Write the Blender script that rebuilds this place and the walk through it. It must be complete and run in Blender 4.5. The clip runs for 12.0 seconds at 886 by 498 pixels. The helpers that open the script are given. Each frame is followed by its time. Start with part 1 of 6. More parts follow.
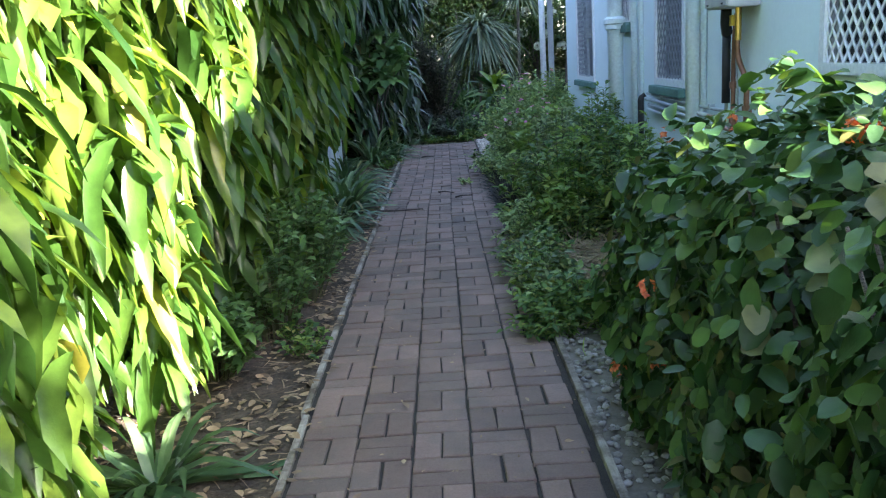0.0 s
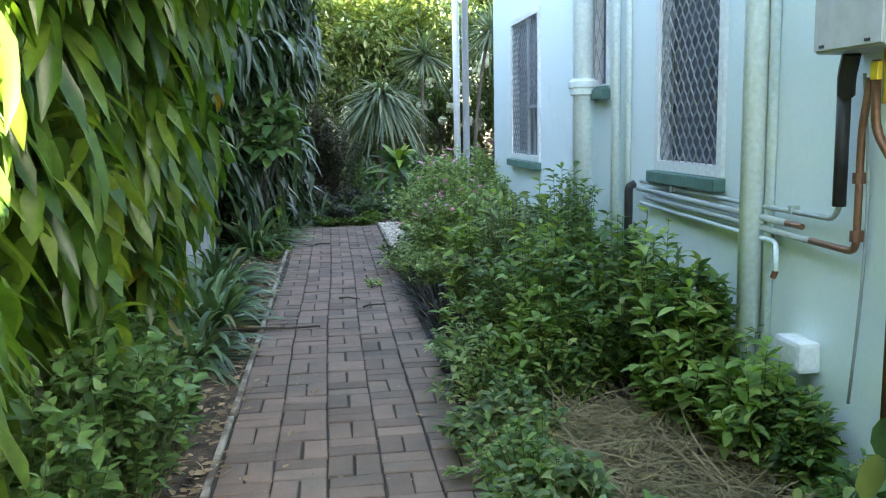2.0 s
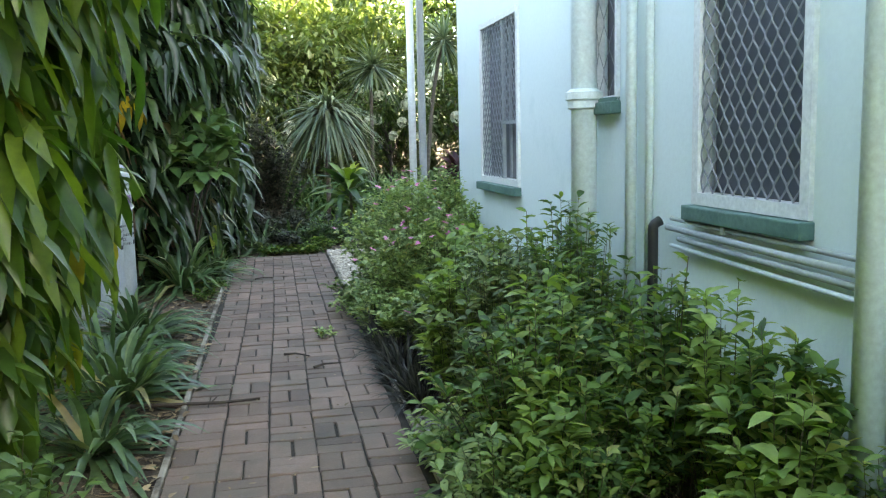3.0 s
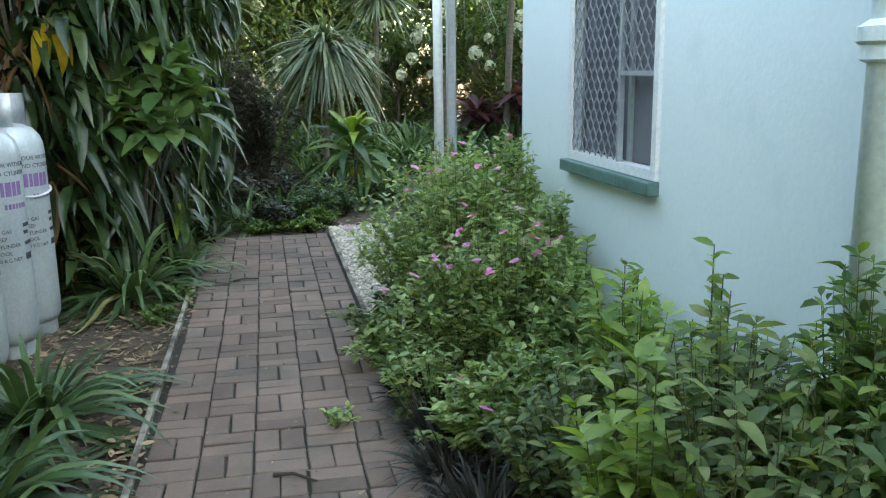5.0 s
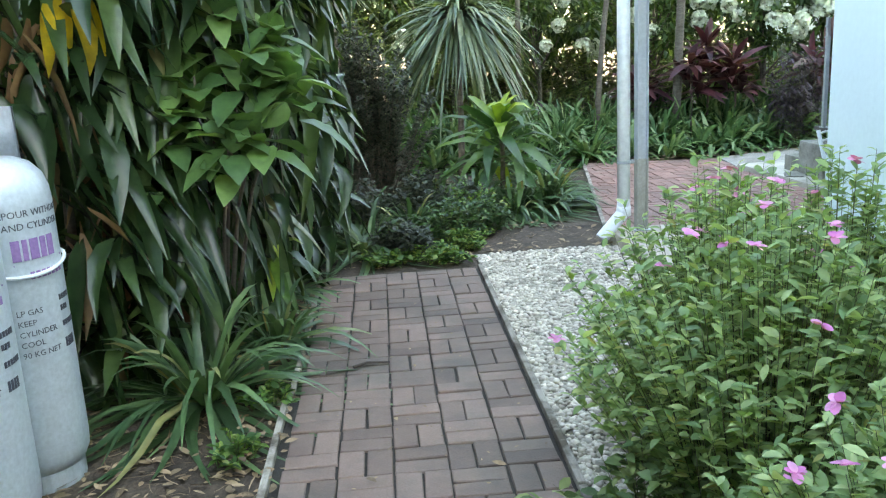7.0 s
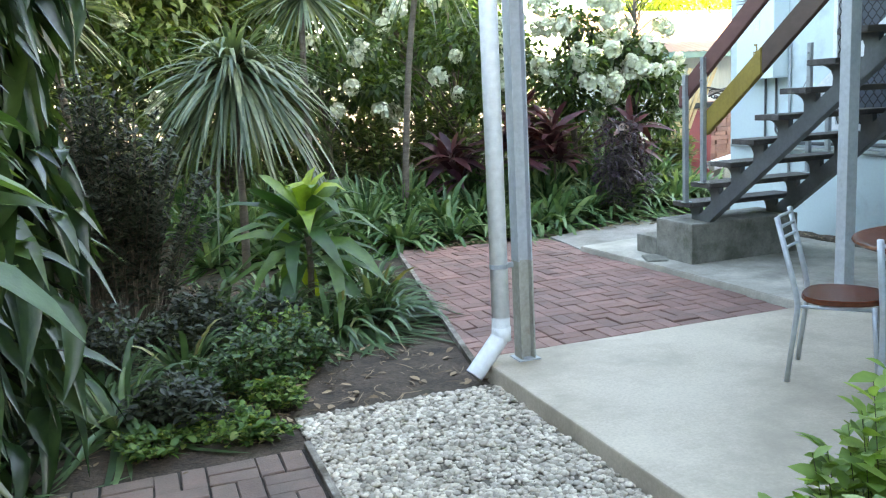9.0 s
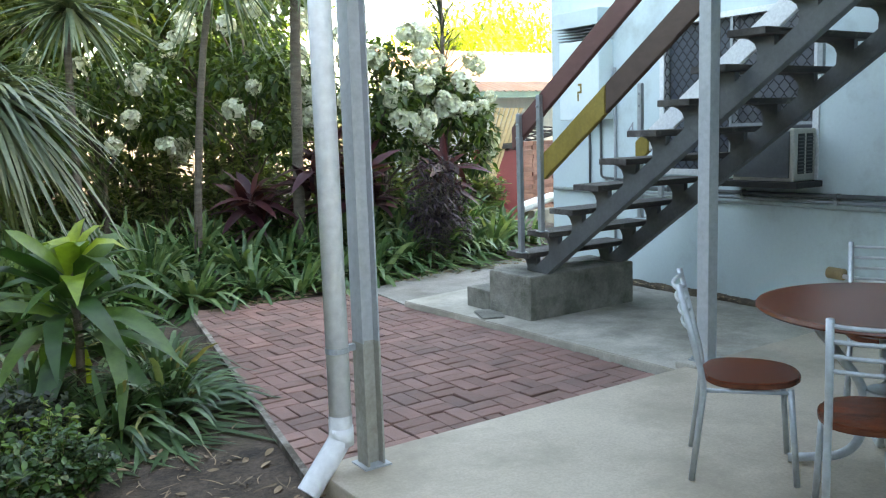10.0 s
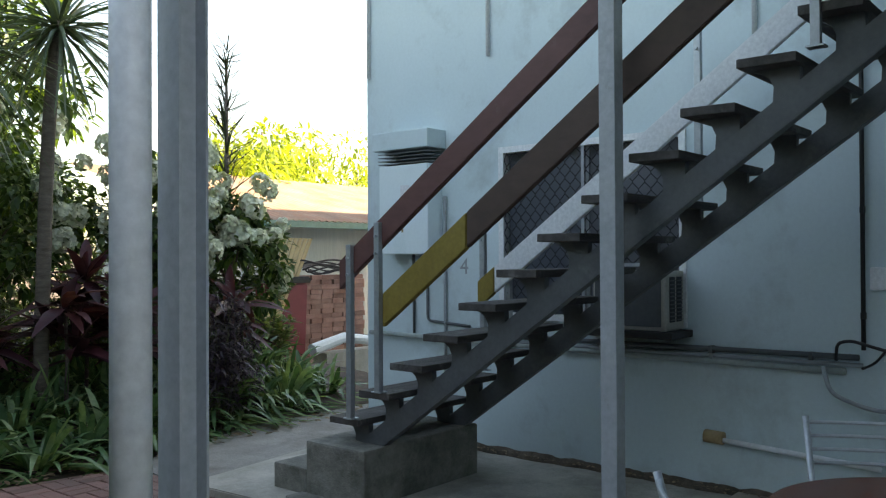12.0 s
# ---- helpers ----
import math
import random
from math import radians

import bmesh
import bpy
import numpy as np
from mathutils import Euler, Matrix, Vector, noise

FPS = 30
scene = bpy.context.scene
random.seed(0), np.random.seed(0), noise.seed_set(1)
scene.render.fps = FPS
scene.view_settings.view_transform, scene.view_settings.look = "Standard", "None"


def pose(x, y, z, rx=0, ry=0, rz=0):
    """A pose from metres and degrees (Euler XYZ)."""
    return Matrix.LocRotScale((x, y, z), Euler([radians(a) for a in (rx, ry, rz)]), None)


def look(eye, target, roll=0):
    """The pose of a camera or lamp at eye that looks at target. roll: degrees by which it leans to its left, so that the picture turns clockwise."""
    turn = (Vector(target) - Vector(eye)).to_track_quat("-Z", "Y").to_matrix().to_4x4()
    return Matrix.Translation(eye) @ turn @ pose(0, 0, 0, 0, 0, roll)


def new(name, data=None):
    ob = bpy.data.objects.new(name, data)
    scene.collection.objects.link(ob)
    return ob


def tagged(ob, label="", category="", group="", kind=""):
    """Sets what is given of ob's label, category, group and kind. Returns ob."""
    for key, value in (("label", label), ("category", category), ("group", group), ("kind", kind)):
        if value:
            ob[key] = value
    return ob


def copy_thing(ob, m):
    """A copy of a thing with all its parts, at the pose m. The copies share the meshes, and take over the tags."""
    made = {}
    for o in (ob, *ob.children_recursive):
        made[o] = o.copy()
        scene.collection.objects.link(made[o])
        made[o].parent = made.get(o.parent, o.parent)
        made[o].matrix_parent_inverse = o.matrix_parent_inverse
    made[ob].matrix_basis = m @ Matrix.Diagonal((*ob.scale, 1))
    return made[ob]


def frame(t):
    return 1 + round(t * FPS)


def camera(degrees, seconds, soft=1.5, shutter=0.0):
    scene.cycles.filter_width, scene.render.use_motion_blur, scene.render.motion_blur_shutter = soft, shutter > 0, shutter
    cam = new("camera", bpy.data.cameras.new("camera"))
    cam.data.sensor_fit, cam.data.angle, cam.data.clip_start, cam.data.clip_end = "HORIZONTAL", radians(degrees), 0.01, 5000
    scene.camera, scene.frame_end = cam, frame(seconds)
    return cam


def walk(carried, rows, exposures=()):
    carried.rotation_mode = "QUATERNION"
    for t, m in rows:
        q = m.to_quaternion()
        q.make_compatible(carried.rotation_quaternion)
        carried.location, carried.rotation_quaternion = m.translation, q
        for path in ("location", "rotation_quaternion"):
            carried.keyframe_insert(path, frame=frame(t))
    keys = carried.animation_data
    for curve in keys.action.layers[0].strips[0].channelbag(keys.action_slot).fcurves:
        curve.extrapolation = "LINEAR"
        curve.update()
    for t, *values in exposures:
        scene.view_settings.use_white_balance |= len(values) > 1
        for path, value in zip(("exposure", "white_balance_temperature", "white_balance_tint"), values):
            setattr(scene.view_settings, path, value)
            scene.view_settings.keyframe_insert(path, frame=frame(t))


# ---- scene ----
cam = camera(55.0, 12.0, soft=1.2)
PATH = [
    (0, (0.081, -2.648, 1.534), (0.06, -0.699, 1.089), -3.6),
    (0.5, (0.026, -2.044, 1.428), (0.076, -0.088, 1.013), -3.3),
    (1, (-0.08, -1.495, 1.445), (0.138, 0.47, 1.142), -1.4),
    (1.5, (-0.095, -0.933, 1.433), (0.151, 1.031, 1.14), -1.4),
    (2, (-0.07, -0.336, 1.464), (0.185, 1.627, 1.178), -1.1),
    (2.5, (-0.095, 0.252, 1.488), (0.29, 2.197, 1.227), -1.0),
    (3, (-0.051, 0.909, 1.512), (0.332, 2.855, 1.254), -1.3),
    (3.2, (-0.054, 1.137, 1.524), (0.322, 3.084, 1.268), -1.2),
    (5, (0.003, 3.574, 1.653), (0.4, 5.491, 1.243), -0.7),
    (5.5, (-0.022, 4.188, 1.663), (0.299, 6.111, 1.22), -1.2),
    (6, (-0.06, 4.782, 1.679), (0.232, 6.706, 1.219), -1.7),
    (6.5, (-0.056, 5.419, 1.674), (0.084, 7.356, 1.199), -2.1),
    (6.7, (-0.041, 5.672, 1.702), (0.068, 7.611, 1.226), -3.1),
    (8.3, (-0.146, 7.648, 1.646), (0.275, 9.567, 1.271), -2.3),
    (8.5, (-0.127, 7.845, 1.649), (0.375, 9.745, 1.275), -2.7),
    (9, (-0.033, 8.449, 1.636), (0.628, 10.306, 1.295), -3.0),
    (9.5, (0.014, 9.037, 1.662), (0.984, 10.761, 1.366), -1.6),
    (10, (0.208, 9.532, 1.652), (1.314, 11.175, 1.374), -1.9),
    (10.5, (0.395, 9.939, 1.668), (1.851, 11.286, 1.412), -1.5),
    (11, (0.503, 10.355, 1.695), (2.13, 11.492, 1.445), -1.4),
    (11.5, (0.652, 10.697, 1.646), (2.247, 11.903, 1.65), -0.8),
    (12, (0.745, 10.959, 1.674), (2.286, 12.233, 1.693), -0.3),
]

# the phone brightens in the shade and darkens when it tilts up to the sky
EXPOSURE = [(0.0, 3.92, 6300, 15), (1.0, 4.3, 6700, 10), (2.0, 4.6, 7500, 8), (3.0, 4.62, 8600, 8), (5.0, 4.56, 8900, 6), (5.5, 4.74, 8900, 6), (6.5, 5.13, 8700, 6), (8.5, 4.98, 8400, 8), (9.0, 4.88, 8400, 10), (9.5, 4.62, 8700, 10), (10.0, 4.5, 8900, 11), (10.5, 4.3, 9100, 11), (11.0, 4.16, 9000, 12), (11.5, 3.44, 8800, 12), (12.0, 3.06, 8600, 12)]
walk(cam, [(t, look(eye, target, roll)) for t, eye, target, roll in PATH], EXPOSURE)

# ---- daylight ----
SUN_AZ, SUN_EL = 126.8, 25.0        # degrees: clockwise from +y, and above the horizon
world = bpy.data.worlds.new("sky")
scene.world = world
world.use_nodes = True
_n = world.node_tree.nodes
_sky = _n.new("ShaderNodeTexSky")
_sky.sky_type, _sky.sun_disc = "NISHITA", False
_sky.sun_elevation, _sky.sun_rotation = radians(SUN_EL), radians(SUN_AZ)
_sky.air_density, _sky.dust_density = 1.0, 2.0
world.node_tree.links.new(_sky.outputs[0], _n["Background"].inputs[0])
_n["Background"].inputs[1].default_value = 0.088
_lamp = bpy.data.lights.new("sun", "SUN")
_lamp.energy, _lamp.angle, _lamp.color = 5.0, radians(0.6), (1.0, 0.93, 0.80)
sun = new("sun", _lamp)
_d = Vector((math.sin(radians(SUN_AZ)) * math.cos(radians(SUN_EL)), math.cos(radians(SUN_AZ)) * math.cos(radians(SUN_EL)), math.sin(radians(SUN_EL))))
sun.matrix_world = look((0, 0, 30), Vector((0, 0, 30)) - _d)

# ---- materials ----
def nodes_of(name):
    m = bpy.data.materials.new(name)
    m.use_nodes = True
    nt = m.node_tree
    return m, nt, nt.nodes["Principled BSDF"]


def ramp(nt, fac, stops):
    r = nt.nodes.new("ShaderNodeValToRGB")
    while len(r.color_ramp.elements) < len(stops):
        r.color_ramp.elements.new(0.5)
    for e, (p, c) in zip(r.color_ramp.elements, stops):
        e.position, e.color = p, (*c, 1)
    nt.links.new(fac, r.inputs[0])
    return r.outputs[0]


def noise_fac(nt, scale, detail=5, rough=0.6, stretch=None, coord="Object"):
    tc = nt.nodes.new("ShaderNodeTexCoord")
    n = nt.nodes.new("ShaderNodeTexNoise")
    n.inputs["Scale"].default_value, n.inputs["Detail"].default_value, n.inputs["Roughness"].default_value = scale, detail, rough
    src = tc.outputs[coord]
    if stretch:
        mp = nt.nodes.new("ShaderNodeMapping")
        mp.inputs["Scale"].default_value = stretch
        nt.links.new(src, mp.inputs[0])
        src = mp.outputs[0]
    nt.links.new(src, n.inputs["Vector"])
    return n.outputs["Fac"]


def world_noise(nt, scale, detail=5, rough=0.6):
    g = nt.nodes.new("ShaderNodeNewGeometry")
    n = nt.nodes.new("ShaderNodeTexNoise")
    n.inputs["Scale"].default_value, n.inputs["Detail"].default_value, n.inputs["Roughness"].default_value = scale, detail, rough
    nt.links.new(g.outputs["Position"], n.inputs["Vector"])
    return n.outputs["Fac"]


def mixc(nt, fac, a, b, mode="MIX"):
    x = nt.nodes.new("ShaderNodeMix")
    x.data_type, x.blend_type = "RGBA", mode
    for v, i in ((fac, 0), (a, 6), (b, 7)):
        if isinstance(v, (int, float)):
            x.inputs[i].default_value = v
        elif isinstance(v, tuple):
            x.inputs[i].default_value = (*v, 1)
        else:
            nt.links.new(v, x.inputs[i])
    return x.outputs[2]


def bump(nt, bsdf, fac, strength, distance=0.01):
    b = nt.nodes.new("ShaderNodeBump")
    b.inputs["Strength"].default_value, b.inputs["Distance"].default_value = strength, distance
    nt.links.new(fac, b.inputs["Height"])
    nt.links.new(b.outputs[0], bsdf.inputs["Normal"])


def surface(name, a, b, scale=3.0, rough=0.7, metal=0.0, fine=60.0, bumps=0.2, dirt=None, dirt_scale=1.2, dirt_at=(0.55, 0.75), stretch=None, spread=0.0, grain=(0.82, 1.08)):
    """A surface that drifts between two colours, with fine relief and stains of a third colour."""
    m, nt, p = nodes_of(name)
    col = ramp(nt, noise_fac(nt, scale, 6, 0.65, stretch) if spread == 0 else world_noise(nt, scale, 6, 0.65), [(0.3, a), (0.7, b)])
    fine_fac = noise_fac(nt, fine, 4, 0.6, stretch)
    speck = ramp(nt, fine_fac, [(0.25, (grain[0],) * 3), (0.75, (grain[1],) * 3)])
    col = mixc(nt, 1.0, col, speck, "MULTIPLY")
    if dirt:
        mask = ramp(nt, world_noise(nt, dirt_scale, 7, 0.7), [(dirt_at[0], (0, 0, 0)), (dirt_at[1], (1, 1, 1))])
        col = mixc(nt, mask, col, dirt)
    if spread:
        oi = nt.nodes.new("ShaderNodeObjectInfo")
        g = nt.nodes.new("ShaderNodeNewGeometry")
        add = nt.nodes.new("ShaderNodeMath")
        add.operation = "ADD"
        nt.links.new(oi.outputs["Random"], add.inputs[0])
        nt.links.new(g.outputs["Random Per Island"], add.inputs[1])
        fr = nt.nodes.new("ShaderNodeMath")
        fr.operation = "FRACT"
        nt.links.new(add.outputs[0], fr.inputs[0])
        col = mixc(nt, 1.0, col, ramp(nt, fr.outputs[0], [(0.0, (1 - spread,) * 3), (1.0, (1 + spread,) * 3)]), "MULTIPLY")
    nt.links.new(col, p.inputs["Base Color"])
    p.inputs["Roughness"].default_value, p.inputs["Metallic"].default_value = rough, metal
    if bumps:
        bump(nt, p, fine_fac, bumps, 0.01)
    return m


def leafy(name, stops, rough=0.42, through_light=0.3, scale=14.0):
    """Leaf skin: each leaf takes a colour of its own from the stops, with blotches, and lets light through."""
    m, nt, p = nodes_of(name)
    g = nt.nodes.new("ShaderNodeNewGeometry")
    oi = nt.nodes.new("ShaderNodeObjectInfo")
    add = nt.nodes.new("ShaderNodeMath")
    add.operation = "ADD"
    nt.links.new(oi.outputs["Random"], add.inputs[0])
    nt.links.new(g.outputs["Random Per Island"], add.inputs[1])
    fr = nt.nodes.new("ShaderNodeMath")
    fr.operation = "FRACT"
    nt.links.new(add.outputs[0], fr.inputs[0])
    col = ramp(nt, fr.outputs[0], stops)
    blot = ramp(nt, world_noise(nt, scale, 3), [(0.3, (0.72, 0.74, 0.7)), (0.7, (1.2, 1.18, 1.1))])
    col = mixc(nt, 1.0, col, blot, "MULTIPLY")
    nt.links.new(col, p.inputs["Base Color"])
    p.inputs["Roughness"].default_value = rough
    p.inputs["Specular IOR Level"].default_value = 0.45
    bump(nt, p, world_noise(nt, 120, 2), 0.25, 0.003)
    tr = nt.nodes.new("ShaderNodeBsdfTranslucent")
    nt.links.new(mixc(nt, 1.0, col, (1.5, 1.45, 0.6), "MULTIPLY"), tr.inputs[0])
    mx = nt.nodes.new("ShaderNodeMixShader")
    mx.inputs[0].default_value = through_light
    nt.links.new(p.outputs[0], mx.inputs[1])
    nt.links.new(tr.outputs[0], mx.inputs[2])
    nt.links.new(mx.outputs[0], nt.nodes["Material Output"].inputs[0])
    return m


PAINT = surface("pale_blue_render_paint", (0.74, 0.855, 0.87), (0.79, 0.885, 0.895), 0.8, 0.62, grain=(0.97, 1.02), fine=35, bumps=0.14, dirt=(0.61, 0.745, 0.755), dirt_scale=1.6, dirt_at=(0.56, 0.82))
# darker copy of PAINT: shade under the upper floor is put into the colour
PAINT_SHADE = surface("pale_blue_paint_with_shade", (0.56, 0.68, 0.70), (0.62, 0.73, 0.75), 0.7, 0.6, grain=(0.96, 1.03), fine=35, bumps=0.06, dirt=(0.38, 0.45, 0.45), dirt_scale=1.5, dirt_at=(0.52, 0.8))
PIPE_PAINT = surface("pale_blue_pipe_paint", (0.72, 0.835, 0.85), (0.77, 0.87, 0.88), 2.0, 0.5, fine=40, bumps=0.06, dirt=(0.52, 0.65, 0.66), dirt_scale=3, dirt_at=(0.6, 0.9))
WHITE = surface("white_gloss_paint", (0.76, 0.79, 0.80), (0.84, 0.86, 0.86), 2.5, 0.4, fine=40, bumps=0.05, dirt=(0.58, 0.59, 0.57), dirt_scale=2.5, dirt_at=(0.7, 1.0))
GREEN_SILL = surface("weathered_green_sill", (0.07, 0.16, 0.14), (0.13, 0.24, 0.21), 6, 0.65, fine=50, bumps=0.3)
GRILLE = surface("grey_security_mesh", (0.30, 0.33, 0.36), (0.38, 0.41, 0.44), 9, 0.45, 0.3, bumps=0.0)
GRILLE_DARK = surface("black_security_mesh", (0.02, 0.02, 0.022), (0.035, 0.035, 0.04), 9, 0.5, 0.2, bumps=0.0)
GREY_STEEL = surface("grey_painted_steel", (0.30, 0.33, 0.35), (0.38, 0.41, 0.42), 3, 0.5, 0.0, fine=30, bumps=0.12, dirt=(0.20, 0.17, 0.13), dirt_scale=3.5, dirt_at=(0.66, 0.8))
POST_PAINT = surface("pale_grey_post_paint", (0.40, 0.43, 0.45), (0.48, 0.51, 0.52), 3, 0.5, 0.0, fine=30, bumps=0.12, dirt=(0.22, 0.19, 0.14), dirt_scale=3.5, dirt_at=(0.66, 0.8))
GALV = surface("galvanised_steel", (0.36, 0.40, 0.42), (0.46, 0.50, 0.52), 8, 0.42, 0.5, fine=40, bumps=0.08, dirt=(0.26, 0.20, 0.14), dirt_scale=6, dirt_at=(0.68, 0.8))
PVC = surface("white_pvc", (0.82, 0.85, 0.87), (0.88, 0.90, 0.91), 1.5, 0.35, fine=20, bumps=0.03, dirt=(0.60, 0.62, 0.58), dirt_scale=4, dirt_at=(0.72, 0.95))
STRINGER = surface("dark_grey_painted_steel", (0.075, 0.085, 0.09), (0.12, 0.13, 0.135), 3, 0.5, 0.0, fine=35, bumps=0.2, dirt=(0.17, 0.18, 0.18), dirt_scale=4, dirt_at=(0.6, 0.8))
TREAD = surface("weathered_dark_timber", (0.04, 0.035, 0.032), (0.11, 0.10, 0.092), 4, 0.75, fine=45, bumps=0.5, stretch=(0.25, 4, 4), dirt=(0.26, 0.25, 0.23), dirt_scale=5, dirt_at=(0.56, 0.8))
MAROON = surface("maroon_painted_timber", (0.12, 0.05, 0.045), (0.17, 0.075, 0.065), 3, 0.6, fine=30, bumps=0.2, stretch=(3, 0.3, 0.6), dirt=(0.22, 0.14, 0.12), dirt_scale=4, dirt_at=(0.62, 0.85))
BROWN_RAIL = surface("bare_brown_timber", (0.06, 0.036, 0.028), (0.105, 0.066, 0.05), 3, 0.7, fine=30, bumps=0.3, stretch=(3, 0.3, 0.6), dirt=(0.09, 0.06, 0.04), dirt_scale=3)
YELLOW_RAIL = surface("worn_mustard_paint", (0.24, 0.17, 0.03), (0.31, 0.225, 0.045), 4, 0.6, fine=30, bumps=0.25, dirt=(0.20, 0.14, 0.05), dirt_scale=5, dirt_at=(0.55, 0.8))
CONCRETE = surface("pale_smooth_concrete", (0.47, 0.395, 0.305), (0.60, 0.515, 0.405), 1.3, 0.62, fine=70, bumps=0.15, dirt=(0.31, 0.26, 0.195), dirt_scale=1.1, dirt_at=(0.46, 0.72))
OLD_CONCRETE = surface("old_stained_concrete", (0.35, 0.325, 0.27), (0.60, 0.56, 0.48), 2.2, 0.8, fine=60, bumps=0.35, dirt=(0.20, 0.185, 0.155), dirt_scale=1.5, dirt_at=(0.47, 0.75))
BLOCK = surface("rough_exposed_concrete", (0.14, 0.135, 0.115), (0.33, 0.32, 0.275), 5, 0.9, fine=55, bumps=0.9, dirt=(0.07, 0.08, 0.05), dirt_scale=4, dirt_at=(0.5, 0.75))
BRICK = surface("brown_clay_paver", (0.16, 0.105, 0.085), (0.24, 0.165, 0.135), 2.2, 0.8, fine=90, bumps=0.5, dirt=(0.115, 0.095, 0.08), dirt_scale=1.5, dirt_at=(0.46, 0.7), spread=0.26)
BRICK_RED = surface("red_clay_paver", (0.24, 0.12, 0.098), (0.34, 0.19, 0.155), 2.2, 0.75, fine=90, bumps=0.5, dirt=(0.175, 0.12, 0.105), dirt_scale=1.6, dirt_at=(0.44, 0.75), spread=0.22)
JOINT = surface("dark_joint_sand", (0.022, 0.019, 0.016), (0.045, 0.038, 0.03), 8, 0.95, fine=150, bumps=0.6)
SOIL = surface("dark_garden_soil", (0.035, 0.025, 0.018), (0.11, 0.078, 0.055), 5, 0.95, fine=45, bumps=1.0, grain=(0.45, 1.4), dirt=(0.075, 0.07, 0.035), dirt_scale=0.8)
PEBBLE = surface("white_pebble", (0.40, 0.345, 0.275), (0.70, 0.63, 0.53), 5, 0.75, fine=80, bumps=0.2, spread=0.38)
EDGING = surface("weathered_timber_edging", (0.28, 0.24, 0.20), (0.46, 0.42, 0.36), 5, 0.85, fine=40, bumps=0.5, stretch=(4, 0.3, 4), dirt=(0.09, 0.07, 0.05), dirt_scale=3.0, dirt_at=(0.42, 0.58))
TABLE_WOOD = surface("varnished_red_brown_wood", (0.11, 0.026, 0.012), (0.22, 0.06, 0.025), 2.5, 0.26, fine=22, bumps=0.08, stretch=(0.5, 7, 7), dirt=(0.09, 0.03, 0.018), dirt_scale=3)
SILVER = surface("silver_painted_tube", (0.52, 0.56, 0.58), (0.60, 0.63, 0.65), 4, 0.35, 0.35, fine=30, bumps=0.03)
APPLIANCE = surface("white_enamel", (0.80, 0.81, 0.82), (0.84, 0.85, 0.85), 1.0, 0.3, grain=(0.99, 1.01), fine=10, bumps=0.0)
HEATER = surface("grey_beige_enamel", (0.44, 0.45, 0.45), (0.49, 0.50, 0.50), 1.5, 0.4, fine=15, bumps=0.02)
DARK = surface("black_rubber", (0.012, 0.012, 0.013), (0.03, 0.03, 0.03), 10, 0.6, bumps=0.1)
COPPER = surface("tarnished_copper", (0.20, 0.095, 0.055), (0.32, 0.16, 0.10), 12, 0.45, 0.6, bumps=0.1)
BRASS = surface("yellow_brass", (0.42, 0.28, 0.06), (0.52, 0.36, 0.09), 12, 0.35, 0.8, bumps=0.05)
YELLOW = surface("yellow_plastic", (0.62, 0.42, 0.02), (0.68, 0.48, 0.03), 8, 0.4, bumps=0.0)
CYLINDER = surface("silver_grey_gas_bottle", (0.50, 0.55, 0.59), (0.60, 0.65, 0.69), 2.0, 0.38, 0.25, fine=50, bumps=0.06, dirt=(0.34, 0.36, 0.36), dirt_scale=3, dirt_at=(0.58, 0.82))
INK = surface("dark_print", (0.04, 0.04, 0.06), (0.07, 0.07, 0.09), 40, 0.6, bumps=0.0)
PURPLE_INK = surface("purple_print", (0.24, 0.13, 0.34), (0.34, 0.20, 0.44), 30, 0.6, bumps=0.0)
BARK = surface("grey_brown_bark", (0.08, 0.065, 0.05), (0.18, 0.15, 0.12), 6, 0.9, fine=40, bumps=0.9, stretch=(1, 1, 4))
STEM = surface("green_brown_stem", (0.07, 0.09, 0.03), (0.13, 0.12, 0.06), 8, 0.8, bumps=0.3)
STRAW = surface("dry_straw", (0.15, 0.115, 0.055), (0.27, 0.215, 0.11), 6, 0.85, bumps=0.2, spread=0.5)
LITTER = surface("brown_leaf_litter", (0.16, 0.10, 0.055), (0.36, 0.26, 0.16), 9, 0.85, bumps=0.3, spread=0.5)
# near-black so the dimness of the rooms lies in the wall colour
DIM_ROOM = surface("warm_dim_interior", (0.05, 0.045, 0.04), (0.10, 0.08, 0.07), 2, 0.8, bumps=0.0)

HANG = leafy("drooping_leaf", [(0.0, (0.028, 0.078, 0.015)), (0.5, (0.070, 0.145, 0.026)), (0.90, (0.14, 0.215, 0.036)), (0.97, (0.17, 0.235, 0.040)), (1.0, (0.36, 0.30, 0.05))], 0.30, 0.46)
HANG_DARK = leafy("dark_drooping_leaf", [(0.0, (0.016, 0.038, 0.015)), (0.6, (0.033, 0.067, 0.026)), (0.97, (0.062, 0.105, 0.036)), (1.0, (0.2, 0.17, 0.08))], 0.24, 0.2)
WEEPING = leafy("grey_green_weeping_leaf", [(0.0, (0.05, 0.075, 0.05)), (0.7, (0.09, 0.125, 0.085)), (1.0, (0.16, 0.19, 0.14))], 0.25, 0.15)
AGAPANTHUS = leafy("agapanthus_leaf", [(0.0, (0.050, 0.115, 0.055)), (0.6, (0.12, 0.215, 0.105)), (1.0, (0.24, 0.34, 0.18))], 0.22, 0.25)
BROAD = leafy("broad_green_leaf", [(0.0, (0.055, 0.125, 0.045)), (0.7, (0.10, 0.19, 0.065)), (1.0, (0.14, 0.23, 0.07))], 0.45, 0.3)
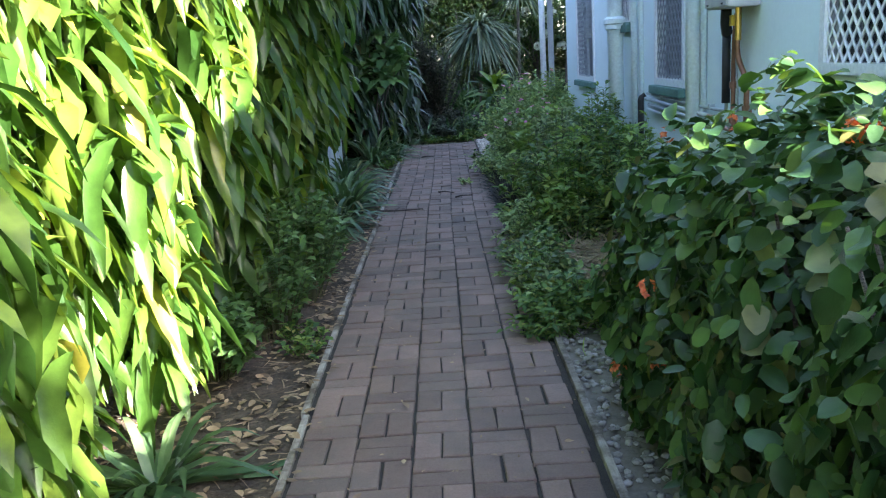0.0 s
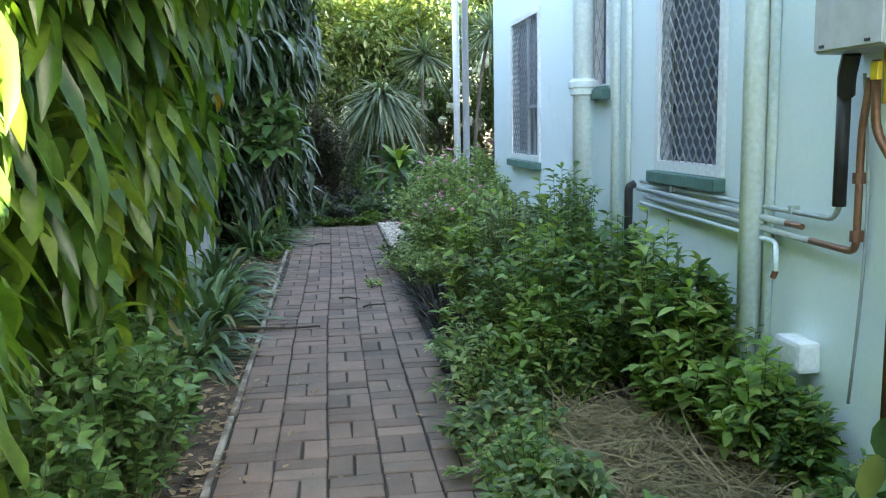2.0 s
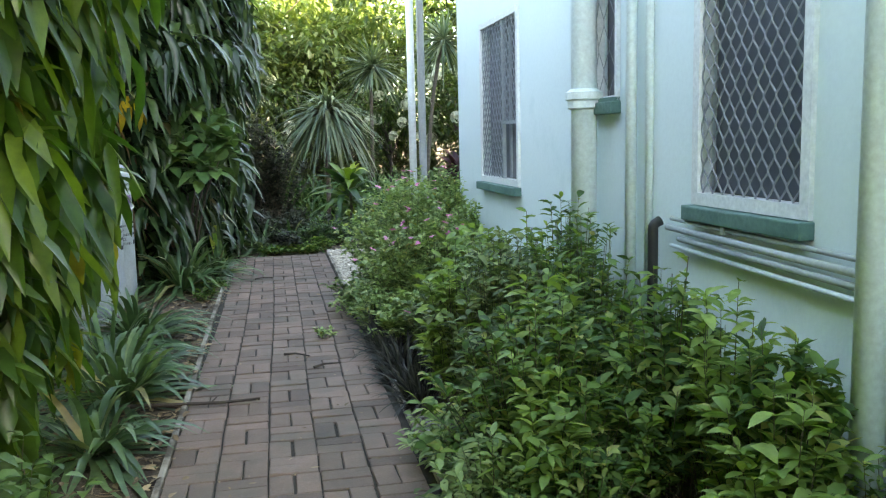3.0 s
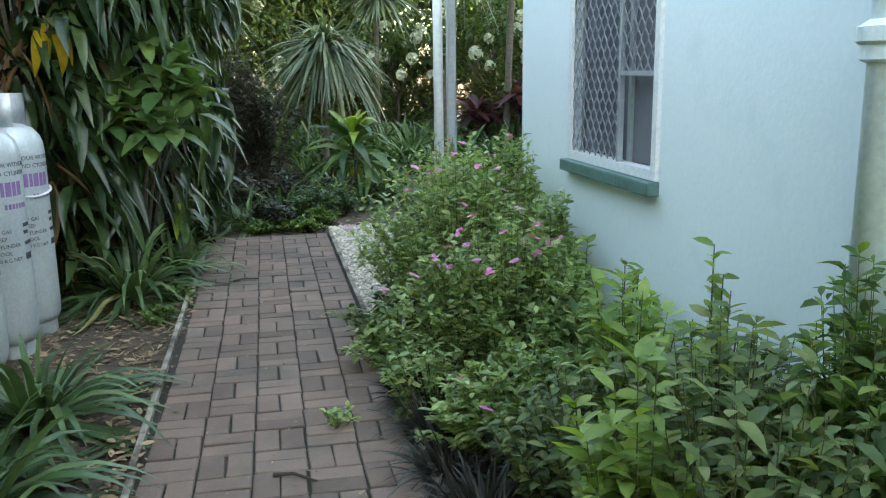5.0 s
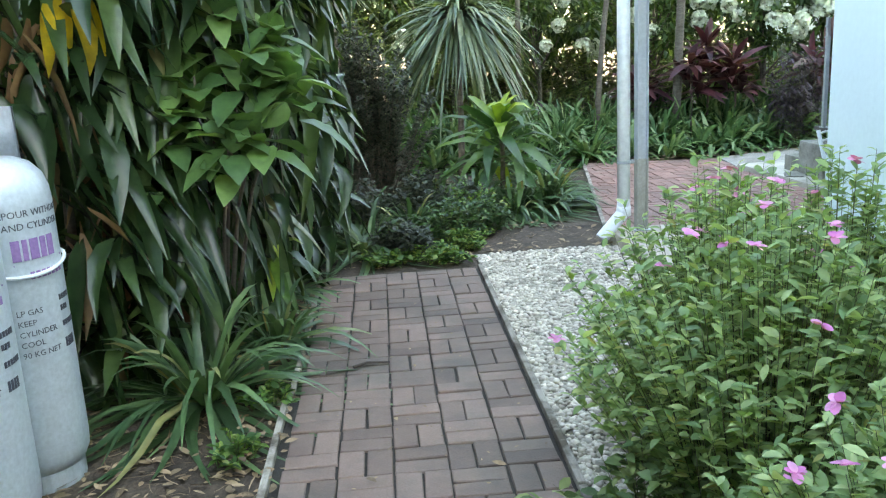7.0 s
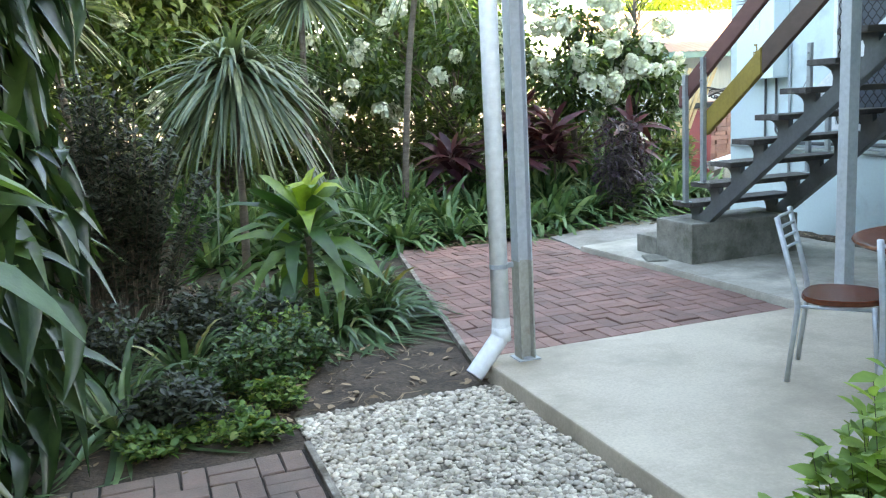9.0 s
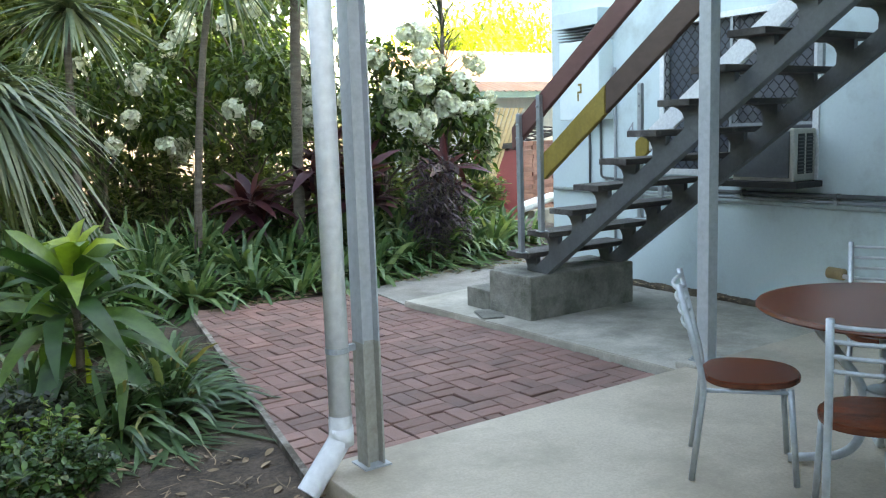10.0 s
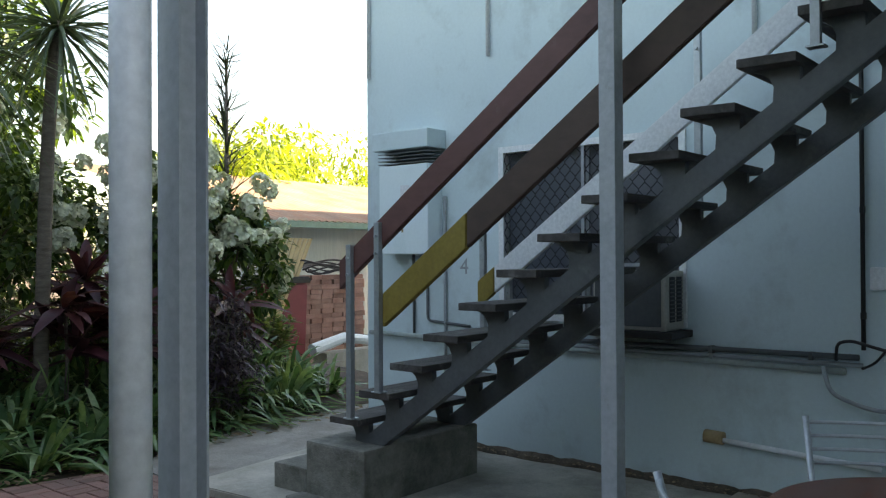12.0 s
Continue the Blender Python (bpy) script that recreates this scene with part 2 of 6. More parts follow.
IXORA = leafy("round_glossy_leaf", [(0.0, (0.018, 0.055, 0.017)), (0.6, (0.042, 0.105, 0.028)), (0.9, (0.10, 0.19, 0.045)), (1.0, (0.15, 0.14, 0.055))], 0.44, 0.24)
WEED = leafy("weed_leaf", [(0.0, (0.04, 0.10, 0.035)), (0.5, (0.10, 0.20, 0.055)), (0.88, (0.20, 0.31, 0.09)), (1.0, (0.32, 0.34, 0.12))], 0.55, 0.42)
WEED_GREY = leafy("grey_green_leaf", [(0.0, (0.055, 0.105, 0.045)), (0.6, (0.13, 0.20, 0.085)), (1.0, (0.25, 0.30, 0.14))], 0.55, 0.38)
VINCA = leafy("periwinkle_leaf", [(0.0, (0.14, 0.235, 0.115)), (0.6, (0.26, 0.375, 0.175)), (0.97, (0.40, 0.49, 0.26)), (1.0, (0.34, 0.30, 0.08))], 0.5, 0.4)
STRAP = leafy("strap_leaf", [(0.0, (0.038, 0.082, 0.038)), (0.6, (0.078, 0.15, 0.068)), (0.95, (0.14, 0.225, 0.105)), (1.0, (0.34, 0.26, 0.11))], 0.36, 0.22)
MONDO = leafy("black_grass_leaf", [(0.0, (0.018, 0.018, 0.02)), (1.0, (0.05, 0.055, 0.045))], 0.5, 0.1)
AGGREGATE = surface("grey_aggregate_concrete", (0.21, 0.20, 0.18), (0.37, 0.355, 0.32), 2.0, 0.85, fine=110, bumps=0.5, grain=(0.6, 1.3), dirt=(0.12, 0.11, 0.09), dirt_scale=1.2, dirt_at=(0.5, 0.8))
CORN_DARK = leafy("dark_striped_leaf", [(0.0, (0.022, 0.065, 0.02)), (0.7, (0.045, 0.11, 0.03)), (1.0, (0.10, 0.18, 0.045))], 0.36, 0.25)
# paler than TREE: the bright background's light is put into the leaf colour
BACK_LEAF = leafy("brightened_back_leaf", [(0.0, (0.06, 0.105, 0.04)), (0.6, (0.12, 0.18, 0.07)), (1.0, (0.21, 0.26, 0.12))], 0.45, 0.45)
PIPE_GREY = surface("weathered_grey_pipe_paint", (0.33, 0.38, 0.37), (0.45, 0.50, 0.48), 4.0, 0.6, fine=40, bumps=0.15, dirt=(0.20, 0.17, 0.13), dirt_scale=5, dirt_at=(0.58, 0.8))
FOOTING = surface("crumbling_wall_foot", (0.10, 0.075, 0.055), (0.22, 0.17, 0.13), 9, 0.95, fine=60, bumps=0.9, dirt=(0.05, 0.05, 0.035), dirt_scale=7, dirt_at=(0.45, 0.7))
VINCA_LIGHT = leafy("young_light_leaf", [(0.0, (0.12, 0.22, 0.06)), (0.6, (0.22, 0.34, 0.10)), (1.0, (0.34, 0.46, 0.17))], 0.5, 0.42)
CORN = leafy("yellow_green_leaf", [(0.0, (0.10, 0.19, 0.03)), (0.5, (0.20, 0.30, 0.04)), (1.0, (0.34, 0.40, 0.06))], 0.42, 0.3)
YUCCA = leafy("grey_blade_leaf", [(0.0, (0.06, 0.10, 0.065)), (0.7, (0.13, 0.18, 0.125)), (1.0, (0.22, 0.25, 0.16))], 0.36, 0.25)
BURGUNDY = leafy("burgundy_leaf", [(0.0, (0.035, 0.010, 0.018)), (0.6, (0.07, 0.019, 0.03)), (1.0, (0.12, 0.04, 0.045))], 0.4, 0.25)
PURPLE = leafy("purple_black_leaf", [(0.0, (0.02, 0.012, 0.022)), (1.0, (0.055, 0.035, 0.06))], 0.4, 0.15)
TREE = leafy("tree_leaf", [(0.0, (0.025, 0.055, 0.018)), (0.6, (0.05, 0.10, 0.026)), (1.0, (0.10, 0.16, 0.035))], 0.5, 0.35)
# lit copy of TREE: sunshine is put into brighter, yellower leaves
TREE_SUN = leafy("sunlit_yellow_tree_leaf", [(0.0, (0.11, 0.17, 0.03)), (0.6, (0.20, 0.27, 0.04)), (1.0, (0.33, 0.38, 0.06))], 0.5, 0.4)
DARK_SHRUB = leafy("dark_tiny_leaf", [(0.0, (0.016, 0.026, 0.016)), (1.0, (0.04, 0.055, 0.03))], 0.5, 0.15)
PETAL_WHITE = leafy("creamy_white_petal", [(0.0, (0.56, 0.60, 0.46)), (1.0, (0.76, 0.77, 0.70))], 0.6, 0.08)
PETAL_PINK = leafy("pink_petal", [(0.0, (0.60, 0.16, 0.46)), (1.0, (0.74, 0.34, 0.62))], 0.55, 0.3)
PETAL_ORANGE = leafy("orange_petal", [(0.0, (0.66, 0.13, 0.05)), (1.0, (0.80, 0.26, 0.14))], 0.55, 0.3)
YELLOW_LEAF = leafy("dying_yellow_leaf", [(0.0, (0.50, 0.34, 0.02)), (1.0, (0.62, 0.45, 0.04))], 0.45, 0.35)
BROWN_LEAF = leafy("dead_brown_leaf", [(0.0, (0.12, 0.065, 0.03)), (1.0, (0.26, 0.16, 0.08))], 0.7, 0.15)


def glassy(name, tint, rough=0.04):
    m, nt, p = nodes_of(name)
    p.inputs["Base Color"].default_value = (*tint, 1)
    p.inputs["Roughness"].default_value = rough
    p.inputs["Specular IOR Level"].default_value = 0.6
    bump(nt, p, noise_fac(nt, 2.0, 2), 0.02, 0.01)
    return m


GLASS = glassy("dark_window_glass", (0.035, 0.042, 0.055))
FLYSCREEN = surface("grey_flyscreen_mesh", (0.13, 0.14, 0.155), (0.17, 0.18, 0.20), 3, 0.8, fine=300, bumps=0.1)
GLASS_BLUE = glassy("grey_blue_flyscreen", (0.085, 0.10, 0.125), 0.35)

# ---- building helpers ----
def box(bm, x0, x1, y0, y1, z0, z1, bevel=0.0):
    vs = [bm.verts.new((x, y, z)) for z in (z0, z1) for x, y in ((x0, y0), (x1, y0), (x1, y1), (x0, y1))]
    fs = [bm.faces.new([vs[i] for i in f]) for f in ((3, 2, 1, 0), (4, 5, 6, 7), (0, 1, 5, 4), (1, 2, 6, 5), (2, 3, 7, 6), (3, 0, 4, 7))]
    if bevel:
        es = list({e for f in fs for e in f.edges})
        bmesh.ops.bevel(bm, geom=es, offset=bevel, segments=2, affect="EDGES", profile=0.6)
    return bm


def boxed(*args, bevel=0.0):
    return box(bmesh.new(), *args, bevel=bevel)


def part(name, bm, material, parent=None, label="", smooth=False):
    """Links a bmesh as one mesh object, under a thing or a part when one is given."""
    me = bpy.data.meshes.new(name)
    bm.to_mesh(me)
    bm.free()
    me.materials.append(material)
    if smooth:
        me.shade_smooth()
    ob = new(name, me)
    if parent:
        ob.parent = parent
    if label:
        ob["label"] = label
    return ob


def thing(name, label, category, group="", at=(0, 0, 0), rz=0):
    e = new(name)
    e.empty_display_size = 0.1
    e.matrix_world = pose(*at, 0, 0, rz)
    return tagged(e, label, category, group)


def structure(name, bm, material, label="", category=""):
    return tagged(part(name, bm, material), label, category, "", "structure")


def tube(bm, pts, r, sides=10, taper=1.0, cap=True):
    """A round tube through the points."""
    pts = [Vector(p) for p in pts]
    rings = []
    n = len(pts)
    ref = Vector((0.3, 0.2, 0.9))
    for i, p in enumerate(pts):
        t = ((pts[min(i + 1, n - 1)] - p).normalized() + (p - pts[max(i - 1, 0)]).normalized()).normalized()
        a = t.cross(ref)
        if a.length < 0.05:
            a = t.cross(Vector((1, 0, 0)))
        a.normalize()
        b = t.cross(a)
        rr = r * (1 + (taper - 1) * i / max(1, n - 1))
        rings.append([bm.verts.new(p + rr * (math.cos(k * 2 * math.pi / sides) * a + math.sin(k * 2 * math.pi / sides) * b)) for k in range(sides)])
    for q, s in zip(rings, rings[1:]):
        for k in range(sides):
            bm.faces.new((q[k], q[(k + 1) % sides], s[(k + 1) % sides], s[k]))
    if cap:
        bm.faces.new(rings[0][::-1])
        bm.faces.new(rings[-1])
    return bm


def bend(pts, radius=0.05, steps=5):
    """Rounds the corners of a polyline."""
    pts = [Vector(p) for p in pts]
    out = [pts[0]]
    for a, b, c in zip(pts, pts[1:], pts[2:]):
        u, v = (a - b), (c - b)
        k = min(radius, u.length * 0.45, v.length * 0.45)
        p, q = b + u.normalized() * k, b + v.normalized() * k
        for i in range(steps + 1):
            f = i / steps
            out.append((1 - f) ** 2 * p + 2 * f * (1 - f) * b + f * f * q)
    return out + [pts[-1]]


def lathe(bm, profile, sides=32, centre=(0, 0)):
    rings = [[bm.verts.new((centre[0] + r * math.cos(2 * math.pi * k / sides), centre[1] + r * math.sin(2 * math.pi * k / sides), z)) for k in range(sides)] for r, z in profile]
    for q, s in zip(rings, rings[1:]):
        for k in range(sides):
            bm.faces.new((q[k], q[(k + 1) % sides], s[(k + 1) % sides], s[k]))
    bm.faces.new(rings[0][::-1])
    bm.faces.new(rings[-1])
    return bm


def prism(bm, outline, axis, a, b, bevel=0.0):
    """A flat outline pushed along an axis from a to b. outline: points in the two other axes, in order."""
    def at(p, w):
        return {"x": (w, p[0], p[1]), "y": (p[0], w, p[1]), "z": (p[0], p[1], w)}[axis]
    lo, hi = [bm.verts.new(at(p, a)) for p in outline], [bm.verts.new(at(p, b)) for p in outline]
    n = len(outline)
    fs = [bm.faces.new(lo[::-1]), bm.faces.new(hi)]
    for i in range(n):
        fs.append(bm.faces.new((lo[i], lo[(i + 1) % n], hi[(i + 1) % n], hi[i])))
    bmesh.ops.recalc_face_normals(bm, faces=fs)
    if bevel:
        bmesh.ops.bevel(bm, geom=list({e for f in fs for e in f.edges}), offset=bevel, segments=2, affect="EDGES")
    return bm


def holed_wall(bm, x0, x1, y0, y1, z0, z1, holes):
    """A wall across x with openings (y0, y1, z0, z1) cut through it."""
    ys = sorted({y0, y1, *(h[0] for h in holes), *(h[1] for h in holes)})
    zs = sorted({z0, z1, *(h[2] for h in holes), *(h[3] for h in holes)})
    solid = {}
    for i in range(len(ys) - 1):
        for j in range(len(zs) - 1):
            cy, cz = (ys[i] + ys[i + 1]) / 2, (zs[j] + zs[j + 1]) / 2
            solid[i, j] = not any(h[0] < cy < h[1] and h[2] < cz < h[3] for h in holes)
    cache = {}

    def v(x, y, z):
        k = (x, y, z)
        if k not in cache:
            cache[k] = bm.verts.new(k)
        return cache[k]
    for (i, j), s in solid.items():
        if not s:
            continue
        a, b, c, d = ys[i], ys[i + 1], zs[j], zs[j + 1]
        bm.faces.new((v(x0, a, c), v(x0, a, d), v(x0, b, d), v(x0, b, c)))
        bm.faces.new((v(x1, a, c), v(x1, b, c), v(x1, b, d), v(x1, a, d)))
        if not solid.get((i - 1, j)):
            bm.faces.new((v(x0, a, c), v(x1, a, c), v(x1, a, d), v(x0, a, d)))
        if not solid.get((i + 1, j)):
            bm.faces.new((v(x0, b, c), v(x0, b, d), v(x1, b, d), v(x1, b, c)))
        if not solid.get((i, j - 1)):
            bm.faces.new((v(x0, a, c), v(x0, b, c), v(x1, b, c), v(x1, a, c)))
        if not solid.get((i, j + 1)):
            bm.faces.new((v(x0, a, d), v(x1, a, d), v(x1, b, d), v(x0, b, d)))
    return bm


def np_mesh(name, verts, faces, material, parent=None, label="", smooth=True):
    """Links arrays of vertices (n, 3) and of quads (m, 4) as one mesh object."""
    me = bpy.data.meshes.new(name)
    verts, faces = np.ascontiguousarray(verts, np.float32), np.ascontiguousarray(faces, np.int32)
    me.vertices.add(len(verts))
    me.vertices.foreach_set("co", verts.ravel())
    m, k = faces.shape
    me.loops.add(m * k)
    me.loops.foreach_set("vertex_index", faces.ravel())
    me.polygons.add(m)
    me.polygons.foreach_set("loop_start", np.arange(0, m * k, k, dtype=np.int32))
    me.update(calc_edges=True)
    if smooth:
        me.shade_smooth()
    me.materials.append(material)
    ob = new(name, me)
    if parent:
        ob.parent = parent
    if label:
        ob["label"] = label
    return ob


# leaf outlines: (share of the length, share of the width)
OVAL = ((0.0, 0.10), (0.22, 0.75), (0.5, 1.0), (0.78, 0.68), (1.0, 0.04))
ROUND = ((0.0, 0.15), (0.2, 0.85), (0.55, 1.0), (0.85, 0.7), (1.0, 0.15))
LANCE = ((0.0, 0.30), (0.2, 0.9), (0.45, 1.0), (0.75, 0.62), (1.0, 0.03))
BLADE = ((0.0, 0.75), (0.2, 1.0), (0.45, 0.95), (0.65, 0.8), (0.85, 0.5), (1.0, 0.05))
SMALL = ((0.0, 0.15), (0.35, 0.95), (0.7, 0.78), (1.0, 0.05))
TINY = ((0.0, 0.2), (0.5, 1.0), (1.0, 0.1))


def unit(a):
    return a / np.maximum(np.linalg.norm(a, axis=-1, keepdims=True), 1e-9)


def leaf_arrays(rng, base, way, length, width, droop, outline, fold=0.25, wave=0.0, up=None):
    """Leaves from arrays: where each starts, which way it goes, its size and how far it bows down. Vertices and quads."""
    n = len(base)
    way = unit(way)
    hint = np.tile((0.0, 0.0, 1.0), (n, 1)) if up is None else up
    hint = hint + rng.normal(0, 0.25, (n, 3))
    side = unit(np.cross(way, hint))
    nor = np.cross(side, way)
    rows = len(outline)
    out = np.zeros((n, rows, 3, 3))
    wob = rng.normal(0, 1, n)
    for i, (t, w) in enumerate(outline):
        mid = base + way * (length * t)[:, None]
        mid[:, 2] -= droop * length * t * t
        mid = mid + side * (wave * wob * length * math.sin(3.0 * t))[:, None]
        half = side * (0.5 * width * w)[:, None]
        lift = nor * (fold * 0.5 * width * w)[:, None]
        out[:, i, 0], out[:, i, 1], out[:, i, 2] = mid - half + lift, mid, mid + half + lift
    f = []
    for i in range(rows - 1):
        for j in (0, 1):
            a = i * 3 + j
            f.append((a, a + 1, a + 4, a + 3))
    faces = (np.array(f)[None] + (np.arange(n) * rows * 3)[:, None, None]).reshape(-1, 4)
    return out.reshape(-1, 3), faces


def stack(parts):
    vs, fs, k = [], [], 0
    for v, f in parts:
        vs.append(v), fs.append(f + k)
        k += len(v)
    return np.concatenate(vs), np.concatenate(fs)


def stem_arrays(paths, radii, sides=5):
    """Many thin stems: paths (n, k, 3) and radii (n, k)."""
    n, k, _ = paths.shape
    t = unit(np.gradient(paths, axis=1))
    a = unit(np.cross(t, np.array((0.31, 0.87, 0.21))))
    b = np.cross(t, a)
    ang = np.arange(sides) * 2 * math.pi / sides
    ring = paths[:, :, None] + radii[:, :, None, None] * (np.cos(ang)[None, None, :, None] * a[:, :, None] + np.sin(ang)[None, None, :, None] * b[:, :, None])
    f = []
    for i in range(k - 1):
        for j in range(sides):
            f.append((i * sides + j, i * sides + (j + 1) % sides, (i + 1) * sides + (j + 1) % sides, (i + 1) * sides + j))
    return ring.reshape(-1, 3), (np.array(f)[None] + (np.arange(n) * k * sides)[:, None, None]).reshape(-1, 4)

# ---- ground and paving beds ----
WALL_X, WALL_END, WALL2_X, WALL2_END = 1.86, 9.62, 6.43, 16.57
SLAB_Z, OLD_Z = 0.09, 0.06
bm = bmesh.new()
_c = [bm.verts.new(p) for p in ((-400, -400, -0.03), (400, -400, -0.03), (400, 400, -0.03), (-400, 400, -0.03))]
bm.faces.new(_c)
structure("ground", bm, SOIL, "dark brown garden soil with fallen leaves", "ground")
structure("bed_mound", prism(bmesh.new(), [(17.5, -0.05), (18.0, 0.06), (18.8, 0.20), (19.6, 0.25), (20.4, -0.05)], "x", -1.0, 8.6), SOIL, "low mound of dark soil in the garden bed", "ground")
structure("path_bed", boxed(-0.62, 0.61, -6.0, 12.43, -0.06, -0.012), JOINT, "dark sand bed under the brick path", "path")
structure("courtyard_bed", prism(bmesh.new(), [(1.84, 13.1), (4.44, 13.1), (4.6, 17.2), (2.68, 17.5)], "z", -0.06, -0.010), JOINT, "dark sand bed under the red brick courtyard", "courtyard")

# patio slab with a low front edge, old slab under the stairs, concrete strip beyond
structure("patio_slab", boxed(1.82, 6.43, 9.62, 13.09, -0.1, SLAB_Z, bevel=0.012), CONCRETE, "smooth pale concrete patio slab", "patio")
structure("old_slab", prism(bmesh.new(), [(4.43, 13.10), (6.43, 13.10), (6.43, 16.57), (4.30, 16.3), (4.36, 15.3)], "z", -0.1, OLD_Z, bevel=0.008), OLD_CONCRETE, "old stained concrete slab under the stairs", "slab")
structure("concrete_strip", prism(bmesh.new(), [(4.33, 16.32), (6.45, 16.60), (12.0, 16.62), (12.0, 19.4), (6.9, 18.1), (4.45, 17.28)], "z", -0.1, 0.015), AGGREGATE, "grey concrete walkway along the garden bed", "walkway")

# ---- house: near wing beside the path ----
WIN1, WIN2, WIN3, WIN4 = (7.375, 8.60, 1.115, 2.52), (3.66, 4.54, 1.185, 2.52), (5.42, 5.80, 1.70, 2.60), (0.55, 1.41, 1.34, 2.30)
near_wall = structure("wall_near_wing", holed_wall(bmesh.new(), WALL_X, WALL_X + 0.2, 0.35, WALL_END, -0.1, 7.6, [WIN1, WIN2, WIN3, WIN4]), PAINT, "pale blue rendered masonry house wall with peeling marks", "wall")
# two unseen walls, added to keep sun off low hedge leaves and clipped tops
structure("wall_shade_side", boxed(WALL_X + 0.01, WALL_X + 0.19, -0.85, 0.345, -0.1, 2.95), PAINT, "unseen pale blue wall added to shade the hedge", "wall")
structure("wall_shade_front", boxed(WALL_X + 0.03, WALL_X + 0.17, -3.8, -0.855, -0.1, 1.86), PAINT, "low unseen pale blue wall added to shade the hedge", "wall")
structure("wall_patio_side", boxed(WALL_X + 0.2, WALL2_X, WALL_END - 0.2, WALL_END, -0.1, 7.6), PAINT_SHADE, "pale blue rendered wall behind the patio", "wall")
structure("wall_front", boxed(WALL_X + 0.2, 18, 0.35, 0.55, -0.1, 7.6), PAINT, "pale blue rendered front wall of the house", "wall")
structure("roof_near_wing", prism(bmesh.new(), [(1.6, 7.6), (18, 7.6), (18, 9.0), (9.0, 9.0)], "y", 0.2, 12.8), GREY_STEEL, "grey metal roof over the house", "roof")
structure("ceiling_near_wing", boxed(WALL_X + 0.2, WALL2_X + 0.2, 0.55, WALL_END - 0.2, 2.7, 2.85), PAINT_SHADE, "plain ceiling inside the house", "ceiling")
structure("wall_inside", boxed(3.4, 3.5, 0.55, WALL_END - 0.2, -0.1, 2.7), DIM_ROOM, "inner wall behind the windows, room dimness in its colour", "wall")

# unseen upper floor over the patio, added to shade it, open above the stairs
structure("ceiling_patio", boxed(2.02, 4.40, WALL_END, 12.88, 3.72, 3.9), WHITE, "unseen painted ceiling under the upper veranda, added for shade", "ceiling")
structure("ceiling_landing", boxed(4.40, 6.43, WALL_END, 11.3, 3.72, 3.9), WHITE, "unseen painted ceiling under the stair landing, added for shade", "ceiling")

# ---- house: far wing behind the stairs ----
WIN5, WIN6 = (13.44, 15.05, 1.17, 2.57), (10.6, 11.72, 1.33, 2.58)
structure("wall_far_wing", holed_wall(bmesh.new(), WALL2_X, WALL2_X + 0.2, WALL_END, WALL2_END, -0.1, 8.4, [WIN5, WIN6]), PAINT_SHADE, "pale blue rendered house wall behind the stairs", "wall")
# unseen length and height added here so house shade reaches the shed
structure("wall_far_end", boxed(WALL2_X + 0.2, 27, WALL2_END - 0.2, WALL2_END, -0.1, 8.4), PAINT, "pale blue end wall of the house, extended unseen for shade", "wall")
structure("wall_far_inside", boxed(7.6, 7.7, WALL_END, WALL2_END - 0.2, -0.1, 3.0), DIM_ROOM, "inner wall behind the far windows, room dimness in its colour", "wall")
structure("ceiling_far_wing", boxed(WALL2_X + 0.2, 12, WALL_END, WALL2_END - 0.2, 3.0, 3.15), PAINT_SHADE, "plain ceiling inside the far rooms", "ceiling")
# unseen roof, stretched with the end wall to shade the same ground
structure("roof_far_wing", boxed(WALL2_X - 0.3, 27, 13.3, WALL2_END + 0.3, 8.4, 8.5), GREY_STEEL, "grey metal roof of the far wing, extended unseen for shade", "roof")


def zigzag(y0, y1, z0, z1, x, cell_w, cell_h, r):
    """Diamond security mesh: crimped upright wires that meet at every half cell."""
    cols = max(2, round((y1 - y0) / cell_w))
    cw = (y1 - y0) / cols
    rows = round((z1 - z0) / cell_h * 2)
    ch = (z1 - z0) / rows
    paths = []
    for c in range(cols * 2 + 1):
        pts = []
        for k in range(rows + 1):
            for f in (-0.12, 0.12):
                sgn = 1 if (k + c) % 2 else -1
                y = y0 + c * cw / 2 + sgn * cw / 4
                pts.append((x, min(max(y, y0), y1), min(max(z0 + k * ch + f * ch, z0), z1)))
        paths.append(pts)
    p = np.array(paths)
    return stem_arrays(p, np.full(p.shape[:2], r), 4)


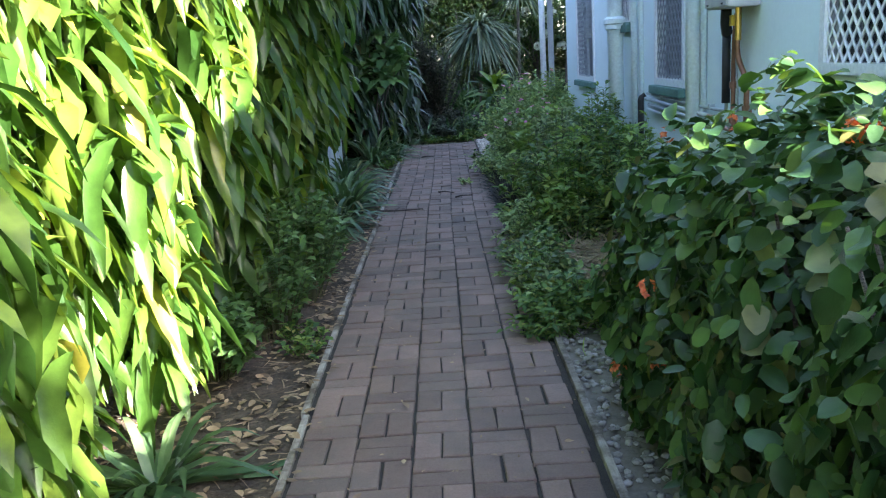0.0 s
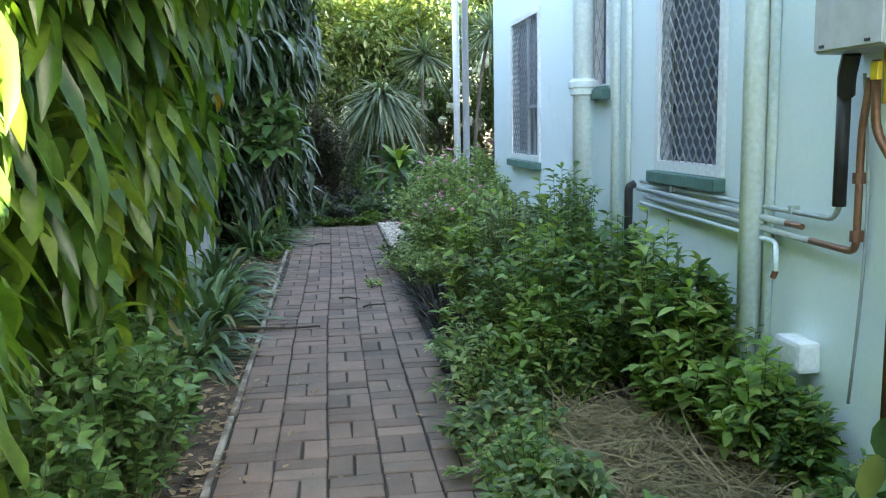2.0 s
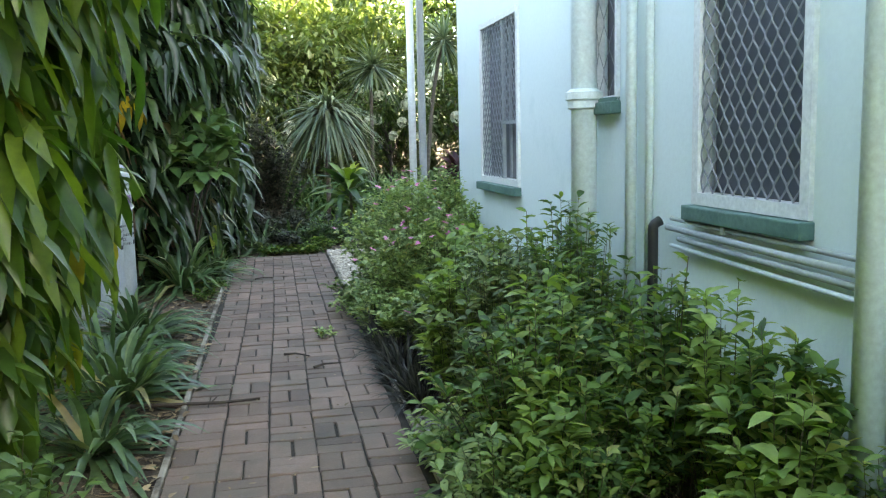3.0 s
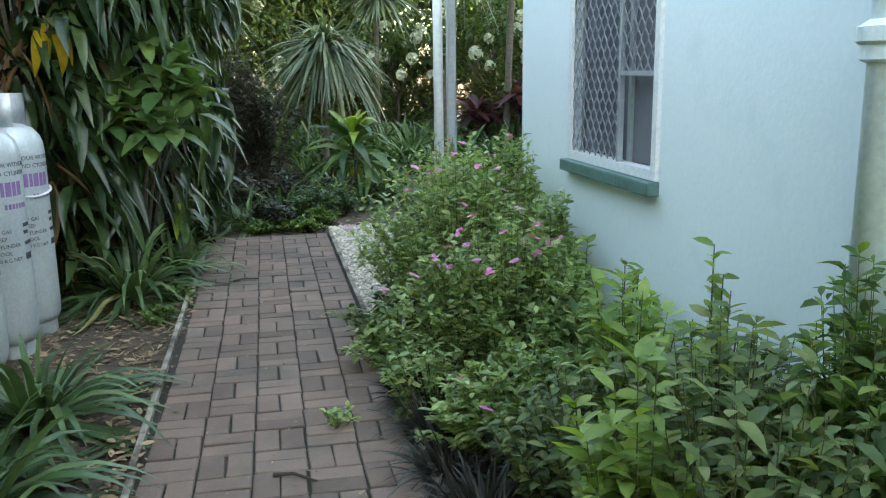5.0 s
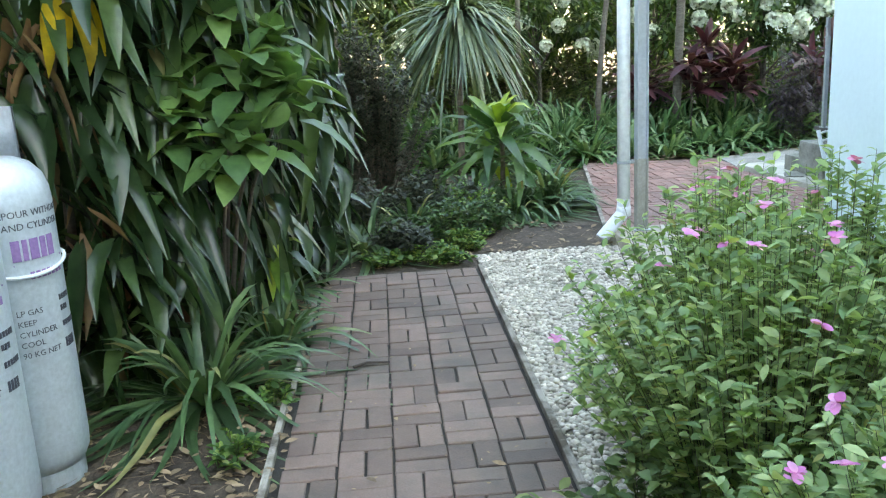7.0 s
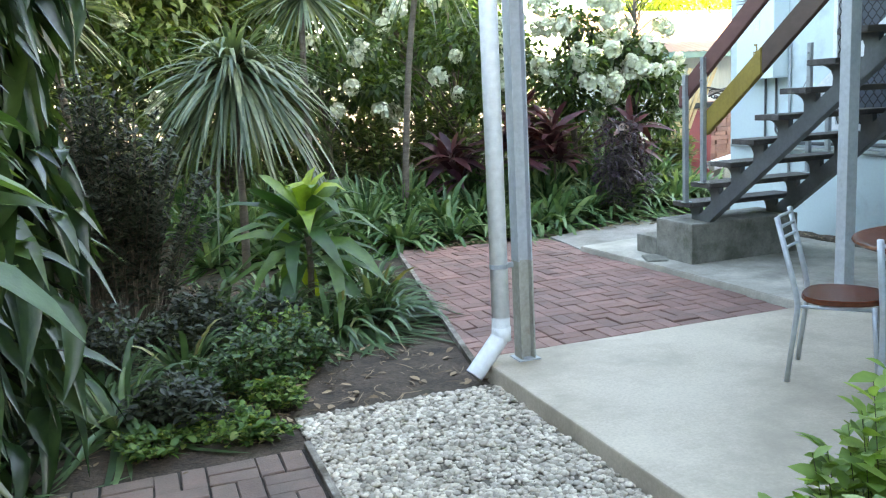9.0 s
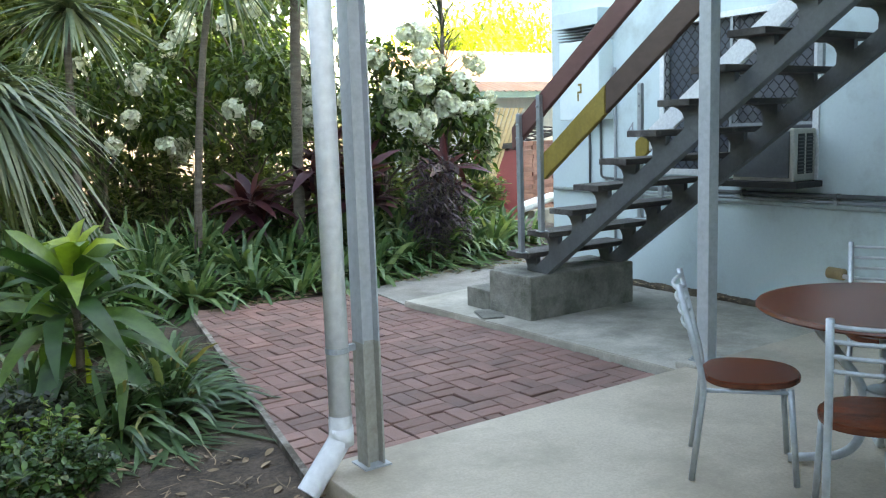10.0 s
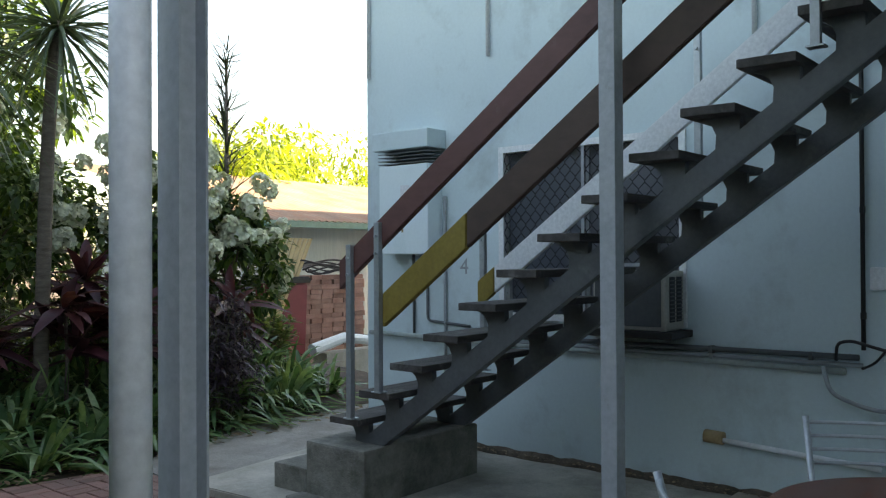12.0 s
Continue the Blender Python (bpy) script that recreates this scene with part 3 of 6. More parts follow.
def window_x(name, label, hole, x_face, out, frame_w, cell, mesh_mat, glass_mat, sill_mat=None, split=None, rail=0.515):
    """A framed window in a wall across x. out: -1, the side that is seen."""
    y0, y1, z0, z1 = hole
    w = tagged(new(name), label, "window", "", "structure")
    w.location = (x_face, (y0 + y1) / 2, z0)
    ox, oy, oz = w.location
    f = frame_w
    bm = bmesh.new()
    a, b = sorted((out * 0.022, -out * 0.05))
    for q in ((y0, y1, z1 - f, z1), (y0, y1, z0, z0 + f), (y0, y0 + f, z0 + f, z1 - f), (y1 - f, y1, z0 + f, z1 - f)):
        box(bm, a, b, q[0] - oy, q[1] - oy, q[2] - oz, q[3] - oz)
    part("window_frame", bm, WHITE, w)
    ym, zm = (y0 + (y1 - y0) * split, z0 + rail) if split else (y0 + f, 0)
    v, q = zigzag(ym - oy, y1 - f - oy, z0 + f - oz, z1 - f - oz, out * 0.004, cell[0], cell[1], cell[2])
    if split:
        np_mesh("security_mesh", *zigzag(y0 + f - oy, ym - oy, zm - oz, z1 - f - oz, out * 0.004, *cell), mesh_mat, w, "diamond security mesh")
        part("rail", boxed(*sorted((out * 0.012, -out * 0.012)), y0 + f - oy, ym - 0.014 - oy, zm - 0.012 - oz, zm + 0.012 - oz), GREY_STEEL, w)
        part("stile", boxed(*sorted((out * 0.014, -out * 0.014)), ym - 0.013 - oy, ym + 0.013 - oy, z0 + f - oz, z1 - f - oz), GREY_STEEL, w)
    np_mesh("security_mesh", v, q, mesh_mat, w, "diamond security mesh")
    gx = sorted((-out * 0.075, -out * 0.068))
    if split:
        ys = y0 + (y1 - y0) * split
        part("pane", boxed(*gx, y0 + f - oy, ys - 0.02 - oy, z0 + f - oz, z1 - f - oz), FLYSCREEN, w, "grey flyscreen pane")
        part("pane", boxed(*gx, ys + 0.02 - oy, y1 - f - oy, z0 + f - oz, z1 - f - oz), glass_mat, w)
        part("mullion", boxed(*sorted((-out * 0.09, -out * 0.05)), ys - 0.02 - oy, ys + 0.02 - oy, z0 + f - oz, z1 - f - oz), GREY_STEEL, w)
    else:
        part("pane", boxed(*gx, y0 + f - oy, y1 - f - oy, z0 + f - oz, z1 - f - oz), glass_mat, w)
    if sill_mat:
        part("window_sill", boxed(*sorted((out * 0.065, -out * 0.03)), y0 - 0.01 - oy, y1 + 0.02 - oy, -0.072, -0.004, bevel=0.008), sill_mat, w)
    return w


window_x("window_1", "white framed window with grey security mesh and green sill", WIN1, WALL_X, -1, 0.05, (0.085, 0.115, 0.0042), GRILLE, GLASS_BLUE, GREEN_SILL, 0.39)
window_x("window_2", "tall white framed window with grey diamond mesh and green sill", WIN2, WALL_X, -1, 0.055, (0.085, 0.115, 0.0048), GRILLE, GLASS_BLUE, GREEN_SILL)
window_x("window_3", "narrow louvre window behind the downpipe with green sill", WIN3, WALL_X, -1, 0.03, (0.2, 0.3, 0.002), GRILLE, GLASS_BLUE, GREEN_SILL)
window_x("window_4", "white lattice window above the flowering hedge", WIN4, WALL_X, -1, 0.05, (0.075, 0.10, 0.008), WHITE, GLASS, None)
window_x("window_5", "white framed window with black diamond mesh behind the stairs", WIN5, WALL2_X, -1, 0.05, (0.095, 0.12, 0.005), GRILLE_DARK, GLASS_BLUE, None, 0.513, 0.44)
window_x("window_6", "dark window with black diamond mesh above the washing machine", WIN6, WALL2_X, -1, 0.055, (0.14, 0.17, 0.004), GRILLE_DARK, GLASS, WHITE)

# timber edging along the path
for y0, y1, x, top in ((-3.0, 0.9, -0.612, 0.004), (0.92, 4.0, -0.625, 0.006), (4.03, 7.1, -0.616, 0.014), (7.12, 10.1, -0.624, 0.02), (10.12, 12.43, -0.605, 0.008)):
    structure("edging_left", boxed(x - 0.018, x + 0.015, y0, y1, -0.06, top, bevel=0.006), EDGING, "weathered grey timber edging beside the path", "edging")
for y0, y1, x in ((-3.0, 2.0, 0.622), (2.02, 6.0, 0.620), (6.02, 9.0, 0.623), (9.02, 12.45, 0.626)):
    structure("edging_right", boxed(x - 0.017, x + 0.018, y0, y1, -0.06, 0.02, bevel=0.006), EDGING, "weathered grey timber edging beside the gravel", "edging")

# crumbling foot of the wall behind the stairs
bm = bmesh.new()
_r = random.Random(5)
_rings = []
for k in range(118):
    y = 11.95 + 0.039 * k
    d = 0.03 + 0.03 * noise.noise(Vector((0.23 * k, 1.3, 0))) + 0.012 * _r.random()
    h = 0.012 + 0.03 * abs(noise.noise(Vector((0.17 * k, 7.7, 0)))) + 0.008 * _r.random()
    _rings.append([bm.verts.new(p) for p in ((6.428, y, 0.06), (6.428 - d, y, 0.06), (6.428 - d * 0.7, y, OLD_Z + h), (6.428, y, OLD_Z + h + 0.03))])
for p, q in zip(_rings, _rings[1:]):
    for k in range(3):
        bm.faces.new((p[k], p[k + 1], q[k + 1], q[k]))
structure("wall_footing", bm, FOOTING, "crumbling brown footing along the house wall", "footing")

# ---- stairs ----
RISE, GOING, FIRST_Y, FIRST_Z, STEPS = 0.2, 0.281, 15.22, 0.60, 16
stairs = thing("staircase", "open dark timber staircase on grey steel stringers over a concrete block", "staircase", at=(5.31, 14.935, OLD_Z))
SX, SY, SZ = 5.25, 14.9, OLD_Z


def s_part(name, bm, mat, label="", under=None):
    bmesh.ops.translate(bm, verts=bm.verts, vec=(-SX, -SY, -SZ))
    return part(name, bm, mat, under or stairs, label)


slope = RISE / GOING


def stringer_top(y):
    return 1.27 + slope * (13.86 - y)


for i in range(STEPS):
    y, z = FIRST_Y - i * GOING, FIRST_Z + i * RISE
    s_part("tread", boxed(4.66, 5.86, y - 0.275, y, z - 0.045, z, bevel=0.006), TREAD)
    for x in (4.80, 5.66):
        u = z - 0.046
        w = stringer_top(y - 0.13) - 0.01
        # a bracket with a hollow front edge
        arc = [(y - 0.035, u), (y - 0.255, u), (y - 0.255, stringer_top(y - 0.255) - 0.01), (y - 0.13, w), (y - 0.135, w + 0.5 * (u - w)), (y - 0.115, w + 0.75 * (u - w)), (y - 0.08, w + 0.9 * (u - w))]
        s_part("tread_bracket", prism(bmesh.new(), arc, "x", x - 0.022, x + 0.022), STRINGER)
for x in (4.80, 5.66):
    yb, d = FIRST_Y - STEPS * GOING - 0.1, 0.16
    foot = 13.86 + (1.27 - 0.425) / slope
    s_part("stringer", prism(bmesh.new(), [(foot, 0.425), (foot - d / slope, 0.425), (yb, stringer_top(yb) - d), (yb, stringer_top(yb))], "x", x - 0.035, x + 0.035, bevel=0.004), STRINGER, "dark grey painted stringer")


def sloped(name, x, y0, y1, z_at, deep, thick, mat, label=""):
    """A board along the stairs: z_at gives its upper edge."""
    return s_part(name, prism(bmesh.new(), [(y0, z_at(y0)), (y1, z_at(y1)), (y1, z_at(y1) - deep), (y0, z_at(y0) - deep)], "x", x - thick / 2, x + thick / 2, bevel=0.006), mat, label)


def top_edge(y):
    return 1.735 + 0.727 * (15.02 - y)


def mid_edge(y):
    return 1.44 + 0.727 * (14.737 - y)


sloped("handrail", 4.70, 15.14, 11.6, top_edge, 0.19, 0.045, MAROON, "maroon painted timber handrail")
sloped("middle_rail", 4.70, 14.74, 14.05, mid_edge, 0.215, 0.042, YELLOW_RAIL, "worn mustard painted rail end")
sloped("middle_rail", 4.70, 14.045, 11.6, mid_edge, 0.215, 0.042, BROWN_RAIL, "bare brown timber middle rail")
sloped("inner_rail", 5.90, 14.72, 11.6, lambda y: 1.50 + 0.727 * (14.86 - y), 0.20, 0.042, WHITE, "white painted inner rail with flaking end")
sloped("inner_rail", 5.90, 14.88, 14.725, lambda y: 1.50 + 0.727 * (14.86 - y), 0.20, 0.043, YELLOW_RAIL, "mustard painted end of the inner rail")
for x, y, z0, z1 in ((4.665, 15.02, 0.6, 1.76), (4.665, 14.76, 0.8, 1.90), (4.665, 12.05, 2.6, 3.9), (5.93, 14.86, 0.8, 2.0), (5.93, 13.13, 2.0, 3.2), (5.93, 14.62, 1.0, 1.6)):
    rp = s_part("rail_post", boxed(x - 0.02, x + 0.02, y - 0.022, y + 0.022, z0, z1, bevel=0.004), GALV, "galvanised steel rail post")
    s_part("post_foot", boxed(x - 0.03, x + 0.04, y - 0.04, y + 0.04, z0, z0 + 0.008), GALV, under=rp)
    for k in (0.09, 0.2):
        s_part("bolt", tube(bmesh.new(), [(x - 0.036, y, z1 - k), (x - 0.015, y, z1 - k)], 0.009, 8), GALV, under=rp)
block = s_part("concrete_block", boxed(4.57, 5.77, 14.80, 15.36, OLD_Z - 0.04, 0.43, bevel=0.018), BLOCK, "rough mossy concrete footing block")
s_part("lower_block", boxed(4.57, 5.77, 15.362, 15.70, OLD_Z - 0.04, 0.235, bevel=0.015), BLOCK, "low rough concrete step")

frag = thing("broken_slab_piece", "broken piece of mossy concrete beside the stair block", "concrete piece", at=(4.55, 15.28, -0.012), rz=-14)
part("chunk", prism(bmesh.new(), [(-0.15, -0.17), (0.05, -0.20), (0.13, 0.02), (0.10, 0.19), (-0.10, 0.16)], "z", 0.0, 0.085, bevel=0.012), BLOCK, frag)

# ---- posts ----
post = thing("verandah_post", "grey painted steel post with rust marks on the patio edge", "post", "verandah posts", at=(2.06, 12.95, SLAB_Z))
# an open steel section, hollow towards the path and the garden
bm = prism(bmesh.new(), [(-0.045, -0.05), (-0.037, -0.05), (-0.037, -0.004), (0.037, -0.004), (0.037, -0.05), (0.045, -0.05), (0.045, 0.05), (0.037, 0.05), (0.037, 0.004), (-0.037, 0.004), (-0.037, 0.05), (-0.045, 0.05)], "z", 0.0, 3.62)
part("shaft", bm, POST_PAINT, post)
bm = prism(bmesh.new(), [(-0.046, -0.051), (-0.036, -0.051), (-0.036, -0.005), (0.036, -0.005), (0.036, -0.051), (0.046, -0.051), (0.046, 0.051), (0.036, 0.051), (0.036, 0.005), (-0.036, 0.005), (-0.036, 0.051), (-0.046, 0.051)], "z", 0.001, 0.60)
part("primer_coat", bm, surface("ochre_grey_primer", (0.34, 0.32, 0.26), (0.45, 0.44, 0.39), 5, 0.6, fine=40, bumps=0.2, dirt=(0.16, 0.11, 0.06), dirt_scale=4, dirt_at=(0.6, 0.8)), post, "worn ochre paint on the lower post")
part("base_plate", boxed(-0.07, 0.07, -0.07, 0.07, 0.0, 0.008), POST_PAINT, post)
post2 = thing("verandah_post", "square grey steel post bolted to a concrete pad", "post", "verandah posts", at=(4.60, 13.04, SLAB_Z))
part("shaft", boxed(-0.045, 0.045, -0.045, 0.045, 0.03, 3.62, bevel=0.005), POST_PAINT, post2)
post2_plate = part("base_plate", boxed(-0.08, 0.08, -0.08, 0.08, 0.022, 0.031), GALV, post2)
part("concrete_pad", boxed(-0.15, 0.16, -0.13, 0.13, -0.03, 0.022, bevel=0.012), OLD_CONCRETE, post2)
for a, b in ((-0.062, -0.062), (0.062, -0.062), (-0.062, 0.062), (0.062, 0.062)):
    part("bolt", lathe(bmesh.new(), [(0.011, 0.03), (0.011, 0.042), (0.005, 0.043), (0.005, 0.052)], 8, (a, b)), GALV, post2_plate)

drain = thing("downpipe", "white plastic downpipe with an angled foot over the gravel", "downpipe", at=(1.918, 12.97, 0))
part("pipe", tube(bmesh.new(), [(0, 0, 0.30), (0, 0, 3.7)], 0.053, 18), PVC, drain, smooth=True)
part("shoe", tube(bmesh.new(), bend([(0, 0, 0.36), (-0.005, 0, 0.24), (-0.20, -0.03, 0.035)], 0.04), 0.055, 18, cap=False), PVC, drain, smooth=True)
part("joint_collar", tube(bmesh.new(), [(0, 0, 0.215), (0, 0, 0.30)], 0.058, 18), PVC, drain, smooth=True)
bm = bmesh.new()
tube(bm, [(0, 0, 0.655), (0, 0, 0.68)], 0.0565, 18)
box(bm, 0.045, 0.09, -0.012, 0.012, 0.652, 0.682)
part("bracket", bm, GREY_STEEL, drain)

# ---- services on the far wall ----
X2 = WALL2_X


def run(name, label, pts, r, mat, category="pipe", rad=0.05, sides=10, clips=()):
    base = Vector(pts[0])
    t = thing(name, label, category, at=base)
    part("tube", tube(bmesh.new(), [p - base for p in bend(pts, rad)], r, sides), mat, t, smooth=True)
    for c in clips:
        c = Vector(c) - base
        part("clip", boxed(c.x - r - 0.006, c.x + r + 0.012, c.y - 0.012, c.y + 0.012, c.z - r - 0.006, c.z + r + 0.006), mat, t)
    return t


run("service_pipe", "dark conduit along the house wall under the window", [(X2 - 0.05, 15.5, 1.03), (X2 - 0.05, 12.32, 1.045)], 0.019, STRINGER, clips=[(X2 - 0.05, y, 1.037) for y in (14.9, 14.1, 13.25, 12.6)])
run("service_pipe", "dark grey pipe along the house wall", [(X2 - 0.045, 15.5, 0.99), (X2 - 0.045, 12.3, 0.997)], 0.014, GREY_STEEL, clips=[(X2 - 0.045, y, 0.993) for y in (14.1, 13.25)])
run("service_pipe", "pale painted pipe along the house wall", [(X2 - 0.04, 16.5, 0.985), (X2 - 0.04, 14.9, 0.965), (X2 - 0.04, 12.4, 0.953)], 0.021, PIPE_GREY)
run("conduit", "black upright conduit on the house wall", [(X2 - 0.025, 12.30, 1.09), (X2 - 0.025, 12.30, 3.9)], 0.014, DARK, "conduit", clips=[(X2 - 0.025, 12.30, z) for z in (1.3, 1.95, 2.6)])
run("waste_pipe", "tall pale grey waste pipe on the house wall", [(X2 - 0.07, 11.98, SLAB_Z), (X2 - 0.07, 11.98, 4.2)], 0.05, PIPE_PAINT, clips=[(X2 - 0.07, 11.98, 1.55)])
run("waste_pipe", "slim pale grey pipe on the house wall", [(X2 - 0.04, 11.86, SLAB_Z), (X2 - 0.04, 11.86, 4.2)], 0.026, PIPE_PAINT)
run("conduit", "thin pale conduit strip on the house wall", [(X2 - 0.02, 12.1, SLAB_Z), (X2 - 0.02, 12.1, 4.2)], 0.02, PIPE_PAINT, "conduit")
run("water_hose", "grey washing machine hose hanging from the taps", [(X2 - 0.08, 12.52, 0.98), (X2 - 0.10, 12.48, 0.82), (X2 - 0.12, 12.25, 0.74), (X2 - 0.12, 11.75, 0.74)], 0.014, GREY_STEEL, "hose", 0.12)
run("water_hose", "black looped water hose between tap and pipe", [(X2 - 0.06, 12.45, 1.02), (X2 - 0.08, 12.44, 1.13), (X2 - 0.08, 12.36, 1.15), (X2 - 0.10, 12.16, 1.10), (X2 - 0.12, 11.98, 1.06), (X2 - 0.13, 11.88, 1.05)], 0.010, DARK, "hose", 0.07)
run("water_hose", "black hose bending up to the machine", [(X2 - 0.06, 12.3, 0.98), (X2 - 0.10, 12.22, 1.02), (X2 - 0.12, 12.12, 1.15), (X2 - 0.13, 12.02, 1.17), (X2 - 0.14, 11.93, 1.24), (X2 - 0.13, 11.88, 1.26)], 0.008, DARK, "hose", 0.06)
run("waste_hose", "dark grey drain hose behind the washing machine", [(X2 - 0.16, 11.86, SLAB_Z + 0.02), (X2 - 0.16, 11.88, 0.5), (X2 - 0.10, 11.92, 0.9), (X2 - 0.12, 11.9, 1.02)], 0.022, STRINGER, "hose", 0.1)
run("floor_pipe", "white pipe along the wall foot ending in a clay elbow", [(X2 - 0.06, 13.18, 0.43), (X2 - 0.06, 12.2, 0.38)], 0.018, PVC)
run("pipe_elbow", "terracotta coloured pipe elbow on the wall", [(X2 - 0.05, 13.17, 0.44), (X2 - 0.05, 13.30, 0.445)], 0.045, surface("clay_orange", (0.46, 0.32, 0.17), (0.55, 0.40, 0.22), 6, 0.7), "elbow")
ob = thing("power_outlet", "white weatherproof power outlet on the wall", "outlet", at=(X2, 12.18, 1.53))
part("cover", boxed(-0.06, -0.001, -0.075, 0.075, -0.07, 0.07, bevel=0.012), WHITE, ob)
part("lead", tube(bmesh.new(), bend([(-0.04, -0.03, -0.07), (-0.04, -0.03, -0.35), (-0.05, 0.0, -0.5)], 0.1), 0.005, 6), PVC, ob)
run("conduit", "thin conduit rising beside the meter box", [(X2 - 0.02, 15.62, 0.3), (X2 - 0.02, 15.62, 2.2)], 0.014, GREY_STEEL, "conduit")
run("conduit", "dark conduit below the meter box", [(X2 - 0.02, 15.98, 1.0), (X2 - 0.02, 15.98, 1.72)], 0.012, STRINGER, "conduit")
run("conduit", "bent dark conduit below the meter box", [(X2 - 0.02, 15.82, 1.72), (X2 - 0.02, 15.82, 1.12), (X2 - 0.02, 15.35, 1.09)], 0.012, STRINGER, "conduit")
run("conduit", "white conduit running down the upper wall", [(X2 - 0.02, 15.15, 3.34), (X2 - 0.02, 15.15, 6.0)], 0.018, WHITE, "conduit")
run("conduit", "white conduit near the wall corner", [(X2 - 0.02, 16.53, 3.34), (X2 - 0.02, 16.53, 6.0)], 0.018, WHITE, "conduit")
run("conduit", "short white conduit high on the wall", [(X2 - 0.02, 12.95, 3.15), (X2 - 0.02, 12.95, 5.0)], 0.018, WHITE, "conduit")

# meter box with a louvred hood, air conditioner below the window
mb = thing("meter_box", "pale steel meter box with a louvred hood on the wall", "meter box", at=(X2, 15.93, 1.70))
part("body", boxed(-0.20, -0.001, -0.27, 0.30, 0.0, 0.78, bevel=0.012), PAINT, mb)
mb_hood = part("hood", boxed(-0.25, -0.001, -0.31, 0.34, 0.91, 1.07, bevel=0.01), PAINT_SHADE, mb)
for k in range(4):
    part("louvre", prism(bmesh.new(), [(-0.21, 0.79 + 0.03 * k), (-0.02, 0.80 + 0.03 * k), (-0.02, 0.806 + 0.03 * k), (-0.215, 0.796 + 0.03 * k)], "y", -0.27, 0.30), GREY_STEEL, mb_hood)
part("door_label", boxed(-0.2035, -0.2005, -0.06, 0.04, 0.50, 0.60), WHITE, mb)
bm = boxed(-0.2035, -0.2005, -0.03, 0.02, 0.34, 0.36)
box(bm, -0.2035, -0.2005, -0.03, -0.01, 0.265, 0.338)
box(bm, -0.2035, -0.2005, -0.008, 0.03, 0.265, 0.285)
box(bm, -0.2035, -0.2005, 0.012, 0.03, 0.19, 0.263)
part("number_mark", bm, YELLOW_RAIL, mb, "worn yellow painted mark")
_cu = bpy.data.curves.new("lettering", "FONT")
_cu.body, _cu.size, _cu.extrude = "4", 0.19, 0.0008
_ob = bpy.data.objects.new("lettering", _cu)
_me = bpy.data.meshes.new_from_object(_ob)
bpy.data.objects.remove(_ob)
_me.materials.append(GREY_STEEL)
num = tagged(new("wall_number", _me), "faded grey number four painted on the wall", "number")
num.matrix_world = pose(X2 - 0.003, 15.47, 1.53, 90, 0, -90)
ac = thing("window_air_conditioner", "beige window air conditioner with black grille under the window", "air conditioner", at=(X2, 13.66, 1.13))
CREAM = surface("aged_cream_plastic", (0.42, 0.41, 0.36), (0.50, 0.49, 0.43), 3, 0.5, bumps=0.03, dirt=(0.28, 0.27, 0.23), dirt_scale=4, dirt_at=(0.6, 0.85))
ac_case = part("case", boxed(-0.30, -0.001, -0.20, 0.36, 0.03, 0.44, bevel=0.015), CREAM, ac)
part("side_panel", boxed(-0.308, -0.301, -0.165, 0.34, 0.06, 0.42, bevel=0.003), STRINGER, ac, "dark grey metal panel")
for x0 in (-0.25, -0.14):
    part("grille", boxed(x0, x0 + 0.085, -0.2025, -0.2003, 0.09, 0.40), DARK, ac_case, "black vent grille")
    for k in range(11):
        part("grille_slat", prism(bmesh.new(), [(x0, 0.10 + 0.027 * k), (x0 + 0.085, 0.10 + 0.027 * k), (x0 + 0.085, 0.108 + 0.027 * k), (x0, 0.108 + 0.027 * k)], "y", -0.2085, -0.2028), STRINGER, ac_case)
part("bracket", boxed(-0.34, -0.001, -0.26, 0.55, -0.02, 0.028, bevel=0.006), DARK, ac, "black support bracket")

# ---- washing machine ----
wm = thing("washing_machine", "white top loading washing machine on the patio", "washing machine", at=(6.03, 11.34, SLAB_Z))
part("body", boxed(-0.29, 0.29, -0.31, 0.31, 0.04, 0.93, bevel=0.02), APPLIANCE, wm)
part("lid", boxed(-0.30, 0.20, -0.30, 0.30, 0.934, 0.985, bevel=0.022), APPLIANCE, wm)
wm_panel = part("control_panel", prism(bmesh.new(), [(0.10, 0.986), (0.28, 0.986), (0.28, 1.13), (0.18, 1.12)], "y", -0.30, 0.28, bevel=0.012), APPLIANCE, wm)
part("dial", tube(bmesh.new(), [(0.125, 0.15, 1.06), (0.15, 0.15, 1.065)], 0.03, 14), HEATER, wm_panel)
part("display", boxed(0.128, 0.142, -0.10, 0.0, 1.05, 1.085), DARK, wm_panel)
wm.scale = (1.0, 1.0, 0.965)
part("plinth", boxed(-0.27, 0.27, -0.29, 0.29, 0.0, 0.04), DARK, wm)
for z, m in ((0.66, INK), (0.60, GREY_STEEL), (0.545, surface("teal_label", (0.1, 0.35, 0.36), (0.12, 0.4, 0.4), 5, 0.5, bumps=0.0)), (0.46, INK), (0.40, GREY_STEEL)):
    part("sticker", boxed(-0.2935, -0.2905, -0.17, -0.07, z, z + (0.035 if m is INK else 0.012)), m, wm)

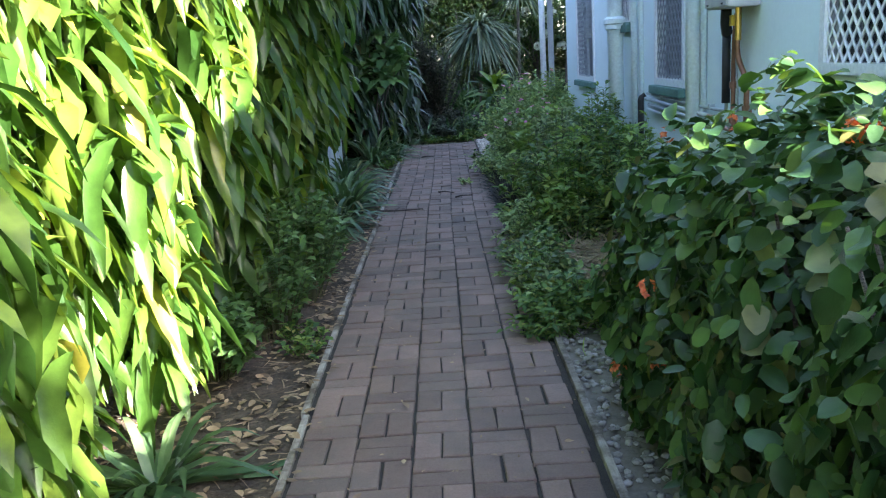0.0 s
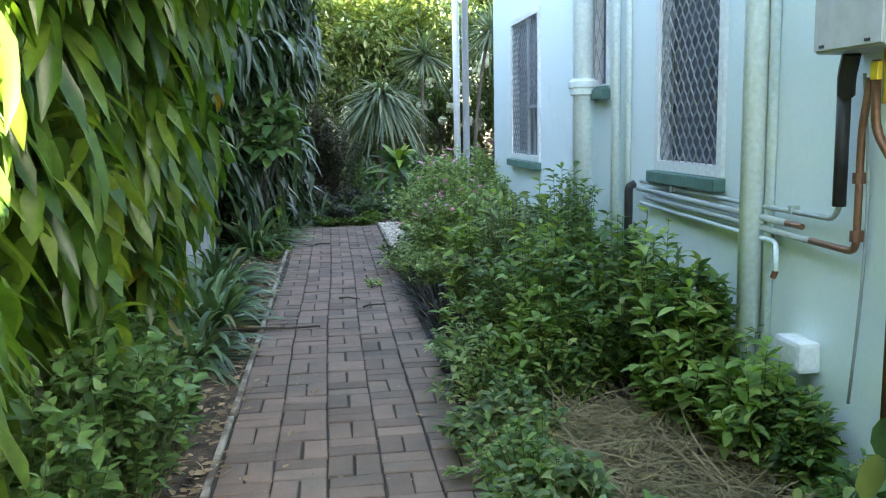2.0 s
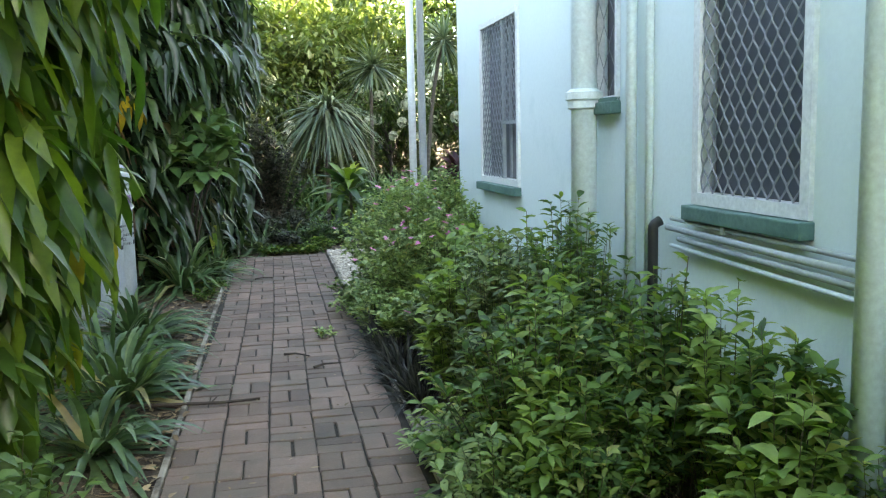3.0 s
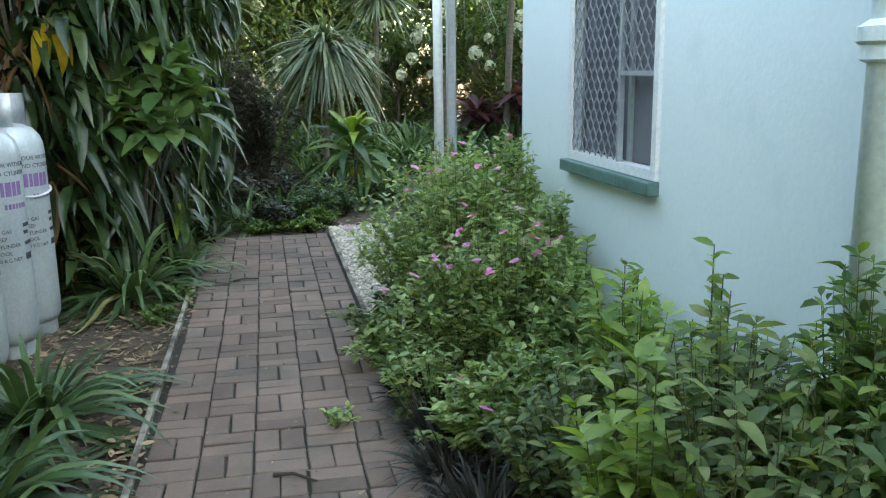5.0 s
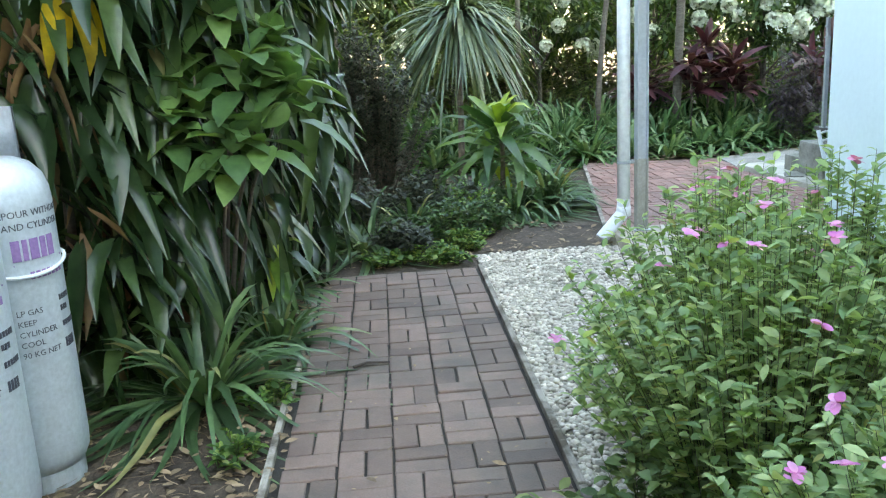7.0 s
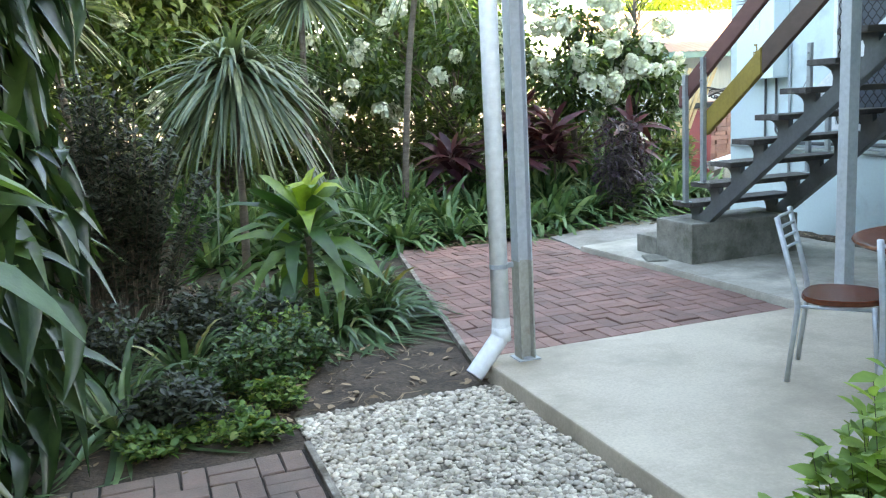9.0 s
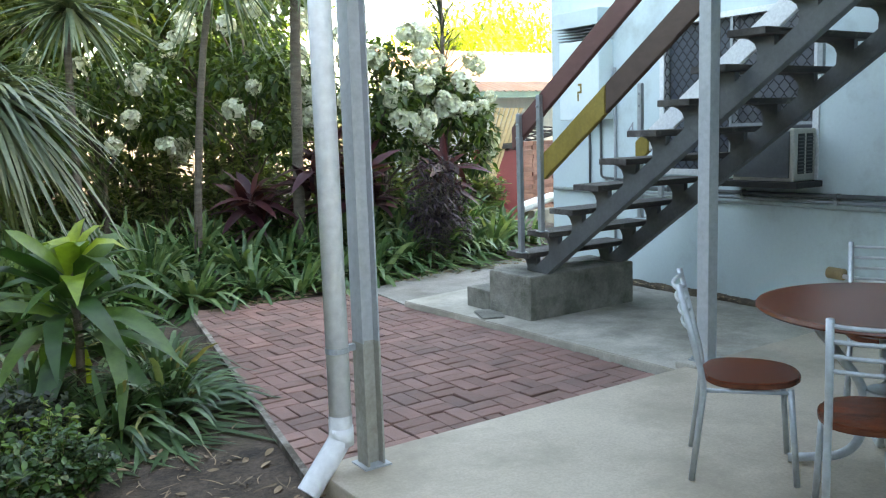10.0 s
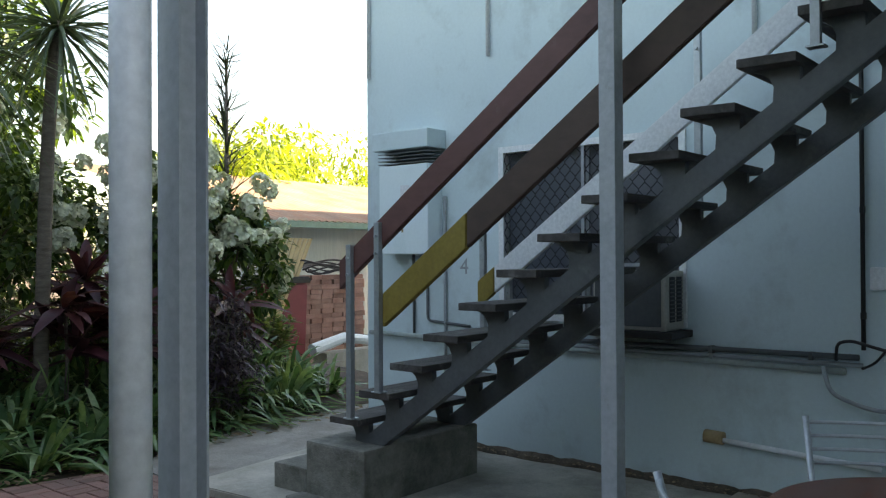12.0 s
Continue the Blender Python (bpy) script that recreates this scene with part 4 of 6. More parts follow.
# ---- table and chairs ----
tb = thing("round_table", "round varnished red-brown wooden table on grey steel legs", "table", at=(3.805, 11.43, SLAB_Z))
part("tabletop", lathe(bmesh.new(), [(0.52, 0.722), (0.545, 0.728), (0.555, 0.738), (0.55, 0.748), (0.535, 0.752)], 64), TABLE_WOOD, tb, smooth=False)
part("apron", lathe(bmesh.new(), [(0.20, 0.69), (0.20, 0.7215)], 32), STRINGER, tb)
for a in (35, 125, 215, 305):
    c, s = math.cos(radians(a)), math.sin(radians(a))
    part("leg", tube(bmesh.new(), bend([(0.34 * c, 0.34 * s, 0.70), (0.07 * c, 0.07 * s, 0.35), (0.12 * c, 0.12 * s, 0.06), (0.40 * c, 0.40 * s, 0.022)], 0.15, 8), 0.021, 10), SILVER, tb, smooth=True)
part("leg_ring", lathe(bmesh.new(), [(0.085, 0.33), (0.095, 0.335), (0.095, 0.37), (0.085, 0.375)], 24), SILVER, tb)

chair = thing("dining_chair", "silver metal dining chair with a red-brown wooden seat", "chair", "chairs round the patio table", at=(3.33, 11.86, SLAB_Z), rz=0)
outline = []
for k in range(28):
    a = 2 * math.pi * k / 28
    outline.append((0.20 * (1 - 0.12 * math.sin(a)) * math.copysign(abs(math.cos(a)) ** 0.8, math.cos(a)), 0.195 * math.copysign(abs(math.sin(a)) ** 0.8, math.sin(a))))
part("seat", prism(bmesh.new(), outline, "z", 0.435, 0.465, bevel=0.008), TABLE_WOOD, chair)
for s in (-1, 1):
    part("back_leg", tube(bmesh.new(), bend([(0.19 * s, -0.235, 0.0), (0.185 * s, -0.19, 0.42), (0.185 * s, -0.20, 0.50), (0.20 * s, -0.29, 0.90)], 0.12, 6), 0.0135, 10), SILVER, chair, smooth=True)
    part("front_leg", tube(bmesh.new(), [(0.165 * s, 0.14, 0.434), (0.18 * s, 0.17, 0.0)], 0.0125, 10), SILVER, chair, smooth=True)
    part("side_rail", tube(bmesh.new(), [(0.165 * s, 0.14, 0.42), (0.182 * s, -0.19, 0.42)], 0.010, 8), SILVER, chair, smooth=True)
for k in range(4):
    z = 0.875 - 0.058 * k
    y = -0.285 + (0.90 - z) * 0.22
    part("back_rung", tube(bmesh.new(), [(0.197 * math.sin(q), y - 0.035 * math.cos(q) ** 2 * 1.0, z - 0.006 * math.cos(q)) for q in np.linspace(-1.57, 1.57, 11)], 0.0085, 8), SILVER, chair, smooth=True)
CH = ((3.395, 11.835, -140), (3.275, 11.185, -52), (4.50, 11.80, 117), (4.02, 10.68, 20))
chair.matrix_world = pose(CH[0][0], CH[0][1], SLAB_Z, 0, 0, CH[0][2]) @ Matrix.Diagonal((1.07, 1.07, 0.97, 1.0))
for x, y, a in CH[1:]:
    copy_thing(chair, pose(x, y, SLAB_Z, 0, 0, a))

# ---- services on the near wall ----
X1 = WALL_X
run("rain_pipe", "wide pale blue rainwater pipe with a moulded collar", [(X1 - 0.10, 5.72, 0.0), (X1 - 0.10, 5.72, 5.4)], 0.075, PIPE_PAINT, "downpipe", sides=20)
cl = thing("pipe_collar", "moulded pale blue collar on the rainwater pipe", "collar", at=(X1 - 0.10, 5.72, 1.66))
part("ring", lathe(bmesh.new(), [(0.078, 0), (0.098, 0.01), (0.098, 0.05), (0.112, 0.06), (0.112, 0.10), (0.098, 0.105), (0.078, 0.12)], 24), PIPE_PAINT, cl)
part("bracket", boxed(0.06, 0.0985, -0.30, -0.02, 0.0, 0.06), GREEN_SILL, cl)
run("rain_pipe", "pale blue round downpipe on the house wall", [(X1 - 0.07, 3.24, 0.0), (X1 - 0.07, 3.24, 5.4)], 0.055, PIPE_PAINT, "downpipe", sides=18)
run("vent_pipe", "slim pale blue pipe on the house wall", [(X1 - 0.04, 5.18, 0.0), (X1 - 0.04, 5.18, 5.4)], 0.03, PIPE_PAINT, "pipe")
run("vent_pipe", "slim pale blue pipe beside the tall window", [(X1 - 0.025, 3.17, 0.0), (X1 - 0.025, 3.17, 5.4)], 0.022, PIPE_PAINT, "pipe")
run("pilaster_strip", "pale blue painted conduit strip on the wall", [(X1 - 0.02, 5.0, 0.0), (X1 - 0.02, 5.0, 5.4)], 0.022, PIPE_PAINT, "conduit")
run("drain_stub", "short black drain pipe standing by the wall", [(X1 - 0.06, 4.86, 0.0), (X1 - 0.06, 4.86, 1.06), (X1 - 0.02, 4.86, 1.08)], 0.026, DARK, "pipe")
run("water_pipe", "weathered grey water pipe along the house wall", [(X1 - 0.04, 4.70, 1.105), (X1 - 0.04, 3.3, 1.085), (X1 - 0.04, 2.66, 1.085), (X1 - 0.055, 2.60, 1.15)], 0.011, PIPE_GREY, "pipe", 0.04, clips=[(X1 - 0.04, y, 1.095) for y in (4.2, 2.95)])
wp = run("water_pipe", "painted water pipe along the wall with a bare copper end", [(X1 - 0.05, 4.72, 1.062), (X1 - 0.05, 2.98, 1.035)], 0.016, PIPE_GREY, "pipe")
part("copper_end", tube(bmesh.new(), [(0, -1.74, -0.027), (0, -1.86, -0.029)], 0.013, 10), COPPER, wp)
run("painted_gas_pipe", "gas pipe painted pale blue along the wall", [(X1 - 0.05, 4.6, 1.018), (X1 - 0.05, 3.6, 1.0), (X1 - 0.05, 2.80, 0.985)], 0.014, PIPE_GREY, "pipe", 0.05)
run("gas_pipe", "copper gas pipe turning up to the water heater", [(X1 - 0.05, 2.795, 0.985), (X1 - 0.05, 2.50, 0.98), (X1 - 0.05, 2.50, 1.42), (X1 - 0.06, 2.45, 1.60)], 0.014, COPPER, "pipe", 0.05, clips=[(X1 - 0.05, 2.50, z) for z in (1.04, 1.25)])
hp = run("water_pipe", "thin white pipe with a hanging tap end", [(X1 - 0.04, 4.7, 0.975), (X1 - 0.05, 3.06, 0.945), (X1 - 0.08, 3.0, 0.90), (X1 - 0.08, 3.0, 0.83)], 0.011, PIPE_PAINT, "pipe", 0.04)
part("tap_end", tube(bmesh.new(), [(-0.04, -1.70, -0.145), (-0.045, -1.69, -0.175)], 0.013, 8), COPPER, hp)
run("insulated_pipe", "black insulated hot water pipe below the heater", [(X1 - 0.06, 2.60, 1.14), (X1 - 0.06, 2.60, 1.60)], 0.025, DARK, "pipe")
run("copper_pipe", "brown copper pipe running down the wall", [(X1 - 0.06, 2.42, 1.66), (X1 - 0.06, 2.41, 1.42), (X1 - 0.04, 2.30, 1.28), (X1 - 0.04, 2.30, 0.2)], 0.016, COPPER, "pipe", 0.06, clips=[(X1 - 0.04, 2.30, 1.12)])
run("cable", "thin grey cable hanging down the wall", [(X1 - 0.05, 2.50, 1.62), (X1 - 0.03, 2.47, 1.2), (X1 - 0.02, 2.50, 0.8), (X1 - 0.03, 2.53, 0.4)], 0.006, GREY_STEEL, "cable", 0.2)
hw = thing("gas_water_heater", "grey-beige gas hot water heater on the house wall", "water heater", at=(X1, 2.40, 1.69))
part("case", boxed(-0.185, -0.001, -0.20, 0.20, 0.0, 0.62, bevel=0.015), HEATER, hw)
hw_panel = part("front_panel", boxed(-0.193, -0.186, -0.19, 0.19, 0.012, 0.61), HEATER, hw)
for k in range(5):
    part("slot", boxed(-0.165, -0.155, -0.2025, -0.2003, 0.07 + 0.11 * k, 0.15 + 0.11 * k), DARK, hw)
for k in (0.14, -0.12):
    part("latch", boxed(-0.1955, -0.1925, k - 0.015, k + 0.015, 0.02, 0.03), DARK, hw_panel)
part("valve", tube(bmesh.new(), bend([(-0.09, 0.12, 0.0), (-0.08, 0.16, -0.08), (-0.06, 0.19, -0.14)], 0.05), 0.032, 10), DARK, hw)
gas_tap = part("gas_tap", tube(bmesh.new(), [(-0.09, -0.09, 0.0), (-0.09, -0.09, -0.18)], 0.018, 10), BRASS, hw)
part("tap_handle", boxed(-0.125, -0.105, -0.08, -0.04, -0.10, -0.04, bevel=0.004), YELLOW, gas_tap)
part("hook", tube(bmesh.new(), bend([(-0.002, -0.42, -0.32), (-0.03, -0.42, -0.33), (-0.03, -0.48, -0.31)], 0.02), 0.004, 6), DARK, hw)
jb = thing("junction_box", "white plastic junction box low on the house wall", "junction box", at=(X1, 2.86, 0.505))
part("cover", boxed(-0.10, -0.001, -0.10, 0.10, -0.06, 0.07, bevel=0.02), WHITE, jb)
jb_spout = part("spout", tube(bmesh.new(), bend([(-0.06, 0.08, -0.05), (-0.08, 0.13, -0.13), (-0.08, 0.13, -0.22)], 0.04), 0.02, 8), PVC, jb)
part("hose", tube(bmesh.new(), bend([(-0.08, 0.13, -0.2), (-0.09, 0.12, -0.34), (-0.12, -0.1, -0.44)], 0.1), 0.008, 6), PVC, jb_spout)

# ---- gas cylinders ----
def gas_cylinder(x, y, rz):
    g = thing("gas_cylinder", "tall silver-grey gas cylinder with printed lettering, standing on soil", "gas cylinder", "gas cylinders beside the path", at=(x, y, -0.03), rz=rz)
    part("foot_ring", lathe(bmesh.new(), [(0.165, 0.0), (0.17, 0.0), (0.17, 0.09), (0.165, 0.09)], 32), CYLINDER, g)
    prof = [(0.10, 0.075), (0.175, 0.085), (0.196, 0.13), (0.20, 0.19), (0.20, 1.20), (0.196, 1.255), (0.178, 1.31), (0.14, 1.355), (0.085, 1.38), (0.05, 1.385)]
    part("body", lathe(bmesh.new(), prof, 40), CYLINDER, g, smooth=True)
    bm = bmesh.new()
    n = 30
    rings = []
    for r in (0.105, 0.110):
        for z in (1.355, 1.575):
            rings.append([bm.verts.new((r * math.cos(0.5 + 5.0 * k / n), r * math.sin(0.5 + 5.0 * k / n), z)) for k in range(n + 1)])
    for k in range(n):
        for a, b in ((0, 1), (3, 2), (1, 3), (2, 0)):
            bm.faces.new((rings[a][k], rings[a][k + 1], rings[b][k + 1], rings[b][k]))
    part("collar", bm, CYLINDER, g, smooth=True)
    part("valve", lathe(bmesh.new(), [(0.025, 1.38), (0.025, 1.44), (0.015, 1.44), (0.015, 1.49), (0.03, 1.49), (0.03, 1.52)], 12), BRASS, g)
    for text, z, h, a0, m in (("VAPOUR WITHDRAWAL", 0.945, 0.028, -64, INK), ("STAND CYLINDER", 0.905, 0.028, -64, INK), ("LP GAS", 0.63, 0.024, -52, INK), ("KEEP", 0.595, 0.024, -52, INK), ("CYLINDER", 0.56, 0.024, -52, INK), ("COOL", 0.525, 0.024, -52, INK), ("90 KG NET", 0.49, 0.024, -52, INK)):
        wrap_text(g, text, z, h, a0, m)
    def curved_bar(a0, a1, z0, z1, m, label=""):
        bm = bmesh.new()
        prism(bm, [(a0, z0), (a1, z0), (a1, z1), (a0, z1)], "x", 0.0, 0.002)
        for v in bm.verts:
            w, a, z = v.co
            v.co = ((0.2005 + w) * math.cos(a), (0.2005 + w) * math.sin(a), z)
        part("mark", bm, m, g, label)

    # worn purple trade mark as plain blocks, and lines of print too small to read
    a0 = radians(-46)
    for wide in (0.16, 0.10, 0.18, 0.13, 0.17):
        curved_bar(a0, a0 + wide, 0.992, 1.075, PURPLE_INK, "worn purple print")
        a0 += wide + 0.045
    curved_bar(radians(-46), radians(22), 0.975, 0.981, PURPLE_INK)
    for k in range(7):
        curved_bar(radians(-30) + 0.12 * k, radians(-30) + 0.12 * k + 0.08, 0.915, 0.945, PURPLE_INK)
    for k, (a1, z1, n1) in enumerate(((2, 0.80, 5), (2, 0.755, 3), (2, 0.69, 6), (2, 0.60, 4))):
        for q in range(n1):
            curved_bar(radians(a1) + 0.085 * q, radians(a1) + 0.085 * q + 0.06, z1, z1 + (0.022 if k < 3 else 0.04), INK)
    return g


def wrap_text(g, text, z, h, a0, m):
    """Lettering laid round the cylinder's side."""
    cu = bpy.data.curves.new("lettering", "FONT")
    cu.body, cu.size, cu.extrude = text, h * 1.35, 0.0006
    cu.resolution_u = 2
    tmp = bpy.data.objects.new("lettering", cu)
    me = bpy.data.meshes.new_from_object(tmp)
    bpy.data.objects.remove(tmp)
    for v in me.vertices:
        a = radians(a0) + v.co.x / 0.2005
        r = 0.2013 + v.co.z
        v.co = (r * math.cos(a), r * math.sin(a), 1.23 * z + v.co.y)
    me.materials.append(m)
    ob = new("lettering", me)
    ob.parent = g


gas_cylinder(-1.60, 9.52, -15)
gas_cylinder(-1.63, 9.06, -20)
gas_cylinder(-1.68, 8.58, -12)
rope = thing("rope", "white rope tied round the gas cylinders", "rope", at=(-1.60, 9.3, 0.92))
part("strand", tube(bmesh.new(), [(0.212 * math.cos(a), 0.22 + 0.212 * math.sin(a), 0.02 * math.sin(2 * a)) for a in np.linspace(-1.4, 1.9, 18)] , 0.008, 6), WHITE, rope)

# ---- plants ----
PENDENT = ((0.0, 0.2), (0.15, 0.7), (0.4, 1.0), (0.6, 0.82), (0.8, 0.9), (1.0, 0.05))
RNG = np.random.default_rng(7)


def plant(name, label, category, x, y, z=-0.03, group=""):
    return thing(name, label, category, group, at=(x, y, z))


def shrub(name, label, x, y, rx, ry, h, stems, per, size, ratio, mat, outline=OVAL, low=0.25, droop=0.25, rise=0.35, stem_r=0.004, flowers=0, petal=None, flower_size=0.035, group="", stem_mat=None, z=-0.03, category="shrub", lean=(0, 0), upright=0.3, xmax=99.0):
    """A bush of thin stems that fan out from its foot, with leaves along each."""
    p = plant(name, label, category, x, y, z, group)
    a, r = RNG.uniform(0, 2 * math.pi, stems), np.sqrt(RNG.uniform(0, 1, stems))
    lump = 0.75 + 0.25 * np.sin(3 * a + RNG.uniform(0, 6)) * r
    tip = np.stack([rx * r * np.cos(a) * lump + lean[0] * r, ry * r * np.sin(a) * lump + lean[1] * r, h * (1 - 0.45 * r ** 2) * RNG.uniform(0.62, 1.05, stems)], 1)
    tip[:, 0] = np.minimum(tip[:, 0], xmax - x - RNG.uniform(0.02, 0.12, stems))
    foot = np.stack([rx * 0.35 * r * np.cos(a), ry * 0.35 * r * np.sin(a), np.zeros(stems)], 1)
    mid = foot * 0.55 + tip * 0.45
    mid[:, 2] = tip[:, 2] * 0.62
    t = np.linspace(0, 1, 7)[None, :, None]
    path = (1 - t) ** 2 * foot[:, None] + 2 * t * (1 - t) * mid[:, None] + t * t * tip[:, None]
    rad = stem_r * (1.0 - 0.75 * t[:, :, 0]) * np.ones((stems, 1))
    v, f = stem_arrays(path, rad, 4)
    np_mesh("branching", v, f, stem_mat or STEM, p)["kind"] = "stuff"
    u = low + (1 - low) * RNG.uniform(0, 1, (stems, per)) ** 0.75
    u = u.ravel()[:, None]
    k = np.repeat(np.arange(stems), per)
    base = (1 - u) ** 2 * foot[k] + 2 * u * (1 - u) * mid[k] + u * u * tip[k]
    az = RNG.uniform(0, 2 * math.pi, len(k))
    way = np.stack([np.cos(az), np.sin(az), RNG.normal(rise, 0.35, len(k))], 1) + upright * unit(tip[k] - foot[k])
    length = size * RNG.uniform(0.55, 1.15, len(k))
    v, f = leaf_arrays(RNG, base, way, length, length * ratio * RNG.uniform(0.8, 1.15, len(k)), RNG.uniform(0.4, 1.6, len(k)) * droop, outline, 0.3, 0.04)
    np_mesh("foliage", v, f, mat, p)["kind"] = "stuff"
    if flowers:
        for q in RNG.choice(np.argsort(-tip[:, 2] + 0.3 * tip[:, 0])[: max(flowers, stems // 3)], flowers, replace=False):
            blossom(p, tip[q] + (-0.01, -0.01, 0.03), flower_size, petal)
    return p


def blossom(parent, at, size, mat, petals=5):
    a = np.arange(petals) * 2 * math.pi / petals + RNG.uniform(0, 1)
    tilt = RNG.normal(0, 0.35, 2)
    way = np.stack([np.cos(a), np.sin(a), 0.15 + tilt[0] * np.cos(a) + tilt[1] * np.sin(a)], 1)
    v, f = leaf_arrays(RNG, np.zeros((petals, 3)), way, np.full(petals, size), np.full(petals, size * 0.85), np.full(petals, 0.1), ROUND, 0.1)
    ob = np_mesh("flower", v, f, mat, parent, "")
    ob.location = at
    return ob


def flower_head(parent, at, size, mat, n=26):
    """A rounded cluster of many small petals."""
    d = unit(RNG.normal(0, 1, (n, 3)) + (0, 0, 0.5))
    cup = unit(np.cross(d, RNG.normal(0, 1, (n, 3))))
    parts = []
    for k in range(4):
        ang = k * math.pi / 2
        w = cup * math.cos(ang) + np.cross(d, cup) * math.sin(ang) + d * 0.3
        parts.append(leaf_arrays(RNG, d * size * 0.5 * RNG.uniform(0.75, 1.05, (n, 1)), w, np.full(n, size * 0.26), np.full(n, size * 0.24), np.zeros(n), TINY, 0.1, up=d))
    v, f = stack(parts)
    ob = np_mesh("flower_head", v, f, mat, parent)
    ob["kind"] = "stuff"
    ob.location = at
    return ob


def strap_clump(name, label, x, y, n, length, width, spread=1.0, droop=0.9, mat=None, group="strap-leaved clumps", z=-0.03, category="plant", foot=0.10, single=False, kinds=None):
    p = plant(name, label, category, x, y, z, group)
    az = RNG.uniform(0, 2 * math.pi, n)
    out = RNG.uniform(0.15, 1.0, n) * spread
    base = np.stack([foot * np.cos(az) * RNG.uniform(0, 1, n), foot * np.sin(az) * RNG.uniform(0, 1, n), np.zeros(n)], 1)
    way = np.stack([np.cos(az) * out, np.sin(az) * out, RNG.uniform(0.75, 1.2, n)], 1)
    L = length * RNG.uniform(0.6, 1.1, n)
    if single:
        for k in range(n):
            me = (kinds or STRAP_KINDS)[RNG.integers(0, 12)]
            ob = new("leaf", me)
            ob.parent = p
            ob.location = base[k]
            ob.rotation_euler = (0, 0, az[k])
            ob.scale = (L[k], (1.0 if kinds else width / 0.036) * RNG.uniform(0.8, 1.2), L[k])
        return p
    v, f = leaf_arrays(RNG, base, way, L, width * RNG.uniform(0.75, 1.2, n), droop * RNG.uniform(0.5, 1.2, n) * (0.35 + 0.65 * out / spread), BLADE, 0.35, 0.03)
    v[:, 2] = np.maximum(v[:, 2], 0.012)
    np_mesh("foliage", v, f, mat or STRAP, p)["kind"] = "stuff"
    return p


def strap_kinds(count, mat=None, breadth=0.036):
    """Single arching leaves one metre long that lean to +x, from upright to flat."""
    out = []
    for k in range(count):
        q = (k + 0.5) / count
        way = np.array([(0.25 + 1.2 * q, RNG.normal(0, 0.1), 1.05 - 0.65 * q)])
        v, f = leaf_arrays(RNG, np.zeros((1, 3)), way, np.array([1.0]), np.array([breadth]), np.array([0.45 + 0.45 * q]), BLADE, 0.35, 0.04)
        v[:, 2] = np.maximum(v[:, 2], 0.02)
        tmp = np_mesh("leaf", v, f, mat or STRAP)
        out.append(tmp.data)
        bpy.data.objects.remove(tmp)
    return out


STRAP_KINDS = strap_kinds(12, None, 0.043)
BED_KINDS = strap_kinds(12, AGAPANTHUS, 0.062)


def rosette(parent, at, n, length, width, mat, down=-0.6, droop=0.35, outline=BLADE, name="leaf_crown"):
    az = RNG.uniform(0, 2 * math.pi, n)
    el = RNG.uniform(down, 1.0, n)
    way = np.stack([np.cos(az) * np.sqrt(np.clip(1 - el * el, 0.05, 1)), np.sin(az) * np.sqrt(np.clip(1 - el * el, 0.05, 1)), el], 1)
    L = length * RNG.uniform(0.7, 1.1, n)
    v, f = leaf_arrays(RNG, way * 0.03 + np.array((0, 0, -0.12)) * RNG.uniform(0, 1, (n, 1)), way, L, width * RNG.uniform(0.8, 1.15, n), droop * RNG.uniform(0.5, 1.3, n), outline, 0.3, 0.02)
    ob = np_mesh(name, v, f, mat, parent)
    ob.location = at
    return ob


def trunk(parent, pts, r0, r1, mat=None, name="trunk"):
    return part(name, tube(bmesh.new(), pts, r0, 9, r1 / r0), mat or BARK, parent, smooth=True)


def cane_tree(name, label, x, y, h, crown, width, n, mat, lean=(0.1, 0.0), r=0.045, down=-0.75, droop=0.35, group="blade-leaved trees", z=-0.03):
    p = plant(name, label, "tree", x, y, z, group)
    trunk(p, [(lean[0] * t * t + 0.02 * math.sin(5 * t), lean[1] * t * t, h * t) for t in np.linspace(0, 1, 8)], r, r * 0.8)
    rosette(p, (lean[0], lean[1], h), n, crown, width, mat, down, droop)
    return p


